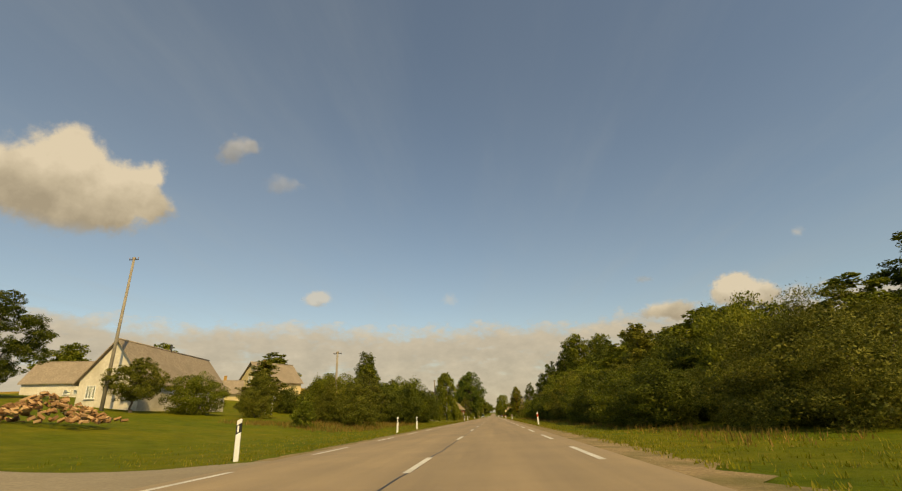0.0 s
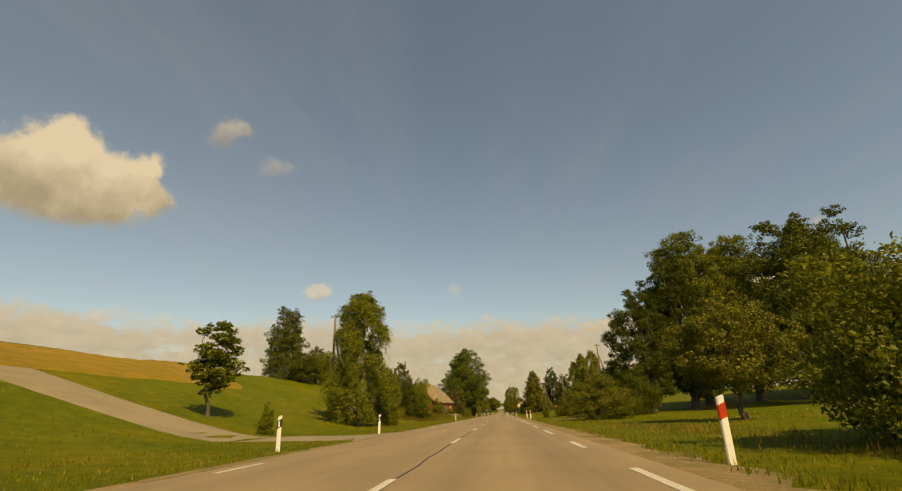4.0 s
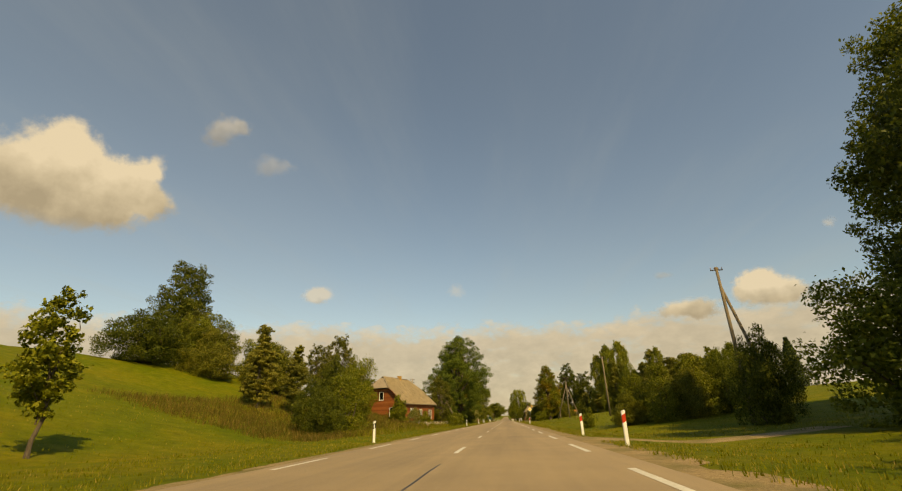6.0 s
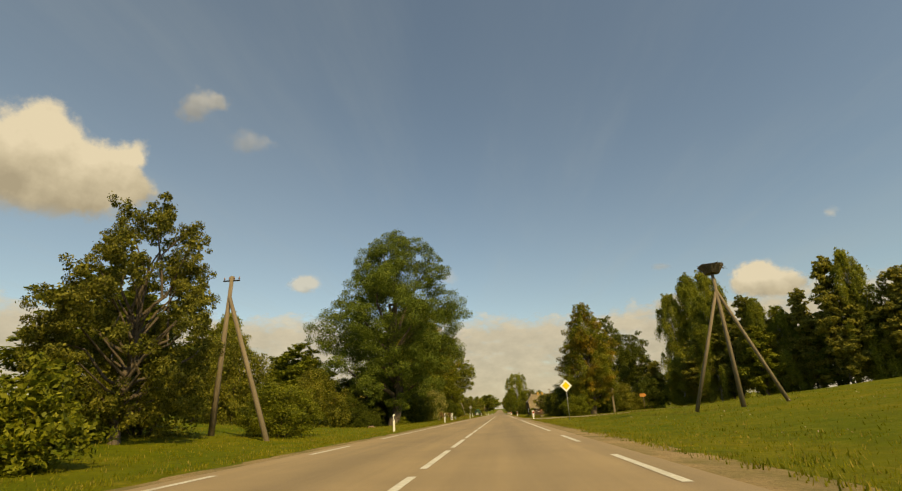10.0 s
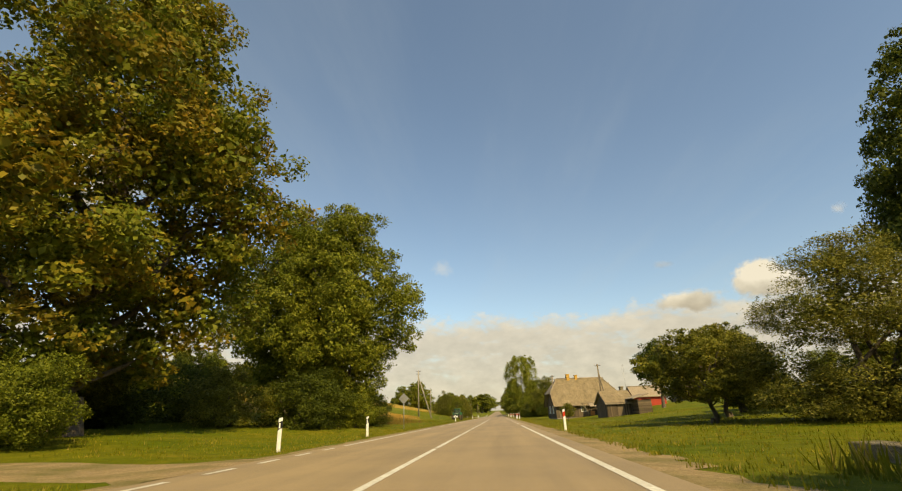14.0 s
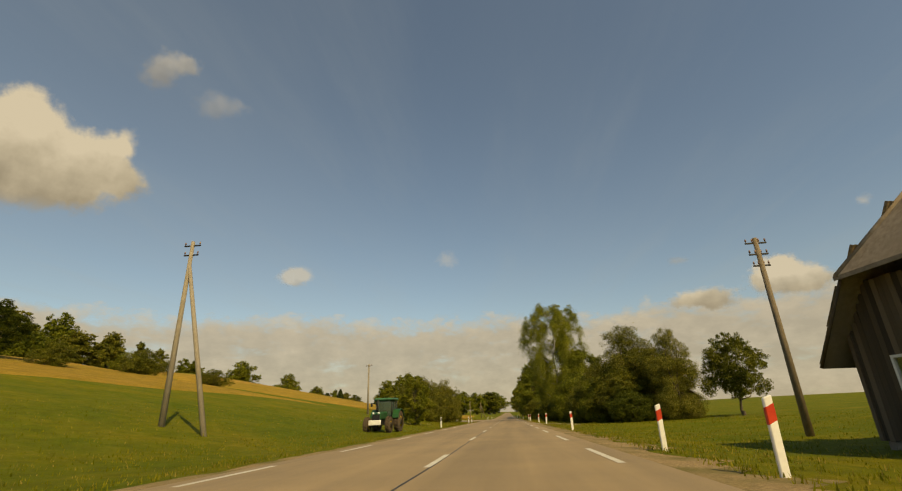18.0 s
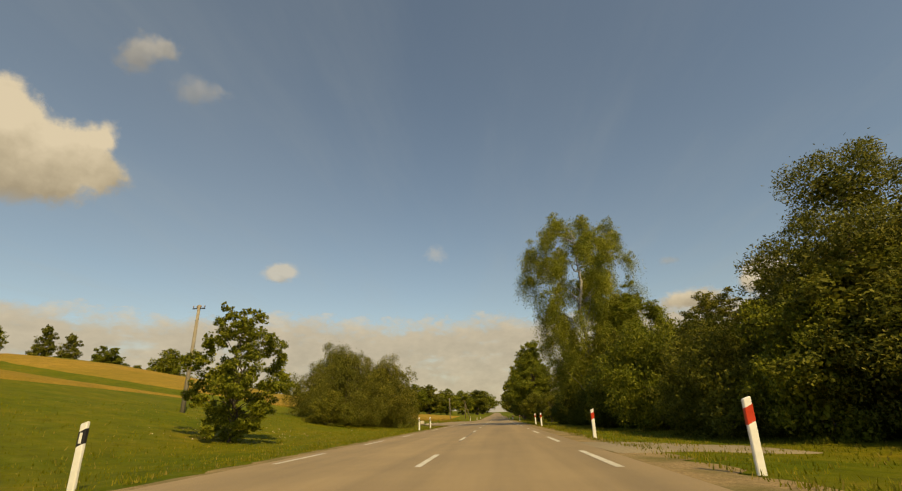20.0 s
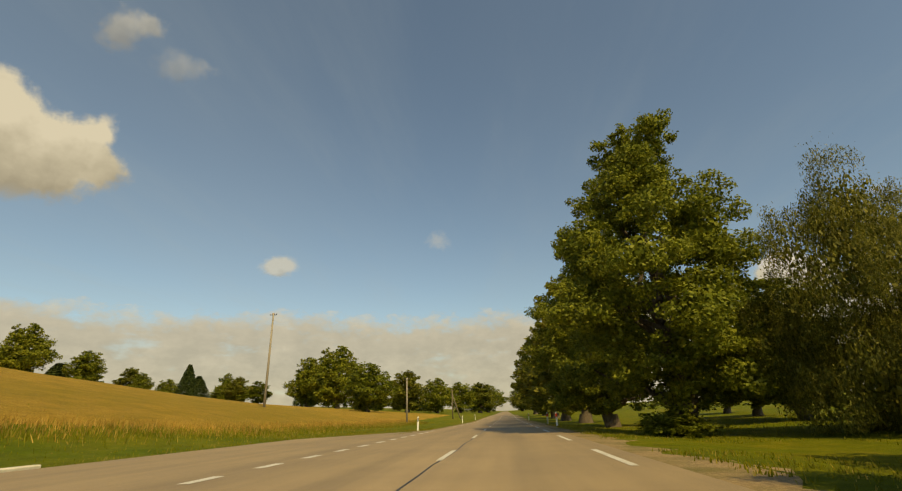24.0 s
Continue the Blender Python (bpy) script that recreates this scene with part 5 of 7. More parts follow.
def hip_house(name, m, L, W, wall, ridge, hip, hip_z, over, label, boards, roof_mat, windows, upright=False, base_h=0.35, sheets=True, pitch=0.17, seed=1, end_sheets=True):
    """A boarded house: local x along the ridge, front wall on y = 0, half-hipped at both ends.
    windows: (side, along, up, width, height, bars, behind)."""
    t = thing(name, m, label, "house")
    box("foundation", FOUNDATION, t, (L / 2, W / 2, base_h / 2 - 0.5), (L - 0.06, W - 0.06, base_h + 1.0), 0.02)
    # solid block whose near-black colour stands in for unlit rooms
    box("core", INTERIOR_SHADE, t, (L / 2, W / 2, (base_h + wall) / 2), (L - 0.6, W - 0.6, wall - base_h), 0.0, "near-black solid block painted as the shade of rooms")
    sides = {"front": (pose(0, 0, 0), L), "left": (pose(0, W, 0, 0, 0, -90), W), "right": (pose(L, 0, 0, 0, 0, 90), W), "back": (pose(L, W, 0, 0, 0, 180), L)}
    rise = ridge - wall
    for k, (side, (sm, length)) in enumerate(sides.items()):
        holes = [(a, a + w, u, u + h) for s, a, u, w, h, *_ in windows if s == side]
        gable = side in ("left", "right")
        top = hip_z - 0.05 if gable else wall
        if upright:
            prof = (lambda x: min(wall + rise * (1 - abs(x - W / 2) / (W / 2)), hip_z) - 0.03) if gable else (lambda x: wall)
        else:
            prof = (lambda z: max(z - wall, 0) / rise * W / 2) if gable else (lambda z: 0.0)
        board_wall(t, sm, length, prof, top, holes, boards, pitch, upright, "board", seed + k, base_h)
        for s, a, u, w, h, bars, behind in windows:
            if s == side:
                window(t, sm @ pose(a, -0.01, u), w, h, bars, None, behind, DARK_FRAME if not upright else None, behind is CURTAIN and upright)
        for cx in (0.0, length):
            piece("corner_board", boards, t, tuple((sm @ Vector((cx, -0.012, (base_h + wall) / 2)))), (0.12, 0.12, wall - base_h))
    # roof slabs
    ez = wall - over * rise / (W / 2)
    hf = (hip_z - wall) / rise
    slope = math.hypot(W / 2 + over, ridge - ez)
    ang = math.degrees(math.atan2(ridge - ez, W / 2 + over))
    for side in (0, 1):
        y0, y1 = (-over, W / 2) if side == 0 else (W + over, W / 2)
        yh = y0 + (y1 - y0) * ((hip_z - ez) / (ridge - ez))
        top = [(-over, y0, ez), (L + over, y0, ez), (L + over, yh, hip_z), (L + over - hip, y1, ridge), (-over + hip, y1, ridge), (-over, yh, hip_z)]
        verts = [(x, y, z + 0.10) for x, y, z in top] + [(x, y, z) for x, y, z in top]
        fs = [tuple(range(6)), tuple(range(11, 5, -1))] + [(i, i + 6, (i + 1) % 6 + 6, (i + 1) % 6) for i in range(6)]
        slab = mesh_from("roof_slope", verts, fs, roof_mat, t)
        if sheets:
            sm = pose(0, y0, ez + 0.12, ang, 0, 0) if side == 0 else pose(L, y0, ez + 0.12, ang, 0, 180)
            run0 = slope * (hip_z - ez) / (ridge - ez)
            slope_sheets(slab, sm, -over, L + over, slope, hip, hip, run0, seed + side)
    for e, s in ((0, 1), (1, -1)):
        x0 = -over if e == 0 else L + over
        half = (W / 2 + over) * (1 - (hip_z - ez) / (ridge - ez))
        tri = [(x0 - s * 0.12, W / 2 - half - 0.1, hip_z), (x0 - s * 0.12, W / 2 + half + 0.1, hip_z), (x0 + s * hip, W / 2, ridge + 0.06)]
        verts = [(x, y, z + 0.14) for x, y, z in tri] + [(x, y, z + 0.02) for x, y, z in tri]
        mesh_from("hip", verts, [(0, 1, 2), (5, 4, 3), (0, 3, 4, 1), (1, 4, 5, 2), (2, 5, 3, 0)], roof_mat, t)
        for sy in (-1, 1):
            tube("hip_cap", roof_mat, t, (x0 - s * 0.1, W / 2 + sy * half, hip_z + 0.12), (x0 + s * hip, W / 2, ridge + 0.16), 0.09, None, 8)
            tube("bargeboard", boards, t, (x0 - s * 0.02, W / 2 + sy * (W / 2 + over), ez + 0.03), (x0 - s * 0.02, W / 2 + sy * half, hip_z + 0.03), 0.06, None, 4)
    tube("ridge_cap", roof_mat, t, (-over + hip, W / 2, ridge + 0.15), (L + over - hip, W / 2, ridge + 0.15), 0.11, None, 8)
    return t


def chimney(parent, x, y, z, h, w=0.55, mat=None, cap=True):
    mat = mat or BRICK
    c = box("chimney", mat, parent, (x, y, z + h / 2), (w, w, h), 0.02)
    bm = bmesh.new()
    add_box(bm, x, y, z + h - 0.08, w + 0.12, w + 0.12, 0.12, 0.01)
    add_box(bm, x, y, z + h * 0.55, w + 0.06, w + 0.06, 0.08, 0.01)
    part("chimney_band", bm, mat, c)
    # no hole here: a near-black slab paints the shade inside the flue
    box("flue", INTERIOR_SHADE, c, (x, y, z + h - 0.01), (w * 0.5, w * 0.5, 0.06))


def cottage(name, m, L, W, wall, ridge, label, wall_mat, roof_mat, windows=(), over=0.4, doors=(), chim=None):
    """A plain gabled building: local x along the ridge, front on y = 0."""
    t = thing(name, m, label, "house")
    prof = [(0, 0), (W, 0), (W, wall), (W / 2, ridge - 0.12), (0, wall)]
    for side, x in (("left", 0.0), ("right", L)):
        verts = [(x, y, z - (0.8 if z == 0 else 0)) for y, z in prof] + [(x + (0.25 if x == 0 else -0.25), y, z - (0.8 if z == 0 else 0)) for y, z in prof]
        mesh_from("gable_wall", verts, [tuple(range(5)), tuple(range(9, 4, -1))] + [(i, (i + 1) % 5, (i + 1) % 5 + 5, i + 5) for i in range(5)], wall_mat, t)
    for y in (0.125, W - 0.125):
        box("wall", wall_mat, t, (L / 2, y, wall / 2 - 0.4), (L - 0.5, 0.25, wall + 0.8))
    rise = ridge - wall
    ez = wall - over * rise / (W / 2)
    for y0 in (-over, W + over):
        verts = []
        for dz in (0.14, 0.0):
            verts += [(-over, y0, ez + dz), (L + over, y0, ez + dz), (L + over, W / 2, ridge + dz), (-over, W / 2, ridge + dz)]
        mesh_from("roof_slope", verts, [(0, 1, 2, 3), (7, 6, 5, 4), (0, 4, 5, 1), (1, 5, 6, 2), (2, 6, 7, 3), (3, 7, 4, 0)], roof_mat, t)
    tube("ridge_cap", roof_mat, t, (-over, W / 2, ridge + 0.13), (L + over, W / 2, ridge + 0.13), 0.1, None, 8)
    for s, a, u, w, h, bars, behind in windows:
        sm = {"front": pose(0, -0.03, 0), "left": pose(-0.03, W, 0, 0, 0, -90)}[s]
        window(t, sm @ pose(a, 0, u), w, h, bars, None, behind)
    for s, a, w, h, mat in doors:
        sm = {"front": pose(0, -0.04, 0), "left": pose(-0.04, W, 0, 0, 0, -90)}[s]
        d = box("door", mat, t, (0, 0, 0), (w, 0.08, h), 0.01)
        d.matrix_local = sm @ pose(a + w / 2, 0, h / 2)
    if chim:
        chimney(t, *chim)
    return t


# the red-brown wooden house
red = hip_house("wooden_house", pose(-16.28, 223.35, 0.55, 0, 0, 73.7), 12.6, 9.9, 3.75, 8.25, 2.04, 6.2, 0.45,
                "red-brown boarded wooden house with grey corrugated roof", RED_BOARD, FAR_ROOF,
                [("front", 2.6, 1.15, 1.25, 1.6, 1, INTERIOR_SHADE), ("front", 6.2, 1.0, 1.2, 1.6, 1, INTERIOR_SHADE), ("front", 10.2, 0.95, 1.3, 1.55, 1, INTERIOR_SHADE),
                 ("left", 7.2, 1.2, 0.9, 1.7, 0, INTERIOR_SHADE), ("left", 5.1, 4.2, 0.9, 1.4, 0, INTERIOR_SHADE), ("left", 2.2, 1.3, 0.8, 1.3, 0, INTERIOR_SHADE), ("right", 3.0, 1.2, 1.0, 1.3, 1, INTERIOR_SHADE)])
chimney(red, 7.6, 4.9, 7.9, 1.0, 0.6)

# the old grey farmhouse
farm = hip_house("wooden_farmhouse", pose(12.3, 404.8, -0.28, 0, 0, 9), 11.6, 5.6, 2.95, 7.0, 2.0, 4.3, 0.6,
                 "weathered grey-brown plank farmhouse with patched corrugated roof", OLD_BOARD, FAR_ROOF,
                 [("front", 2.0, 1.1, 0.95, 1.25, 0, CURTAIN), ("front", 4.6, 1.1, 0.95, 1.25, 0, CURTAIN), ("front", 9.9, 1.2, 0.8, 1.3, 0, INTERIOR_SHADE), ("front", 8.8, 1.5, 0.3, 0.5, 0, CURTAIN),
                  ("left", 1.0, 0.95, 0.95, 1.3, 1, CURTAIN), ("left", 3.2, 0.95, 0.95, 1.3, 1, CURTAIN)], True, 0.15, True, 0.16, 5)
chimney(farm, 3.6, 2.8, 6.6, 1.35, 0.6, surface("yellow_brick", (0.36, 0.20, 0.045), (0.56, 0.35, 0.095), 7, 2.2, 0.9, bumpy=0.5))
chimney(farm, 5.2, 2.8, 6.6, 1.15, 0.5, bpy.data.materials["yellow_brick"])
porch = box("porch_roof", FAR_ROOF, farm, (6.9, -0.55, 2.75), (2.7, 1.3, 0.12), 0.01)
porch.rotation_euler = (radians(28), 0, 0)
box("porch_door", OLD_BOARD, farm, (7.2, -0.08, 1.3), (1.0, 0.08, 2.0), 0.01)
box("porch_panel", varied("orange_boards", ((0, (0.30, 0.12, 0.03)), (1, (0.42, 0.18, 0.05))), 0.8), farm, (6.5, -0.5, 0.75), (0.8, 0.06, 0.8), 0.01)
mast = thing("antenna_mast", spot(25.5, 406.0), "thin metal antenna mast beside the farmhouse", "antenna")
tube("mast", STEEL, mast, (0, 0, -0.2), (0, 0, 8.2), 0.035, 0.02)
for z, w in ((7.9, 0.5), (7.2, 0.8), (6.4, 1.0)):
    tube("rod", STEEL, mast, (-w / 2, 0, z), (w / 2, 0, z), 0.012)
trestle = thing("pole_trestle", spot(17.6, 402.4), "rough grey branch trestle leaning before the farmhouse", "trestle")
for a, b in (((-0.9, 0, 2.2), (0.2, -0.6, 0.0)), ((0.9, 0, 2.25), (1.9, -0.8, 0.0)), ((-1.1, 0, 2.25), (1.3, 0.05, 2.35)), ((-0.6, 0.1, 2.25), (-0.5, 0.1, 1.6)), ((-0.9, 0.1, 0.1), (-0.9, 0.1, 2.2))):
    tube("branch", WOOD_POLE, trestle, a, b, 0.05, 0.035, 7)
for x in (21.4, 23.2):
    bench = thing("log_bench", spot(x, 404.3), "low dark plank bench against the farmhouse wall", "bench")
    box("seat", OLD_BOARD, bench, (0, 0, 0.42), (1.4, 0.35, 0.06), 0.01)
    for s in (-0.55, 0.55):
        box("leg", OLD_BOARD, bench, (s, 0, 0.2), (0.1, 0.3, 0.4), 0.01)
P("apple", 11.2, 382.4, 2.3, 1.9, "small round-crowned young tree on the lawn")

# barns and sheds by the farmhouse
barn = cottage("plank_shed", pose(17.5, 387.0, -0.1, 0, 0, 8), 3.9, 4.2, 2.0, 3.5, "leaning grey plank shed with corrugated roof", OLD_BOARD, FAR_ROOF, over=0.35)
board_wall(barn, pose(0, -0.04, 0), 3.9, lambda x: 2.0, 2.0, [(1.6, 2.5, 0.0, 1.7)], OLD_BOARD, 0.17, True, "board", 31)
board_wall(barn, pose(-0.04, 4.2, 0, 0, 0, -90), 4.2, lambda x: 2.0 + 1.3 * (1 - abs(x - 2.1) / 2.1), 2.0, [], OLD_BOARD, 0.17, True, "board", 32)
slope_sheets(barn, pose(0, -0.35, 1.95, math.degrees(math.atan2(1.75, 2.45)), 0, 0), -0.35, 4.25, 3.0, 0, 0, 9, 33)
chimney(barn, 3.5, 2.5, 3.0, 1.3, 0.5, CONCRETE)
lean = thing("log_shed", pose(21.6, 385.6, 0.1, 0, 0, 10), "small grey log shed with a sloping plank roof", "shed")
for k in range(9):
    for y in (0.0, 2.2):
        piece("log", OLD_BOARD, lean, (0.9, y, 0.1 + 0.22 * k), (2.0, 0.2, 0.2))
    for x in (0.0, 1.8):
        piece("log", OLD_BOARD, lean, (x, 1.1, 0.21 + 0.22 * k), (0.2, 2.3, 0.2))
roof = box("roof", FAR_ROOF, lean, (0.9, 1.1, 2.35), (2.6, 3.0, 0.12), 0.01)
roof.rotation_euler = (0, radians(-14), 0)
cottage("far_farmhouse", pose(40, 416, 1.9, 0, 0, 14), 9, 6, 2.2, 5.2, "distant grey-roofed farm building behind an ash tree", OLD_BOARD, FAR_ROOF)
cottage("low_shed", pose(49, 412, 2.2, 0, 0, 10), 7, 4, 1.4, 2.3, "long low red shed with a grey roof", surface("red_shed", (0.30, 0.035, 0.02), (0.42, 0.06, 0.035), 6, 1, 0.85), FAR_ROOF)
cottage("red_outbuilding", pose(27.5, 409, 0.9, 0, 0, 5), 6, 4, 2.4, 4.0, "dark red outbuilding with a white-edged roof", bpy.data.materials["red_shed"], FAR_ROOF)

# houses at the start
white = cottage("plastered_house", pose(-31.7, 42.8, 3.0, 0, 0, 96), 18, 5.8, 2.3, 6.0, "pale plastered house with a steep grey roof", PLASTER, FAR_ROOF,
                [("left", 0.8, 0.6, 0.9, 1.2, 2, INTERIOR_SHADE), ("left", 4.2, 0.6, 0.8, 1.0, 1, INTERIOR_SHADE), ("front", 13.5, 0.5, 0.9, 1.1, 1, FRAME)], 0.35)
tube("stove_pipe", DARK_STEEL, white, (9, 2.9, 5.6), (9, 2.9, 6.9), 0.12)
cottage("farm_barn", pose(-73, 70, 5.2, 0, 0, 18), 13, 7, 3.2, 6.6, "long low farm barn with a grey roof", PLASTER, FAR_ROOF, [("front", 3, 1.2, 1.0, 0.7, 0, INTERIOR_SHADE), ("front", 6, 1.2, 1.0, 0.7, 0, INTERIOR_SHADE), ("front", 7.4, 1.2, 1.0, 0.7, 0, INTERIOR_SHADE)])
cottage("yellow_house", pose(-45.0, 93.2, 5.6, 0, 0, 62), 10, 7.5, 3.6, 7.4, "pale yellow gabled house among garden trees", YELLOW_WALL, FAR_ROOF, [("left", 3.2, 3.4, 1.0, 1.2, 1, INTERIOR_SHADE)], 0.4, (), (2.5, 3, 6.6, 1.3, 0.5))
cottage("brown_roofed_house", pose(-52, 84, 4.6, 0, 0, 30), 7, 5, 2.0, 4.2, "low house with a grey-brown roof and a chimney", YELLOW_WALL, FAR_ROOF, (), 0.4, (), (4, 3, 4.2, 1.1, 0.5))
gaz = thing("garden_gazebo", spot(-30, 65), "white garden gazebo with a pointed roof", "gazebo")
for a in range(6):
    c, s = math.cos(a * math.pi / 3), math.sin(a * math.pi / 3)
    tube("post", WHITE, gaz, (c, s, -0.1), (c, s, 2.0), 0.05)
    tube("rail", WHITE, gaz, (c, s, 0.8), (math.cos((a + 1) * math.pi / 3), math.sin((a + 1) * math.pi / 3), 0.8), 0.03)
bm = bmesh.new()
bmesh.ops.create_cone(bm, cap_ends=True, segments=6, radius1=1.5, radius2=0.05, depth=1.25)
bmesh.ops.translate(bm, vec=(0, 0, 2.6), verts=bm.verts)
part("roof", bm, WHITE, gaz)

# brick shed above the bank, by the red house
cottage("brick_shed", pose(-33, 223, 2.6, 0, 0, 8), 4.2, 4, 2.0, 3.2, "orange brick shed with a low grey roof", RED_BOARD, FAR_ROOF)
# garden house and hut near the end
cottage("yellow_garden_house", pose(26.8, 533, 0.2, 0, 0, 75), 7, 5.5, 3.0, 5.6, "yellow house with a steep brown roof behind trees", YELLOW_WALL, BROWN_ROOF, [("left", 1.2, 1.2, 0.8, 1.1, 1, INTERIOR_SHADE)], 0.4)
hut = thing("cellar_hut", pose(16.2, 521.2, ground_z(17, 521), 0, 0, 0), "triangular pale green boarded cellar hut", "hut")
board_wall(hut, pose(0, 0, 0), 3.6, lambda z: z * 0.9, 1.95, [], GREEN_BOARD, 0.16, False, "board", 41)
for s, x0 in ((-1, -0.25), (1, 3.85)):
    verts = []
    for dz in (0.1, 0.0):
        verts += [(x0, -0.25, -0.15 + dz), (x0, 4.0, -0.15 + dz), (1.8, 4.0, 2.15 + dz), (1.8, -0.25, 2.15 + dz)]
    mesh_from("roof_slope", verts, [(0, 1, 2, 3), (7, 6, 5, 4), (0, 4, 5, 1), (1, 5, 6, 2), (2, 6, 7, 3), (3, 7, 4, 0)], BROWN_ROOF, hut)
    tube("barge_board", GREEN_BOARD, hut, (x0, -0.27, -0.12), (1.8, -0.27, 2.2), 0.06, None, 4)
cottage("grey_barn", pose(24, 456, -0.1, 0, 0, 80), 9, 6, 2.4, 5.0, "brown plank barn with a pale metal roof", OLD_BOARD, STEEL)

# ---- bridge ----
for side, x, y0, y1 in (("left", -8.3, 304.5, 322.0), ("right", 7.8, 305.0, 321.5)):
    br = thing("bridge_railing", pose(x, 0, 0), f"rusty pipe railing on a low concrete bridge parapet", "railing", "bridge railings")
    r3 = random.Random(int(y0 * 7 + x))
    y = y0 - 0.6
    while y < y1 + 0.6:
        ln = r3.uniform(0.9, 1.7)
        piece("parapet_stone", CONCRETE, br, (r3.uniform(-0.03, 0.03), y + ln / 2, -0.1 + r3.uniform(-0.03, 0.03)), (0.45 + r3.uniform(-0.04, 0.04), ln * 0.985, 0.58 + r3.uniform(-0.05, 0.05)), r3.uniform(-0.05, 0.05))
        y += ln
    if side == "left":
        box("end_block", CONCRETE, br, (0, y1 + 0.9, 0.1), (0.5, 0.5, 0.8), 0.04)
    tube("top_rail", RUST, br, (0, y0 - 0.3, 1.12), (0, y1 + 0.2, 1.12), 0.05, None, 8)
    tube("lower_rail", RUST, br, (0, y0, 0.72), (0, y1, 0.72), 0.02, None, 6)
    n = 8
    for k in range(n):
        y = y0 + (y1 - y0) * k / (n - 1)
        tube("rail_post", RUST, br, (0, y, 0.15), (0, y, 1.12), 0.035, None, 8)
    board = thing("hazard_board", pose(-6.0 if x < 0 else 6.1, 300.2, ground_z(6, 300), 0, 0, 0), "black and white striped hazard board", "sign", "bridge hazard boards")
    box("plate", WHITE, board, (0, 0, 0.62), (0.34, 0.02, 0.86), 0.004)
    tube("post", STEEL, board, (0, 0.04, -0.2), (0, 0.04, 0.95), 0.03)
    s = -1 if x < 0 else 1
    for k in range(4):
        z = 0.12 + k * 0.235
        cut = []
        for px, pz in ((-0.165, z - s * 0.14), (0.165, z + s * 0.14), (0.165, z + 0.115 + s * 0.14), (-0.165, z + 0.115 - s * 0.14)):
            cut.append((px, min(max(pz, 0.2), 1.04)))
        if max(p[1] for p in cut) - min(p[1] for p in cut) > 0.05:
            mesh_from("stripe", [(px, -0.0145, pz) for px, pz in cut], [(0, 1, 2, 3)], NAVY, board, "navy slanting stripe")
cab = thing("junction_box", spot(-7.0, 316.2), "small pale grey cable cabinet", "cabinet")
box("body", STEEL, cab, (0, 0, 0.25), (0.35, 0.25, 0.55), 0.02)
box("door", STEEL, cab, (0, -0.13, 0.25), (0.29, 0.012, 0.45), 0.004)

# ---- signs ----


def diamond_sign(x, y, h, size, front, name, label):
    t = thing(name, spot(x, y), label, "road sign")
    tube("post", STEEL, t, (0, 0, -0.3), (0, 0, h), 0.035)
    for k, (s, mat, dy, nm) in enumerate(((size, WHITE, -0.045, "plate"), (size * 0.62, YELLOW, -0.060, "panel"))):
        if k and not front:
            break
        bm = bmesh.new()
        add_box(bm, 0, 0, 0, s, 0.012, s, 0.004)
        ob = part(nm, bm, (STEEL if not front else mat), t)
        ob.matrix_local = pose(0, dy, h - size * 0.35, 0, 45, 0)
    return t


diamond_sign(7.9, 275.0, 3.45, 0.84, True, "priority_road_sign", "yellow and white diamond priority sign on a post")
diamond_sign(-6.6, 357.4, 2.75, 0.66, False, "priority_road_sign", "grey back of a diamond road sign on a post")
arrow = thing("direction_sign", spot(25.0, 310.0), "orange-brown wooden arrow signboard on a post", "sign")
tube("post", WOOD_POLE, arrow, (0, 0, -0.2), (0.1, 0, 2.3), 0.05)
mesh_from("arrow_board", [(x, y, z) for y in (-0.05, -0.09) for x, z in ((-0.5, 2.0), (0.35, 2.0), (0.6, 2.25), (0.35, 2.5), (-0.5, 2.5))],
          [(0, 1, 2, 3, 4), (9, 8, 7, 6, 5)] + [(i, i + 5, (i + 1) % 5 + 5, (i + 1) % 5) for i in range(5)], ORANGE_SIGN, arrow)
shrine = thing("wayside_shrine", spot(19.5, 307.3), "carved brown wooden wayside shrine on a post", "shrine")
box("post", WOOD_POLE, shrine, (0, 0, 1.4), (0.3, 0.3, 3.0), 0.03)
box("case", WOOD_POLE, shrine, (0, 0, 3.1), (0.5, 0.45, 0.6), 0.02)
bm = bmesh.new()
bmesh.ops.create_cone(bm, cap_ends=True, segments=4, radius1=0.5, radius2=0.03, depth=0.5)
bmesh.ops.translate(bm, vec=(0, 0, 3.65), verts=bm.verts)
part("roof", bm, FAR_ROOF, shrine)
bs = thing("field_sign", spot(-17.2, 377), "small dark sign on a white post", "sign")
tube("post", WHITE, bs, (0, 0, -0.3), (0.05, 0, 1.7), 0.06)
box("plate", BLACK, bs, (0.12, -0.05, 1.5), (0.25, 0.03, 0.45), 0.01)
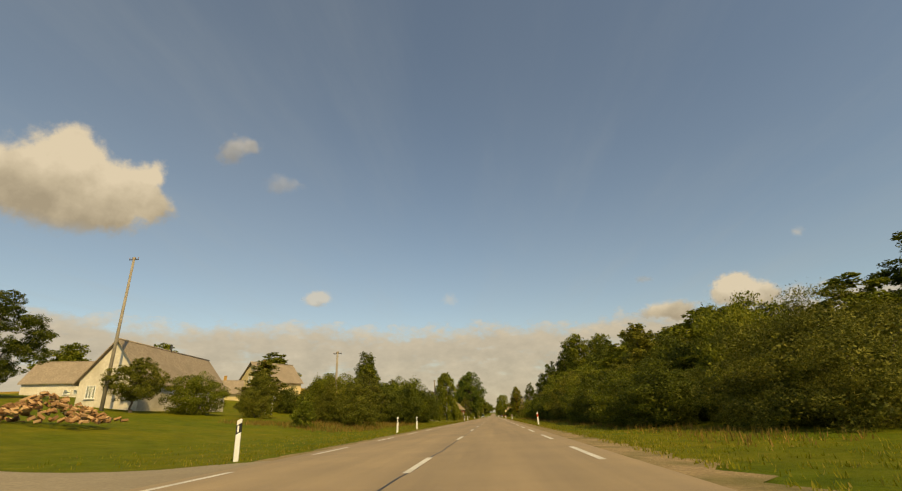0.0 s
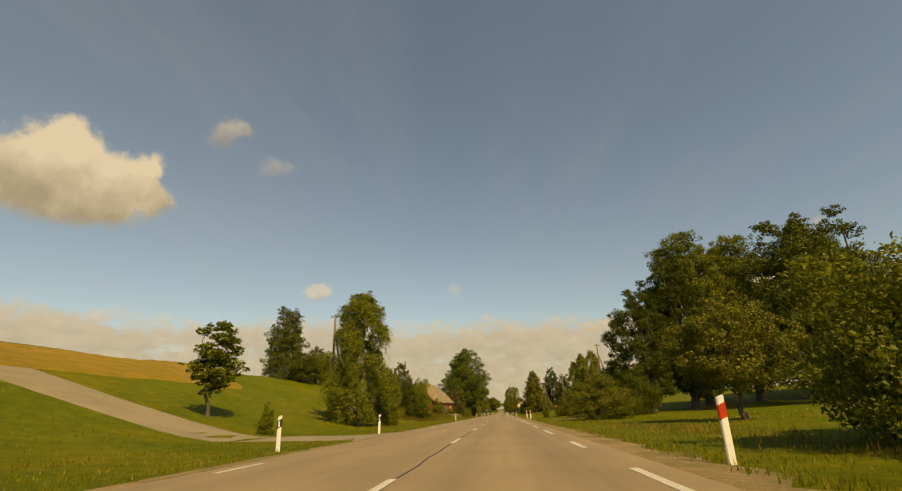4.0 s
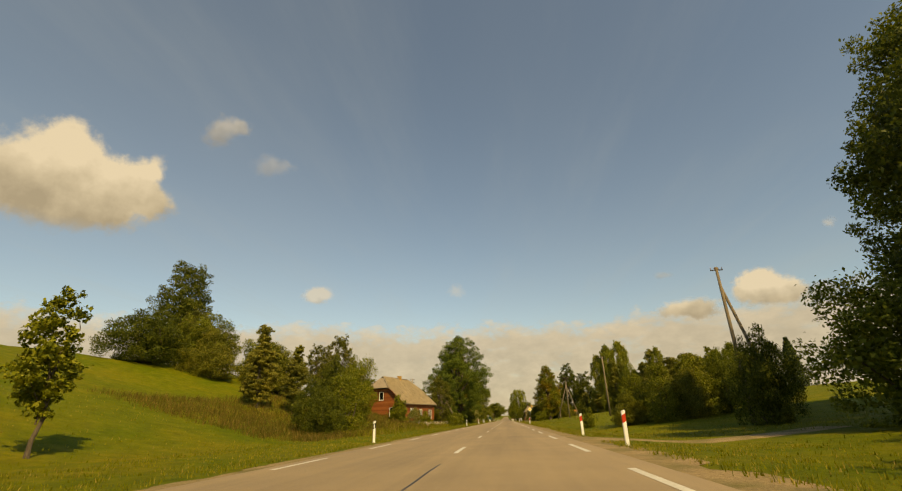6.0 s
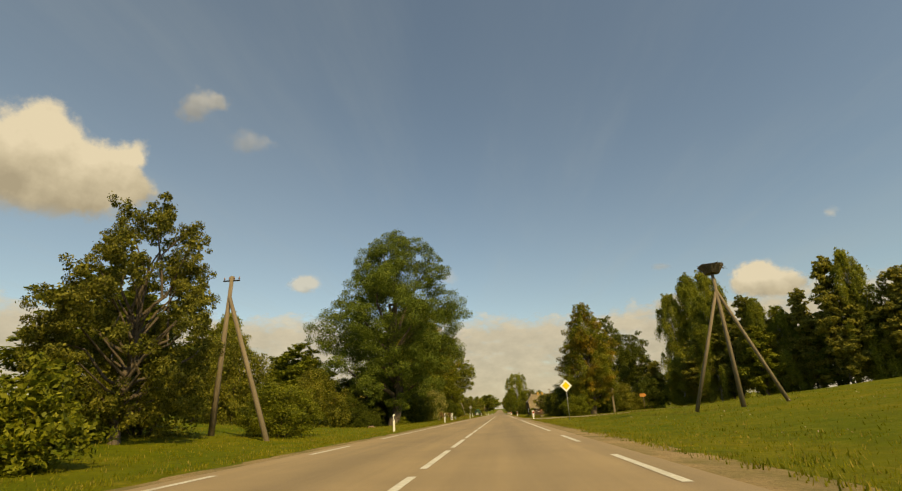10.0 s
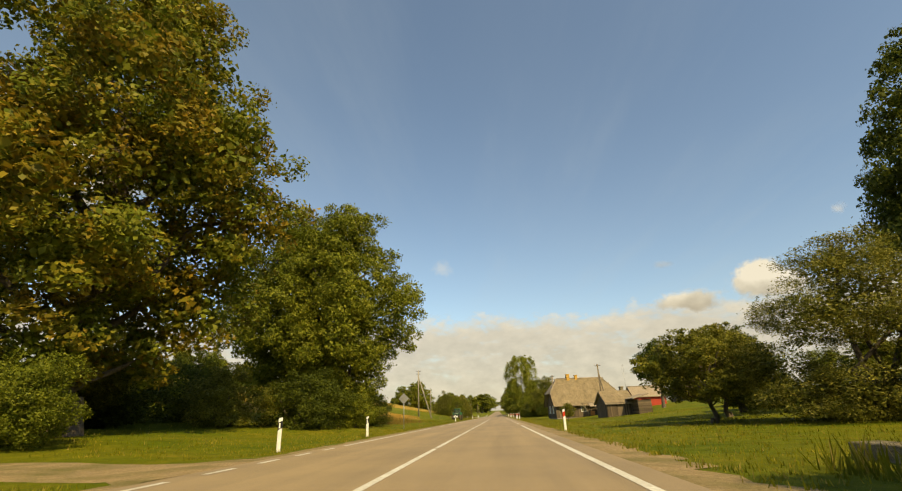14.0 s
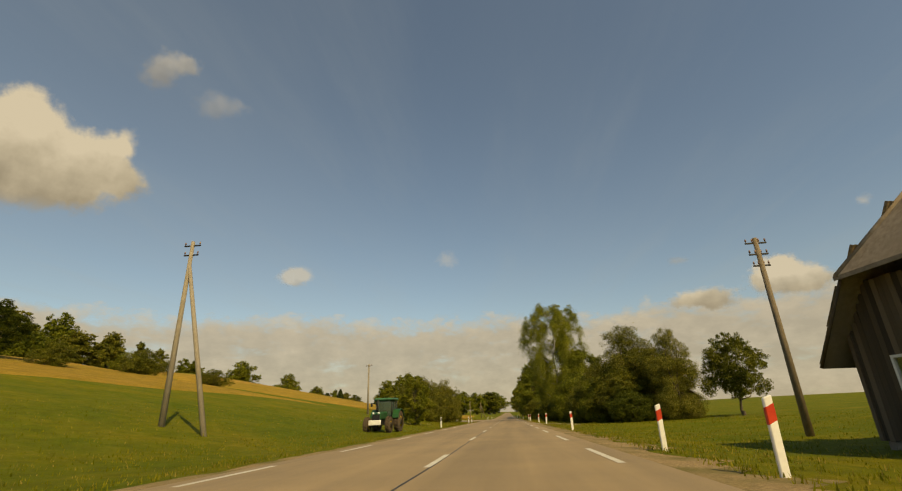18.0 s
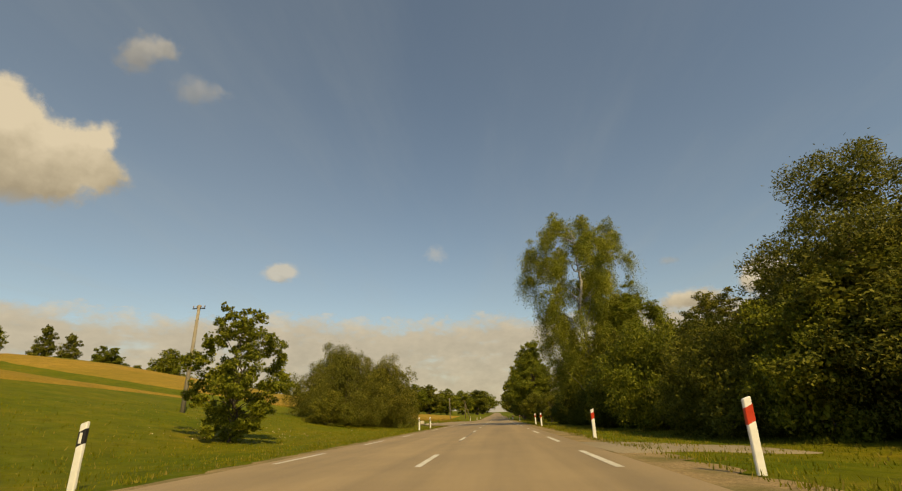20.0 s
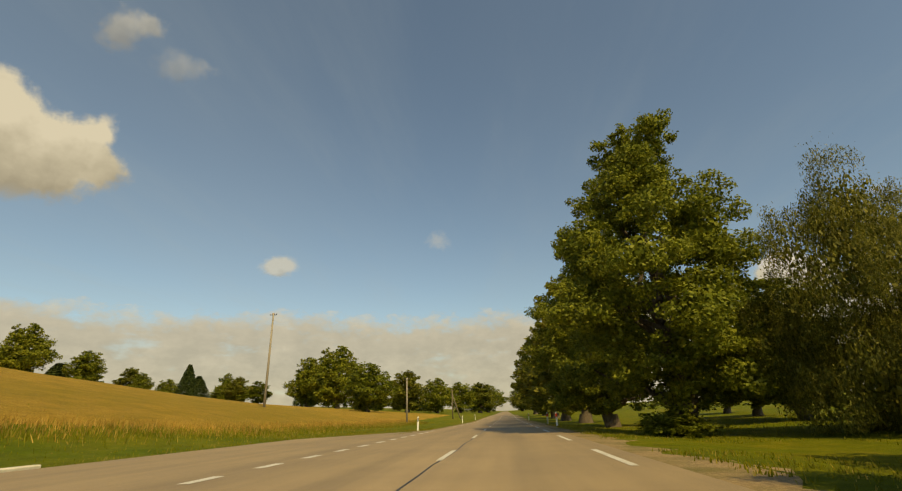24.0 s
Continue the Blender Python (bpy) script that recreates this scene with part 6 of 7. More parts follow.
# bus stop
stop = thing("bus_stop_sign", spot(-15.2, 522.9), "blank-backed twin plate bus stop sign on a post", "sign")
tube("post", STEEL, stop, (0, 0, -0.3), (0, 0, 3.7), 0.035)
for s in (-0.27, 0.27):
    box("plate", STEEL, stop, (s, 0.03, 3.1), (0.5, 0.02, 1.1), 0.006)
box("timetable", WHITE, stop, (0, -0.03, 2.2), (0.3, 0.02, 0.4), 0.004)
bench = thing("bus_stop_bench", spot(-12.4, 519.6, 0, 0), "low bus stop bench with pale concrete ends", "bench")
for s in (-1.0, 1.0):
    box("support", PLASTER if s > 0 else CONCRETE, bench, (s, 0, 0.2), (0.6 if s > 0 else 0.4, 0.5, 0.46), 0.03)
for k in range(3):
    box("slat", BLACK, bench, (0, -0.16 + k * 0.16, 0.47), (1.7, 0.12, 0.05), 0.008)
for k in range(7):
    kb = thing("kerb_stone", pose(-9.75, 514.5 + k * 2.1, ground_z(-9.75, 514.5 + k * 2.1) - 0.02, 0, 0, 2), "worn white-painted concrete kerb stone", "kerb", "bus stop kerb stones")
    box("stone", CONCRETE if k % 2 else PLASTER, kb, (0, 0, 0.05), (0.22, 1.5 if k % 2 else 1.9, 0.24), 0.03)

# ---- stork nest on a tripod pole ----
nest = thing("stork_nest_pole", spot(16.3, 258.5), "wooden tripod pole carrying a stick nest", "nest pole")
tube("pole", WOOD_POLE, nest, (0, 0, -0.3), (0, 0, 8.6), 0.15, 0.10)
for bx, by in ((-2.6, 0.6), (2.2, -1.2)):
    tube("brace", WOOD_POLE, nest, (bx, by, -0.2), (0, 0, 7.4), 0.12, 0.09)
bm = bmesh.new()
bmesh.ops.create_cone(bm, cap_ends=True, segments=18, radius1=0.45, radius2=0.8, depth=0.55)
for v in bm.verts:
    v.co += Vector((noise.noise(v.co * 3), noise.noise(v.co * 3 + Vector((5, 0, 0))), noise.noise(v.co * 4))) * 0.12
bmesh.ops.translate(bm, vec=(0, 0, 8.85), verts=bm.verts)
r2 = random.Random(3)
for k in range(46):
    a = r2.uniform(0, 6.28)
    add_tube(bm, (math.cos(a) * 0.3, math.sin(a) * 0.3, 8.7 + r2.uniform(0, 0.4)), (math.cos(a + 0.8) * r2.uniform(0.7, 1.05), math.sin(a + 0.8) * r2.uniform(0.7, 1.05), 8.75 + r2.uniform(0, 0.45)), 0.02, 0.012, 4)
part("nest", bm, NEST, nest)

# ---- tractor ----


def wheel(parent, x, y, r, w, lugs):
    bm = bmesh.new()
    prof = [(r * 0.56, -w / 2), (r * 0.86, -w / 2), (r * 0.97, -w * 0.36), (r * 0.97, w * 0.36), (r * 0.86, w / 2), (r * 0.56, w / 2)]
    n = 32
    rings = []
    for k in range(n):
        a = k * 2 * math.pi / n
        rings.append([bm.verts.new((off, math.cos(a) * rad, math.sin(a) * rad)) for rad, off in prof])
    for k in range(n):
        p, q = rings[k], rings[(k + 1) % n]
        for i in range(5):
            bm.faces.new((p[i], p[i + 1], q[i + 1], q[i]))
    wh = part("wheel", bm, TYRE, parent, "muddy ribbed tractor tyre")
    wh.location = (x, y, r)
    lug = bpy.data.meshes.new("lug")
    lb = bmesh.new()
    add_box(lb, 0, 0, 0, w * 0.52, r * 0.075, r * 0.09, 0.012)
    lb.to_mesh(lug)
    lb.free()
    lug.materials.append(TYRE)
    for k in range(lugs):
        for s in (-1, 1):
            o = new("lug", lug)
            o.parent = wh
            o.matrix_local = Matrix.Rotation(k * 2 * math.pi / lugs + (0.09 if s > 0 else 0), 4, "X") @ Matrix.Translation((s * w * 0.23, 0, r * 0.985)) @ Matrix.Rotation(radians(s * 30), 4, "Z")
    bm = bmesh.new()
    for s, rad, d in ((0, r * 0.57, w * 0.8),):
        add_tube(bm, (-d / 2, 0, 0), (d / 2, 0, 0), rad, rad, 24)
    rim = part("rim", bm, RIM, wh, "yellow wheel rim", True)
    tube("hub", TYRE, wh, (-w * 0.46, 0, 0), (w * 0.46, 0, 0), r * 0.36, None, 24, "rusty brown wheel hub")
    bm = bmesh.new()
    for k in range(8):
        a = k * math.pi / 4
        add_tube(bm, (-w * 0.5, math.cos(a) * r * 0.13, math.sin(a) * r * 0.13), (w * 0.5, math.cos(a) * r * 0.13, math.sin(a) * r * 0.13), 0.02, 0.02, 6)
    part("bolts", bm, DARK_STEEL, wh)


tr = thing("tractor", pose(-8.3, 435.2, ground_z(-8.3, 435.2) - 0.02, 0, 0, 176), "green farm tractor with yellow rims parked on the verge", "tractor")
# local: forward is +y, the cab stands over the rear axle
for sx in (-0.92, 0.92):
    wheel(tr, sx, 0.0, 0.82, 0.46, 20)
    wheel(tr, sx * 0.95, 2.35, 0.58, 0.36, 18)
    bm = bmesh.new()
    arch = [[bm.verts.new((sx + dx, -math.cos(radians(20 + k * 16)) * 0.95, 0.82 + math.sin(radians(20 + k * 16)) * 0.95)) for dx in (-0.27, 0.27)] for k in range(10)]
    for p, q in zip(arch, arch[1:]):
        bm.faces.new((p[0], p[1], q[1], q[0]))
    ob = part("fender", bm, TRACTOR_GREEN, tr)
    sm = ob.modifiers.new("thick", "SOLIDIFY")
    sm.thickness = 0.05
box("chassis", DARK_STEEL, tr, (0, 1.1, 0.78), (0.5, 3.0, 0.45), 0.04)
bm = bmesh.new()
add_box(bm, 0, 1.95, 1.25, 0.72, 1.75, 0.62, 0.09)
for v in bm.verts:
    if v.co.y > 2.4 and v.co.z > 1.2:
        v.co.z -= 0.12
part("bonnet", bm, TRACTOR_GREEN, tr)
box("grille", BLACK, tr, (0, 2.84, 1.12), (0.6, 0.04, 0.4), 0.01)
for s in (-0.22, 0.22):
    tube("headlight", WHITE, tr, (s, 2.83, 1.42), (s, 2.88, 1.42), 0.08)
tube("exhaust", DARK_STEEL, tr, (0.42, 1.2, 1.4), (0.42, 1.2, 2.5), 0.05)
box("cab_floor", DARK_STEEL, tr, (0, 0.25, 0.98), (1.35, 1.35, 0.2), 0.03)
for sx in (-0.66, 0.66):
    for y0, y1 in ((-0.42, -0.36), (0.25, 0.25), (0.95, 0.88)):
        tube("cab_pillar", DARK_STEEL, tr, (sx, y0, 1.05), (sx * 0.97, y1, 2.42), 0.045, None, 6)
    box("side_window", CAB_GLASS, tr, (sx * 0.985, 0.28, 1.78), (0.012, 1.2, 1.15))
box("rear_window", CAB_GLASS, tr, (0, -0.4, 1.8), (1.2, 0.012, 1.1))
box("windscreen", CAB_GLASS, tr, (0, 0.92, 1.8), (1.2, 0.012, 1.15))
box("cab_lower_panel", DARK_STEEL, tr, (0, -0.42, 1.15), (1.25, 0.05, 0.4), 0.01)
bm = bmesh.new()
add_box(bm, 0, 0.26, 2.5, 1.55, 1.65, 0.2, 0.07)
part("cab_roof", bm, CAB_ROOF, tr, "pale green cab roof")
box("seat", BLACK, tr, (0, 0.05, 1.35), (0.5, 0.5, 0.14), 0.04)
box("seat_back", BLACK, tr, (0, -0.2, 1.65), (0.5, 0.12, 0.5), 0.04)
tube("steering_column", DARK_STEEL, tr, (0, 0.75, 1.1), (0, 0.55, 1.62), 0.03)
for k in range(2):
    box("step", DARK_STEEL, tr, (0.8, 0.95, 0.45 + 0.28 * k), (0.28, 0.3, 0.03), 0.005)
tube("mirror_arm", DARK_STEEL, tr, (0.66, 0.95, 2.25), (1.0, 1.05, 2.2), 0.015)
box("mirror", DARK_STEEL, tr, (1.02, 1.05, 2.1), (0.16, 0.05, 0.28), 0.01)
bm = bmesh.new()
add_box(bm, 0, 3.1, 0.75, 0.95, 0.16, 0.36, 0.02)
part("front_weight", bm, WHITE, tr, "pale front weight")

# ---- woodpile, stone ----
pile = thing("firewood_heap", spot(-20.5, 22.0), "heap of split reddish firewood on grass", "woodpile")
r2 = random.Random(8)
for k in range(300):
    u = r2.uniform(-3.4, 3.4)
    v = r2.uniform(-1.4, 1.4)
    top = max(1.55 * (1 - abs(u) / 3.9) * (1 - (v / 1.7) ** 2), 0.05)
    ob = piece("log", LOG_END, pile, (u, v, r2.uniform(max(top - 0.35, 0), top)), (r2.uniform(0.24, 0.36), r2.uniform(0.08, 0.14), r2.uniform(0.08, 0.14)))
    ob.rotation_euler = (r2.uniform(0, 6), r2.uniform(-0.6, 0.6), r2.uniform(0, 6))
bm = bmesh.new()
limb(bm, np.random.default_rng(2), (-4.6, -1.6, 0.25), (-1.2, -2.2, 0.2), 0.26, 0.2, 0.04, 4, 12)
part("trunk_log", bm, BARK, pile, "grey felled trunk before the heap")
st = thing("boulder", spot(-11.2, 273.6, 0.12), "single reddish field boulder on the verge", "stone")
bm = bmesh.new()
bmesh.ops.create_icosphere(bm, subdivisions=3, radius=0.34)
for v in bm.verts:
    v.co = Vector((v.co.x * 1.2, v.co.y, v.co.z * 0.75)) * (1 + 0.2 * noise.noise(v.co * 2.2))
bmesh.ops.translate(bm, vec=(0, 0, 0.2), verts=bm.verts)
part("stone", bm, STONE, st, "", True)

# ---- fields, drives and the lay-by ----


def patch(name, y0, y1, near, far, mat, lift, label, category, step=4.0, cols=14, ragged=0.5, seed=0):
    """A sheet over the ground on one side of the road, between two offsets that may follow y."""
    rnd = random.Random(seed)
    verts, faces = [], []
    ys = np.arange(y0, y1 + 0.01, step)
    n = cols
    for k, y in enumerate(ys):
        a, b = near(y) + rnd.uniform(-ragged, ragged), far(y)
        row = [a + (b - a) * (i / (cols - 1)) ** 1.6 for i in range(cols)]
        for i, x in enumerate(row):
            rim = k in (0, len(ys) - 1) or i in (0, cols - 1)
            verts.append((x, y, (road_z(y) + lift + 0.012 * min(max(abs(x) - 3.9, 0), 5)) if lift < 0 else ground_z(x, y) + (-0.25 if rim else lift + 0.12 * lift * rnd.uniform(-1, 1))))
        if k:
            o = (k - 1) * n
            faces += [(o + i, o + i + 1, o + n + i + 1, o + n + i) for i in range(n - 1)]
    ob = mesh_from(name, verts, faces, mat, smooth=True)
    return tagged(ob, label, category, kind="structure")


def lerp(*pts):
    xs, ys = [p[0] for p in pts], [p[1] for p in pts]
    return lambda v: float(np.interp(v, xs, ys))


GOLD = "ripe golden grain field behind a grass verge"
patch("grain_field_1", 96, 192, lerp((96, -29), (152, -30), (164, -46), (192, -52)), lerp((96, -120), (192, -120)), WHEAT, 0.22, GOLD, "field", 3, 18, 0.4, 1)
patch("grain_field_2", 369, 404, lerp((369, -25), (375, -18), (383, -13), (396, -10.5), (404, -16)), lerp((369, -40), (374, -80), (404, -80)), WHEAT, 0.22, GOLD, "field", 1.5, 24, 0.35, 2)
patch("grain_field_3", 420, 504, lerp((420, -44), (470, -34), (504, -38)), lerp((420, -150), (504, -170)), WHEAT, 0.22, GOLD, "field", 4, 18, 0.5, 3)
patch("grain_field_4", 509, 690, lerp((509, -34), (516, -25), (526, -19.5), (545, -15.5), (580, -14), (690, -17)), lerp((509, -170), (600, -260), (690, -260)), WHEAT, 0.22, GOLD, "field", 4, 20, 0.5, 4)


def drive(name, pts, width, mat, label, lift=0.02):
    """A track over the ground through the given places."""
    dense = []
    for (x0, y0), (x1, y1) in zip(pts, pts[1:]):
        n = max(int(math.hypot(x1 - x0, y1 - y0) / 1.0), 1)
        dense += [(x0 + (x1 - x0) * k / n, y0 + (y1 - y0) * k / n) for k in range(n)]
    dense.append(pts[-1])
    rnd = random.Random(len(pts))
    verts, faces = [], []
    for k, (x, y) in enumerate(dense):
        p, q = dense[max(k - 1, 0)], dense[min(k + 1, len(dense) - 1)]
        d = Vector((q[0] - p[0], q[1] - p[1])).normalized()
        flare = 1 + 0.8 * math.exp(-k / 1.6)
        for s in (-0.72, -0.5, -0.25, 0, 0.25, 0.5, 0.72):
            w = width * flare + rnd.uniform(-0.1, 0.1)
            px, py = x - d.y * s * w, y + d.x * s * w
            g = ground_z(px, py)
            rise = -0.012 + (lift + 0.012) * min(max((abs(px) - 4.0) / 0.8, 0), 1)
            verts.append((px, py, g - 0.12 if abs(s) > 0.6 else max(g, -0.02 - 0.16 * max(abs(px) - 4.3, 0)) + rise))
        if k:
            o = (k - 1) * 7
            faces += [(o + i, o + 7 + i, o + 8 + i, o + 1 + i) for i in range(6)]
    return tagged(mesh_from(name, verts, faces, mat, smooth=True), label, "track", kind="structure")


drive("driveway_1", [(-3.92, 117.5), (-12, 118), (-26, 120), (-50, 124)], 4.2, DIRT_ROAD, "sandy farm drive climbing the grass slope")
drive("driveway_2", [(4.02, 160.5), (9, 161), (16, 164)], 1.7, GRAVEL, "short gravel field entrance")
drive("side_road", [(4.1, 291.5), (10, 292.5), (18, 296), (28, 301.5), (45, 310), (80, 325)], 6.0, DIRT_ROAD, "pale side road climbing past the meadow")
drive("driveway_3", [(-3.92, 324.5), (-12, 325), (-30, 326)], 2.6, GRAVEL, "grey gravel entrance beyond the bridge")
drive("driveway_5", [(-3.92, 8.0), (-9, 8.0), (-30, 9)], 4.4, DIRT_ROAD, "sandy yard entrance")
drive("driveway_6", [(4.02, 450.3), (6.5, 450.4), (9.0, 450.8)], 2.6, DIRT_ROAD, "short sandy garden entrance in the shade of trees")
lay_by = lerp((495, -4.2), (505, -9.3), (541, -9.3), (553, -4.2))
patch("bus_lay_by", 495, 553, lerp((495, -3.7), (553, -3.7)), lay_by, ASPHALT, -0.004, "grey asphalt bus lay-by beside the road", "lay-by", 1.0, 5, 0.0)
platform = thing("bus_platform", pose(0, 0, 0), "worn concrete bus stop platform with weeds", "platform", kind="structure")
for k in range(6):
    for x in (-10.4, -11.3):
        y = 513.4 + 1.95 * k
        piece("slab", CONCRETE, platform, (x, y, ground_z(x, y) - 0.06), (0.88, 1.92, 0.26), 0.01 * ((k * 3) % 5 - 2))

# ---- grasses ----


def blades(name, spots, low, high, mat, label, seed, width=0.022, category="grass"):
    """Upright blades at the given places, as one object."""
    rng = np.random.default_rng(seed)
    n = len(spots)
    a = rng.uniform(0, 2 * np.pi, n)
    h = rng.uniform(low, high, n)
    side = np.stack([np.cos(a), np.sin(a), 0 * a], 1) * (width * rng.uniform(0.6, 1.5, n))[:, None]
    tip = np.stack([rng.normal(size=n) * 0.25 * h, rng.normal(size=n) * 0.25 * h, h], 1)
    q = np.stack([spots - side, spots + side, spots + tip * 0.62 + side * 0.8, spots + tip], 1)
    ob = quads_object(name, q, mat)
    return tagged(ob, label, category, kind="stuff")


def scatter(seed, count, x0, x1, y0, y1, clump=5, spread=0.16, edge=0.0):
    rng = np.random.default_rng(seed)
    n = count // clump
    xs = x0 + (x1 - x0) * rng.random(n) ** (1.0 + edge)
    ys = rng.uniform(y0, y1, n)
    out = []
    for x, y in zip(xs, ys):
        z = ground_z(x, y) - 0.01
        for _ in range(clump):
            out.append((x + rng.normal() * spread, y + rng.normal() * spread, z))
    return np.array(out)


def clear(p):
    """Keeps blades off the entrances and the lay-by."""
    x, y = p[:, 0], p[:, 1]
    bad = np.zeros(len(p), bool)
    for s, a, b, lim in ((-1, 114.6, 120.6, 60), (1, 158.4, 163, 16), (1, 288, 296.5, 13), (-1, 322, 327.4, 30), (-1, 5, 11, 30), (1, 529, 534.5, 12), (-1, 497, 545, 9.8), (-1, 513.8, 524.2, 11.7)):
        bad |= (np.sign(x) == s) & (y > a) & (y < b) & (np.abs(x) < lim)
    return p[~bad]


blades("verge_grass", clear(scatter(1, 110000, -4.7, -10.5, -2, 560, 7, 0.10, 0.5)), 0.035, 0.11, BLADE, "short green verge grass with dry tips", 2, 0.011)
blades("verge_grass", clear(scatter(3, 110000, 4.8, 10.5, -2, 560, 7, 0.10, 0.5)), 0.035, 0.11, BLADE, "short green verge grass with dry tips", 4, 0.011)
blades("meadow_grass", clear(scatter(5, 70000, -9, -24, 100, 560, 4, 0.6)), 0.04, 0.13, BLADE, "longer green meadow grass", 6, 0.016)
blades("meadow_grass", clear(scatter(7, 70000, 9, 26, 118, 560, 4, 0.6)), 0.04, 0.13, BLADE, "longer green meadow grass", 8, 0.016)
blades("dry_grass", scatter(9, 9000, -9, -19, 34, 72, 9, 0.35), 0.12, 0.42, DRY, "dry reddish grass among the bushes", 10, 0.014)
blades("dry_grass", scatter(11, 44000, -9.8, -25, 168, 214, 9, 0.4), 0.14, 0.5, RANK, "dry grass and weeds on the road bank", 12, 0.014)
blades("dry_grass", scatter(13, 5000, 7.4, 10.5, 12, 125, 7, 0.35), 0.08, 0.32, DRY, "dry weeds along the thicket", 14, 0.012)
blades("tall_weeds", scatter(15, 3500, -9.5, -16.5, 368, 386, 9, 0.3), 0.2, 0.75, DRY, "tall weeds at the corner of the grain field", 16, 0.014)
blades("tall_weeds", scatter(17, 3600, -13, -23, 506, 522, 6, 0.5), 0.15, 0.5, DRY, "tall dry weeds round a pole", 18, 0.014)
blades("green_weeds", scatter(19, 5000, -9.0, -12.0, 176, 236, 8, 0.3), 0.2, 0.55, BLADE, "rank green weeds on the bank", 20, 0.018)
blades("green_weeds", np.concatenate([scatter(51, 2600, -7.0, -8.0, 303, 322, 7, 0.18), scatter(52, 1800, 6.3, 7.5, 304, 322, 7, 0.18)]), 0.15, 0.55, BLADE, "rank weeds along the bridge parapets", 53, 0.018)
blades("grain_stalks", scatter(21, 14000, -12.5, -21, 381, 402, 7, 0.2) + np.array([0, 0, 0.05]), 0.35, 0.6, STRAW, "ripe standing grain at the field edge", 22, 0.012, "grain")


def edge_scatter(seed, count, near, y0, y1, shift, spread):
    """Places in drifts along a field's edge."""
    rng = np.random.default_rng(seed)
    ys = rng.uniform(y0, y1, count)
    return np.array([(x, y, ground_z(x, y) - 0.01) for y, x in ((y, near(y) + shift + rng.normal() * spread) for y in ys)])


EDGE_4 = lerp((509, -34), (516, -25), (526, -19.5), (545, -15.5), (580, -14), (690, -17))
EDGE_2 = lerp((369, -25), (375, -18), (383, -13), (396, -10.5), (404, -16))
blades("grain_stalks", clear(edge_scatter(41, 14000, EDGE_4, 509, 600, -0.6, 1.3)), 0.2, 0.42, STRAW, "ripe grain thinning out into the verge", 42, 0.014, "grain")
blades("meadow_grass", clear(edge_scatter(43, 12000, EDGE_4, 509, 600, 1.4, 1.2)), 0.12, 0.34, BLADE, "longer green grass along the grain", 44, 0.016)
blades("meadow_grass", clear(edge_scatter(45, 9000, EDGE_2, 369, 404, 0.9, 0.7)), 0.12, 0.36, BLADE, "longer green grass along the grain", 46, 0.016)
for y0, y1, x in ((210, 235, -10.9), (217, 231, -11.9)):
    blades("garden_flowers", scatter(int(y0), 5200, x - 0.5, x + 0.6, y0, y1, 10, 0.2), 0.25, 0.75, BLADE, "leafy flower border before the red house", 24, 0.03, "flowers")
    p = scatter(int(y0) + 1, 800, x - 0.7, x + 0.8, y0, y1, 16, 0.2)
    rng = np.random.default_rng(5)
    p[:, 2] += rng.uniform(0.3, 0.8, len(p))
    fl = quads_object("flower_heads", leaves_at(rng, p, np.tile((0.5, -0.5, 0.5), (len(p), 1)), 0.10, 0.9), FLOWER)
    tagged(fl, "white and pink flower heads before the red house", "flowers", kind="stuff")
for seed, x0, x1, y0, y1, n in ((31, 9, 26, 205, 262, 240), (33, -9, -18, 440, 470, 160), (35, 6, 20, 340, 400, 120), (37, 12, 26, 122, 150, 120)):
    p = scatter(seed, n, x0, x1, y0, y1, 6, 0.5)
    rng = np.random.default_rng(seed)
    p[:, 2] += rng.uniform(0.1, 0.3, len(p))
    fl = quads_object("meadow_flowers", leaves_at(rng, p, np.tile((0, -0.5, 0.8), (len(p), 1)), 0.05, 0.9), FLOWER)
    tagged(fl, "small pale flowers scattered in the meadow", "flowers", kind="stuff")

# ---- clouds, far behind everything ----


def cloud_nodes(name):
    m = bpy.data.materials.new(name)
    m.use_nodes = True
    n, l = m.node_tree.nodes, m.node_tree.links
    n.clear()
    uv = n.new("ShaderNodeUVMap")
    uv.uv_map = "bearing"
    return m, n, l, uv.outputs[0]


def num(n, l, op, a, b=None):
    k = n.new("ShaderNodeMath")
    k.operation = op
    for s, x in zip(k.inputs, (a, b)):
        if isinstance(x, (int, float)):
            s.default_value = x
        elif x is not None:
            l.new(x, s)
    return k.outputs[0]


def step(n, l, x, lo, hi, a=0.0, b=1.0):
    k = n.new("ShaderNodeMapRange")
    k.interpolation_type = "SMOOTHSTEP"
    l.new(x, k.inputs["Value"])
    for key, v in (("From Min", lo), ("From Max", hi), ("To Min", a), ("To Max", b)):
        k.inputs[key].default_value = v
    return k.outputs[0]


def vec(n, l, op, a, b, c=None):
    k = n.new("ShaderNodeVectorMath")
    k.operation = op
    for s, x in zip(k.inputs, (a, b, c)):
        if isinstance(x, tuple):
            s.default_value = x
        elif x is not None:
            l.new(x, s)
    return k.outputs["Value" if op == "LENGTH" else "Vector"]


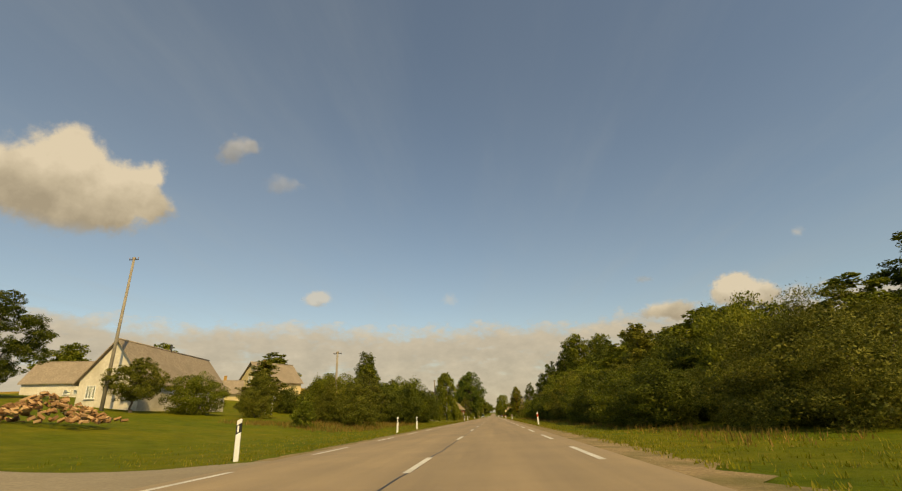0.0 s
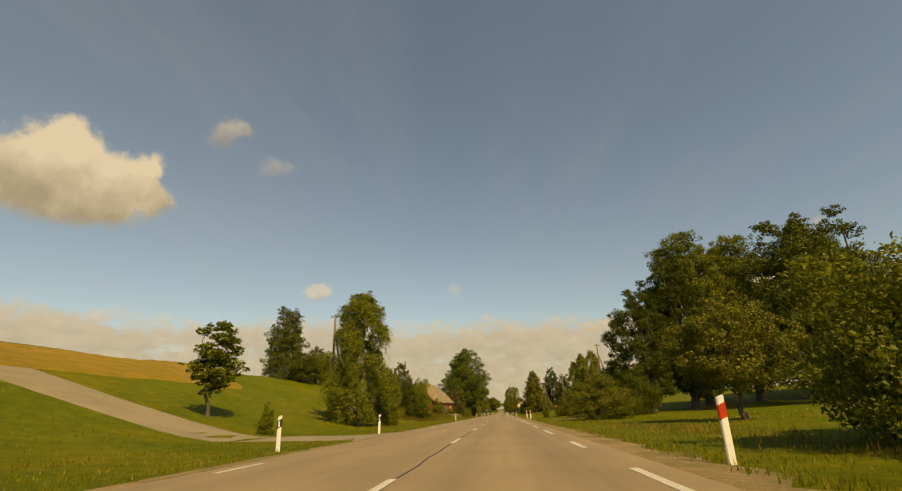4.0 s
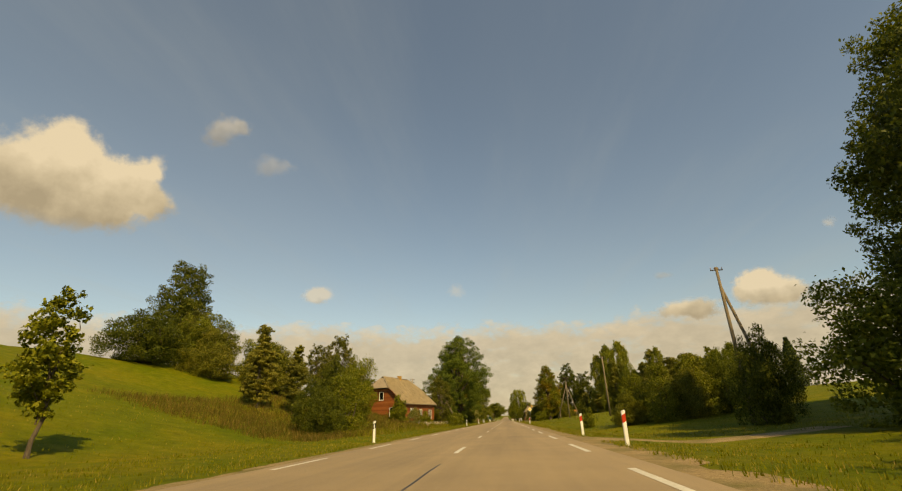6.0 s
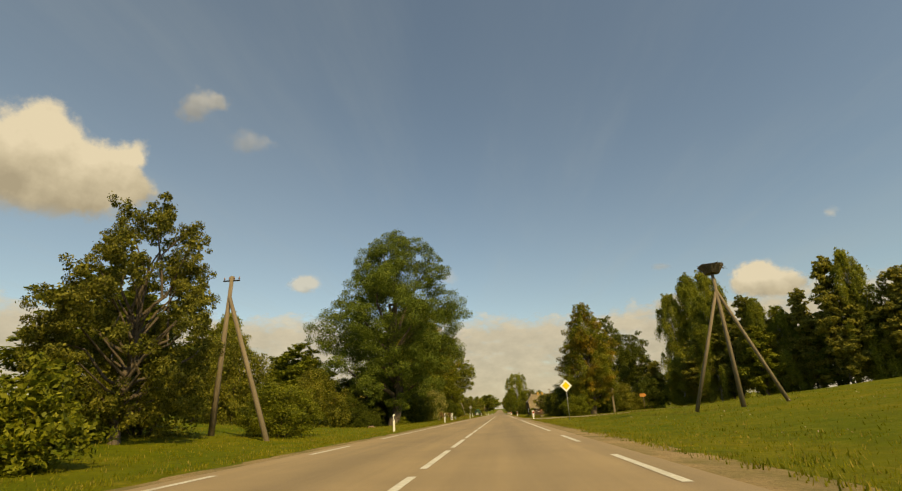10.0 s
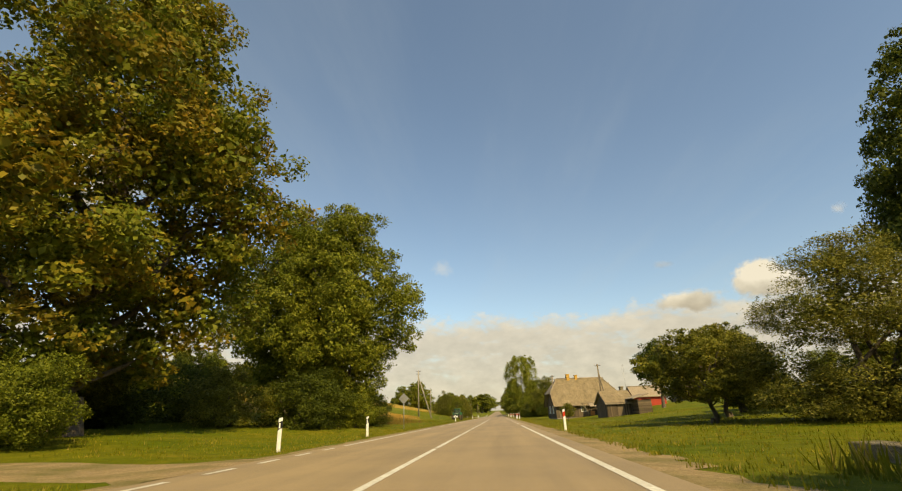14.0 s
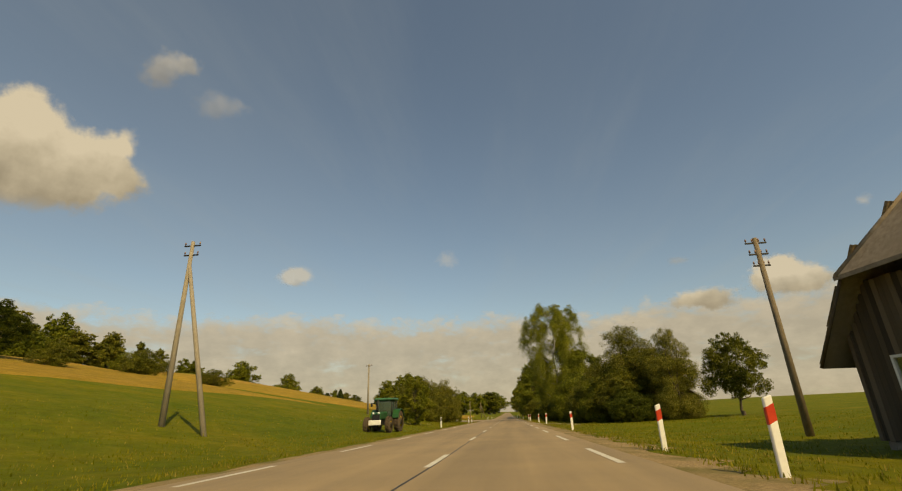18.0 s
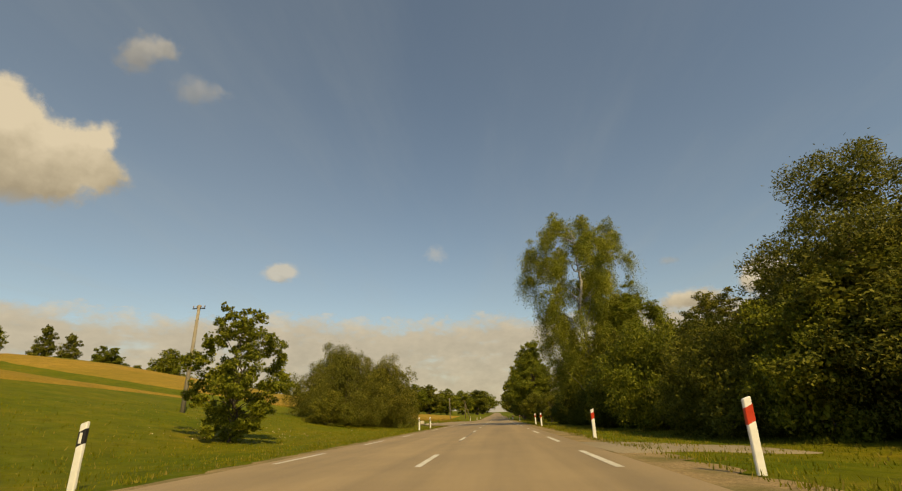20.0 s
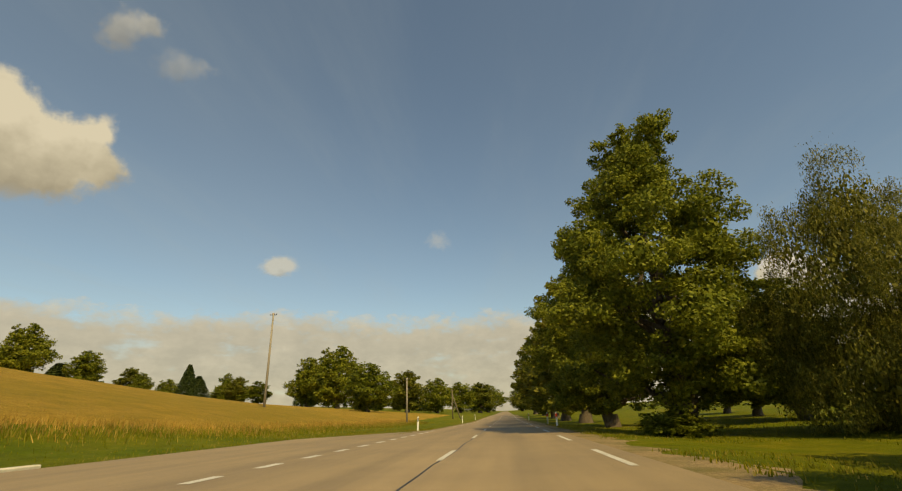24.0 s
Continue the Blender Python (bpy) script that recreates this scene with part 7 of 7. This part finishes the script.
def cloud_noise(n, l, v, scale, detail, rough, stretch=(1, 1, 1)):
    t = n.new("ShaderNodeTexNoise")
    t.inputs["Scale"].default_value, t.inputs["Detail"].default_value, t.inputs["Roughness"].default_value = scale, detail, rough
    l.new(vec(n, l, "MULTIPLY", v, stretch), t.inputs["Vector"])
    return t


def glowing(n, l, colour, alpha, strength):
    em = n.new("ShaderNodeEmission")
    em.inputs["Strength"].default_value = strength
    l.new(colour, em.inputs["Color"])
    mx = n.new("ShaderNodeMixShader")
    l.new(alpha, mx.inputs[0])
    l.new(n.new("ShaderNodeBsdfTransparent").outputs[0], mx.inputs[1])
    l.new(em.outputs[0], mx.inputs[2])
    l.new(mx.outputs[0], n.new("ShaderNodeOutputMaterial").inputs["Surface"])


def heap_material(name, lobes, size, low, high, soft=0.55, rag=0.7, most=1.0, base=None):
    """A heap cloud out of soft lobes (bearing, height, two radii, in degrees), ragged at scale size; sunlit top and
    greyer, shaded base are painted into its glow.
    """
    m, n, l, v = cloud_nodes(name)
    w = cloud_noise(n, l, v, 0.55 / size, 6, 0.6)
    warped = vec(n, l, "ADD", v, vec(n, l, "MULTIPLY_ADD", w.outputs["Color"], (1.7 * size, 1.5 * size, 0), (-0.85 * size, -0.75 * size, 0)))
    total = None
    for u0, v0, ru, rv in lobes:
        d = vec(n, l, "LENGTH", vec(n, l, "MULTIPLY", vec(n, l, "SUBTRACT", warped, (u0, v0, 0)), (1 / ru, 1 / rv, 0)), None)
        g = num(n, l, "POWER", 2.718, num(n, l, "MULTIPLY", num(n, l, "POWER", d, 2.0), -1.1))
        total = g if total is None else num(n, l, "ADD", total, g)
    fine = cloud_noise(n, l, v, 1.5 / size, 7, 0.62).outputs[0]
    mid = cloud_noise(n, l, v, 0.6 / size, 4, 0.55).outputs[0]
    total = num(n, l, "ADD", total, num(n, l, "MULTIPLY", num(n, l, "SUBTRACT", fine, 0.5), rag))
    alpha = num(n, l, "MULTIPLY", step(n, l, total, 0.3, 0.3 + soft), most)
    up = n.new("ShaderNodeSeparateXYZ")
    l.new(v, up.inputs[0])
    if base:
        alpha = num(n, l, "MULTIPLY", alpha, step(n, l, num(n, l, "ADD", up.outputs[1], num(n, l, "MULTIPLY", mid, 2.0)), base[0], base[1]))
    # painted sunlight: the glow colour pales with height, plus noise
    lit = num(n, l, "ADD", step(n, l, up.outputs[1], low, high), num(n, l, "MULTIPLY", num(n, l, "SUBTRACT", mid, 0.5), 1.3))
    c = ramp(n, l, lit, ((0.0, (0.46, 0.43, 0.385)), (0.4, (0.64, 0.605, 0.545)), (0.85, (0.86, 0.82, 0.76))))
    glowing(n, l, c.outputs[0], alpha, 0.57)
    return m


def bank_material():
    """The pale cloud bank along the horizon, and thin high cirrus drawn out along the way of the wind, with a broad
    glow added to lighten the high sky.
    """
    m, n, l, v = cloud_nodes("cloud_bank")
    up = n.new("ShaderNodeSeparateXYZ")
    l.new(v, up.inputs[0])
    mid = cloud_noise(n, l, v, 0.34, 6, 0.6, (1, 1.7, 1)).outputs[0]
    big = cloud_noise(n, l, v, 0.10, 4, 0.55, (1, 1.6, 1)).outputs[0]
    fine = cloud_noise(n, l, v, 1.1, 6, 0.6, (1, 1.5, 1)).outputs[0]
    edge = num(n, l, "ADD", num(n, l, "MULTIPLY", num(n, l, "SUBTRACT", mid, 0.5), 5.0), num(n, l, "MULTIPLY", num(n, l, "SUBTRACT", big, 0.5), 3.2))
    edge = num(n, l, "ADD", edge, num(n, l, "MULTIPLY", num(n, l, "SUBTRACT", fine, 0.5), 1.6))
    depth = num(n, l, "SUBTRACT", num(n, l, "ADD", edge, 11.4), up.outputs[1])
    bank = num(n, l, "MULTIPLY", step(n, l, depth, -0.7, 2.2), 0.9)
    gap = step(n, l, cloud_noise(n, l, v, 0.22, 5, 0.6, (1, 2.6, 1)).outputs[0], 0.52, 0.74, 1.0, 0.62)
    bank = num(n, l, "MULTIPLY", bank, gap)
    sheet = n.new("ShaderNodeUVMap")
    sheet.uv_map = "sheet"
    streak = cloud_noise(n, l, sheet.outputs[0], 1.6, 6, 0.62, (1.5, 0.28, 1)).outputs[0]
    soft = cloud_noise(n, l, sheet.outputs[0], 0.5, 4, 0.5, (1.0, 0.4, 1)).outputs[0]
    # cirrus streaks, plus a broad faint glow added to brighten the upper sky
    cirrus_and_sky_glow = num(n, l, "ADD", step(n, l, streak, 0.45, 0.78, 0.0, 0.10), step(n, l, soft, 0.3, 0.7, 0.02, 0.15))
    alpha = num(n, l, "MAXIMUM", bank, cirrus_and_sky_glow)
    # bank lighting is painted: its glow is paler near the top edge
    c = ramp(n, l, num(n, l, "ADD", mid, num(n, l, "MULTIPLY", step(n, l, depth, 0.0, 4.5), -0.18)), ((0.22, (0.52, 0.49, 0.45)), (0.5, (0.64, 0.60, 0.55)), (0.72, (0.78, 0.74, 0.68))))
    col = mix(n, l, step(n, l, bank, 0.12, 0.4), (0.46, 0.55, 0.66), c.outputs[0])
    glowing(n, l, col, alpha, 0.62)
    return m


def backdrop(name, r, az, el, mat, label):
    """A piece of the sky's far shell, r metres off, between two bearings and two heights in degrees."""
    cx, cy = 1.5, 258.0
    verts, uvs, sheets = [], [], []
    for e in np.linspace(el[0], el[1], max(int((el[1] - el[0]) / 2), 4)):
        for a in az:
            ra, re = radians(a), radians(e)
            verts.append((cx + r * math.cos(re) * math.sin(ra), cy + r * math.cos(re) * math.cos(ra), r * math.sin(re)))
            uvs.append((a, e))
            k = 1 / math.tan(max(re, 0.06))
            sheets.append((math.sin(ra) * k, math.cos(ra) * k))
    n = len(az)
    rows = len(verts) // n
    faces = [(j * n + i, (j + 1) * n + i, (j + 1) * n + i + 1, j * n + i + 1) for j in range(rows - 1) for i in range(n - 1)]
    ob = mesh_from(name, verts, faces, mat, smooth=True)
    for key, src in (("bearing", uvs), ("sheet", sheets)):
        layer = ob.data.uv_layers.new(name=key)
        for lp in ob.data.loops:
            layer.data[lp.index].uv = src[lp.vertex_index]
    ob.visible_shadow = False
    tagged(ob, label, "sky", kind="structure")


backdrop("backdrop_1", 4550.0, np.linspace(-66, 62, 65), (-1.5, 64), bank_material(), "pale cloud bank, thin cirrus and an added glow lightening the sky")
CLOUDS = (
    ("backdrop_2", 3300.0, 2.0, (19.7, 28.2), 0.8, 0.95, 1.0, (17.8, 21.8), "bright heap cloud with a peaked top",
     ((-51.4, 28.1, 2.0, 2.3), (-52.2, 25.8, 3.2, 2.6), (-45.6, 25.6, 2.4, 1.9), (-51.8, 24.1, 4.8, 3.2), (-56.5, 23.1, 4.6, 3.2), (-48.2, 24.1, 3.4, 2.9), (-43.6, 27.1, 1.7, 1.7), (-42.7, 23.7, 2.5, 1.5), (-46.1, 22.6, 3.4, 1.9), (-50.5, 20.5, 6.0, 1.8))),
    ("backdrop_3", 1500.0, 1.5, (32, 37), 1.0, 1.1, 0.5, None, "small torn wisp of cloud",
     ((-38.7, 34.0, 2.0, 1.6), (-36.8, 34.9, 1.6, 0.9), (-40.0, 32.9, 1.4, 1.2))),
    ("backdrop_4", 1300.0, 1.5, (29, 33), 1.0, 1.1, 0.3, None, "faint torn wisp of cloud", ((-31.5, 32.0, 2.9, 1.0), (-33.0, 30.8, 2.1, 0.9))),
    ("backdrop_5", 2050.0, 0.9, (12.5, 16), 0.9, 0.7, 0.62, None, "small soft cloud puff", ((-23.6, 15.7, 1.7, 1.1), (-24.3, 15.3, 2.0, 0.8))),
    ("backdrop_6", 1200.0, 0.9, (13, 16), 1.0, 0.9, 0.36, None, "faint small cloud puff", ((-5.8, 16.6, 1.6, 1.1),)),
    ("backdrop_7", 4450.0, 1.3, (9.6, 13.2), 0.8, 1.25, 0.95, None, "bright heap cloud above the cloud bank",
     ((29.2, 13.3, 1.5, 1.2), (28.3, 12.3, 1.8, 1.3), (30.6, 12.4, 1.7, 1.3), (29.8, 11.2, 2.9, 1.1), (32.4, 11.2, 1.8, 0.9), (21.2, 11.3, 3.1, 1.1), (23.0, 10.7, 2.4, 0.9))),
    ("backdrop_8", 3400.0, 0.8, (14, 18), 1.0, 0.9, 0.42, None, "faint small cloud puffs", ((20.4, 15.2, 1.2, 0.6), (37.1, 17.3, 0.8, 0.6))),
)
for name, r, size, (low, high), soft, rag, most, base, label, lobes in CLOUDS:
    us, vs = [q[0] for q in lobes], [q[1] for q in lobes]
    pad = 3 * max(q[2] for q in lobes)
    backdrop(name, r, np.linspace(min(us) - pad, max(us) + pad, 14), (max(min(vs) - 6, 0.5), max(vs) + 6), heap_material(name + "_cloud", lobes, size, low, high, soft, rag, most, base), label)
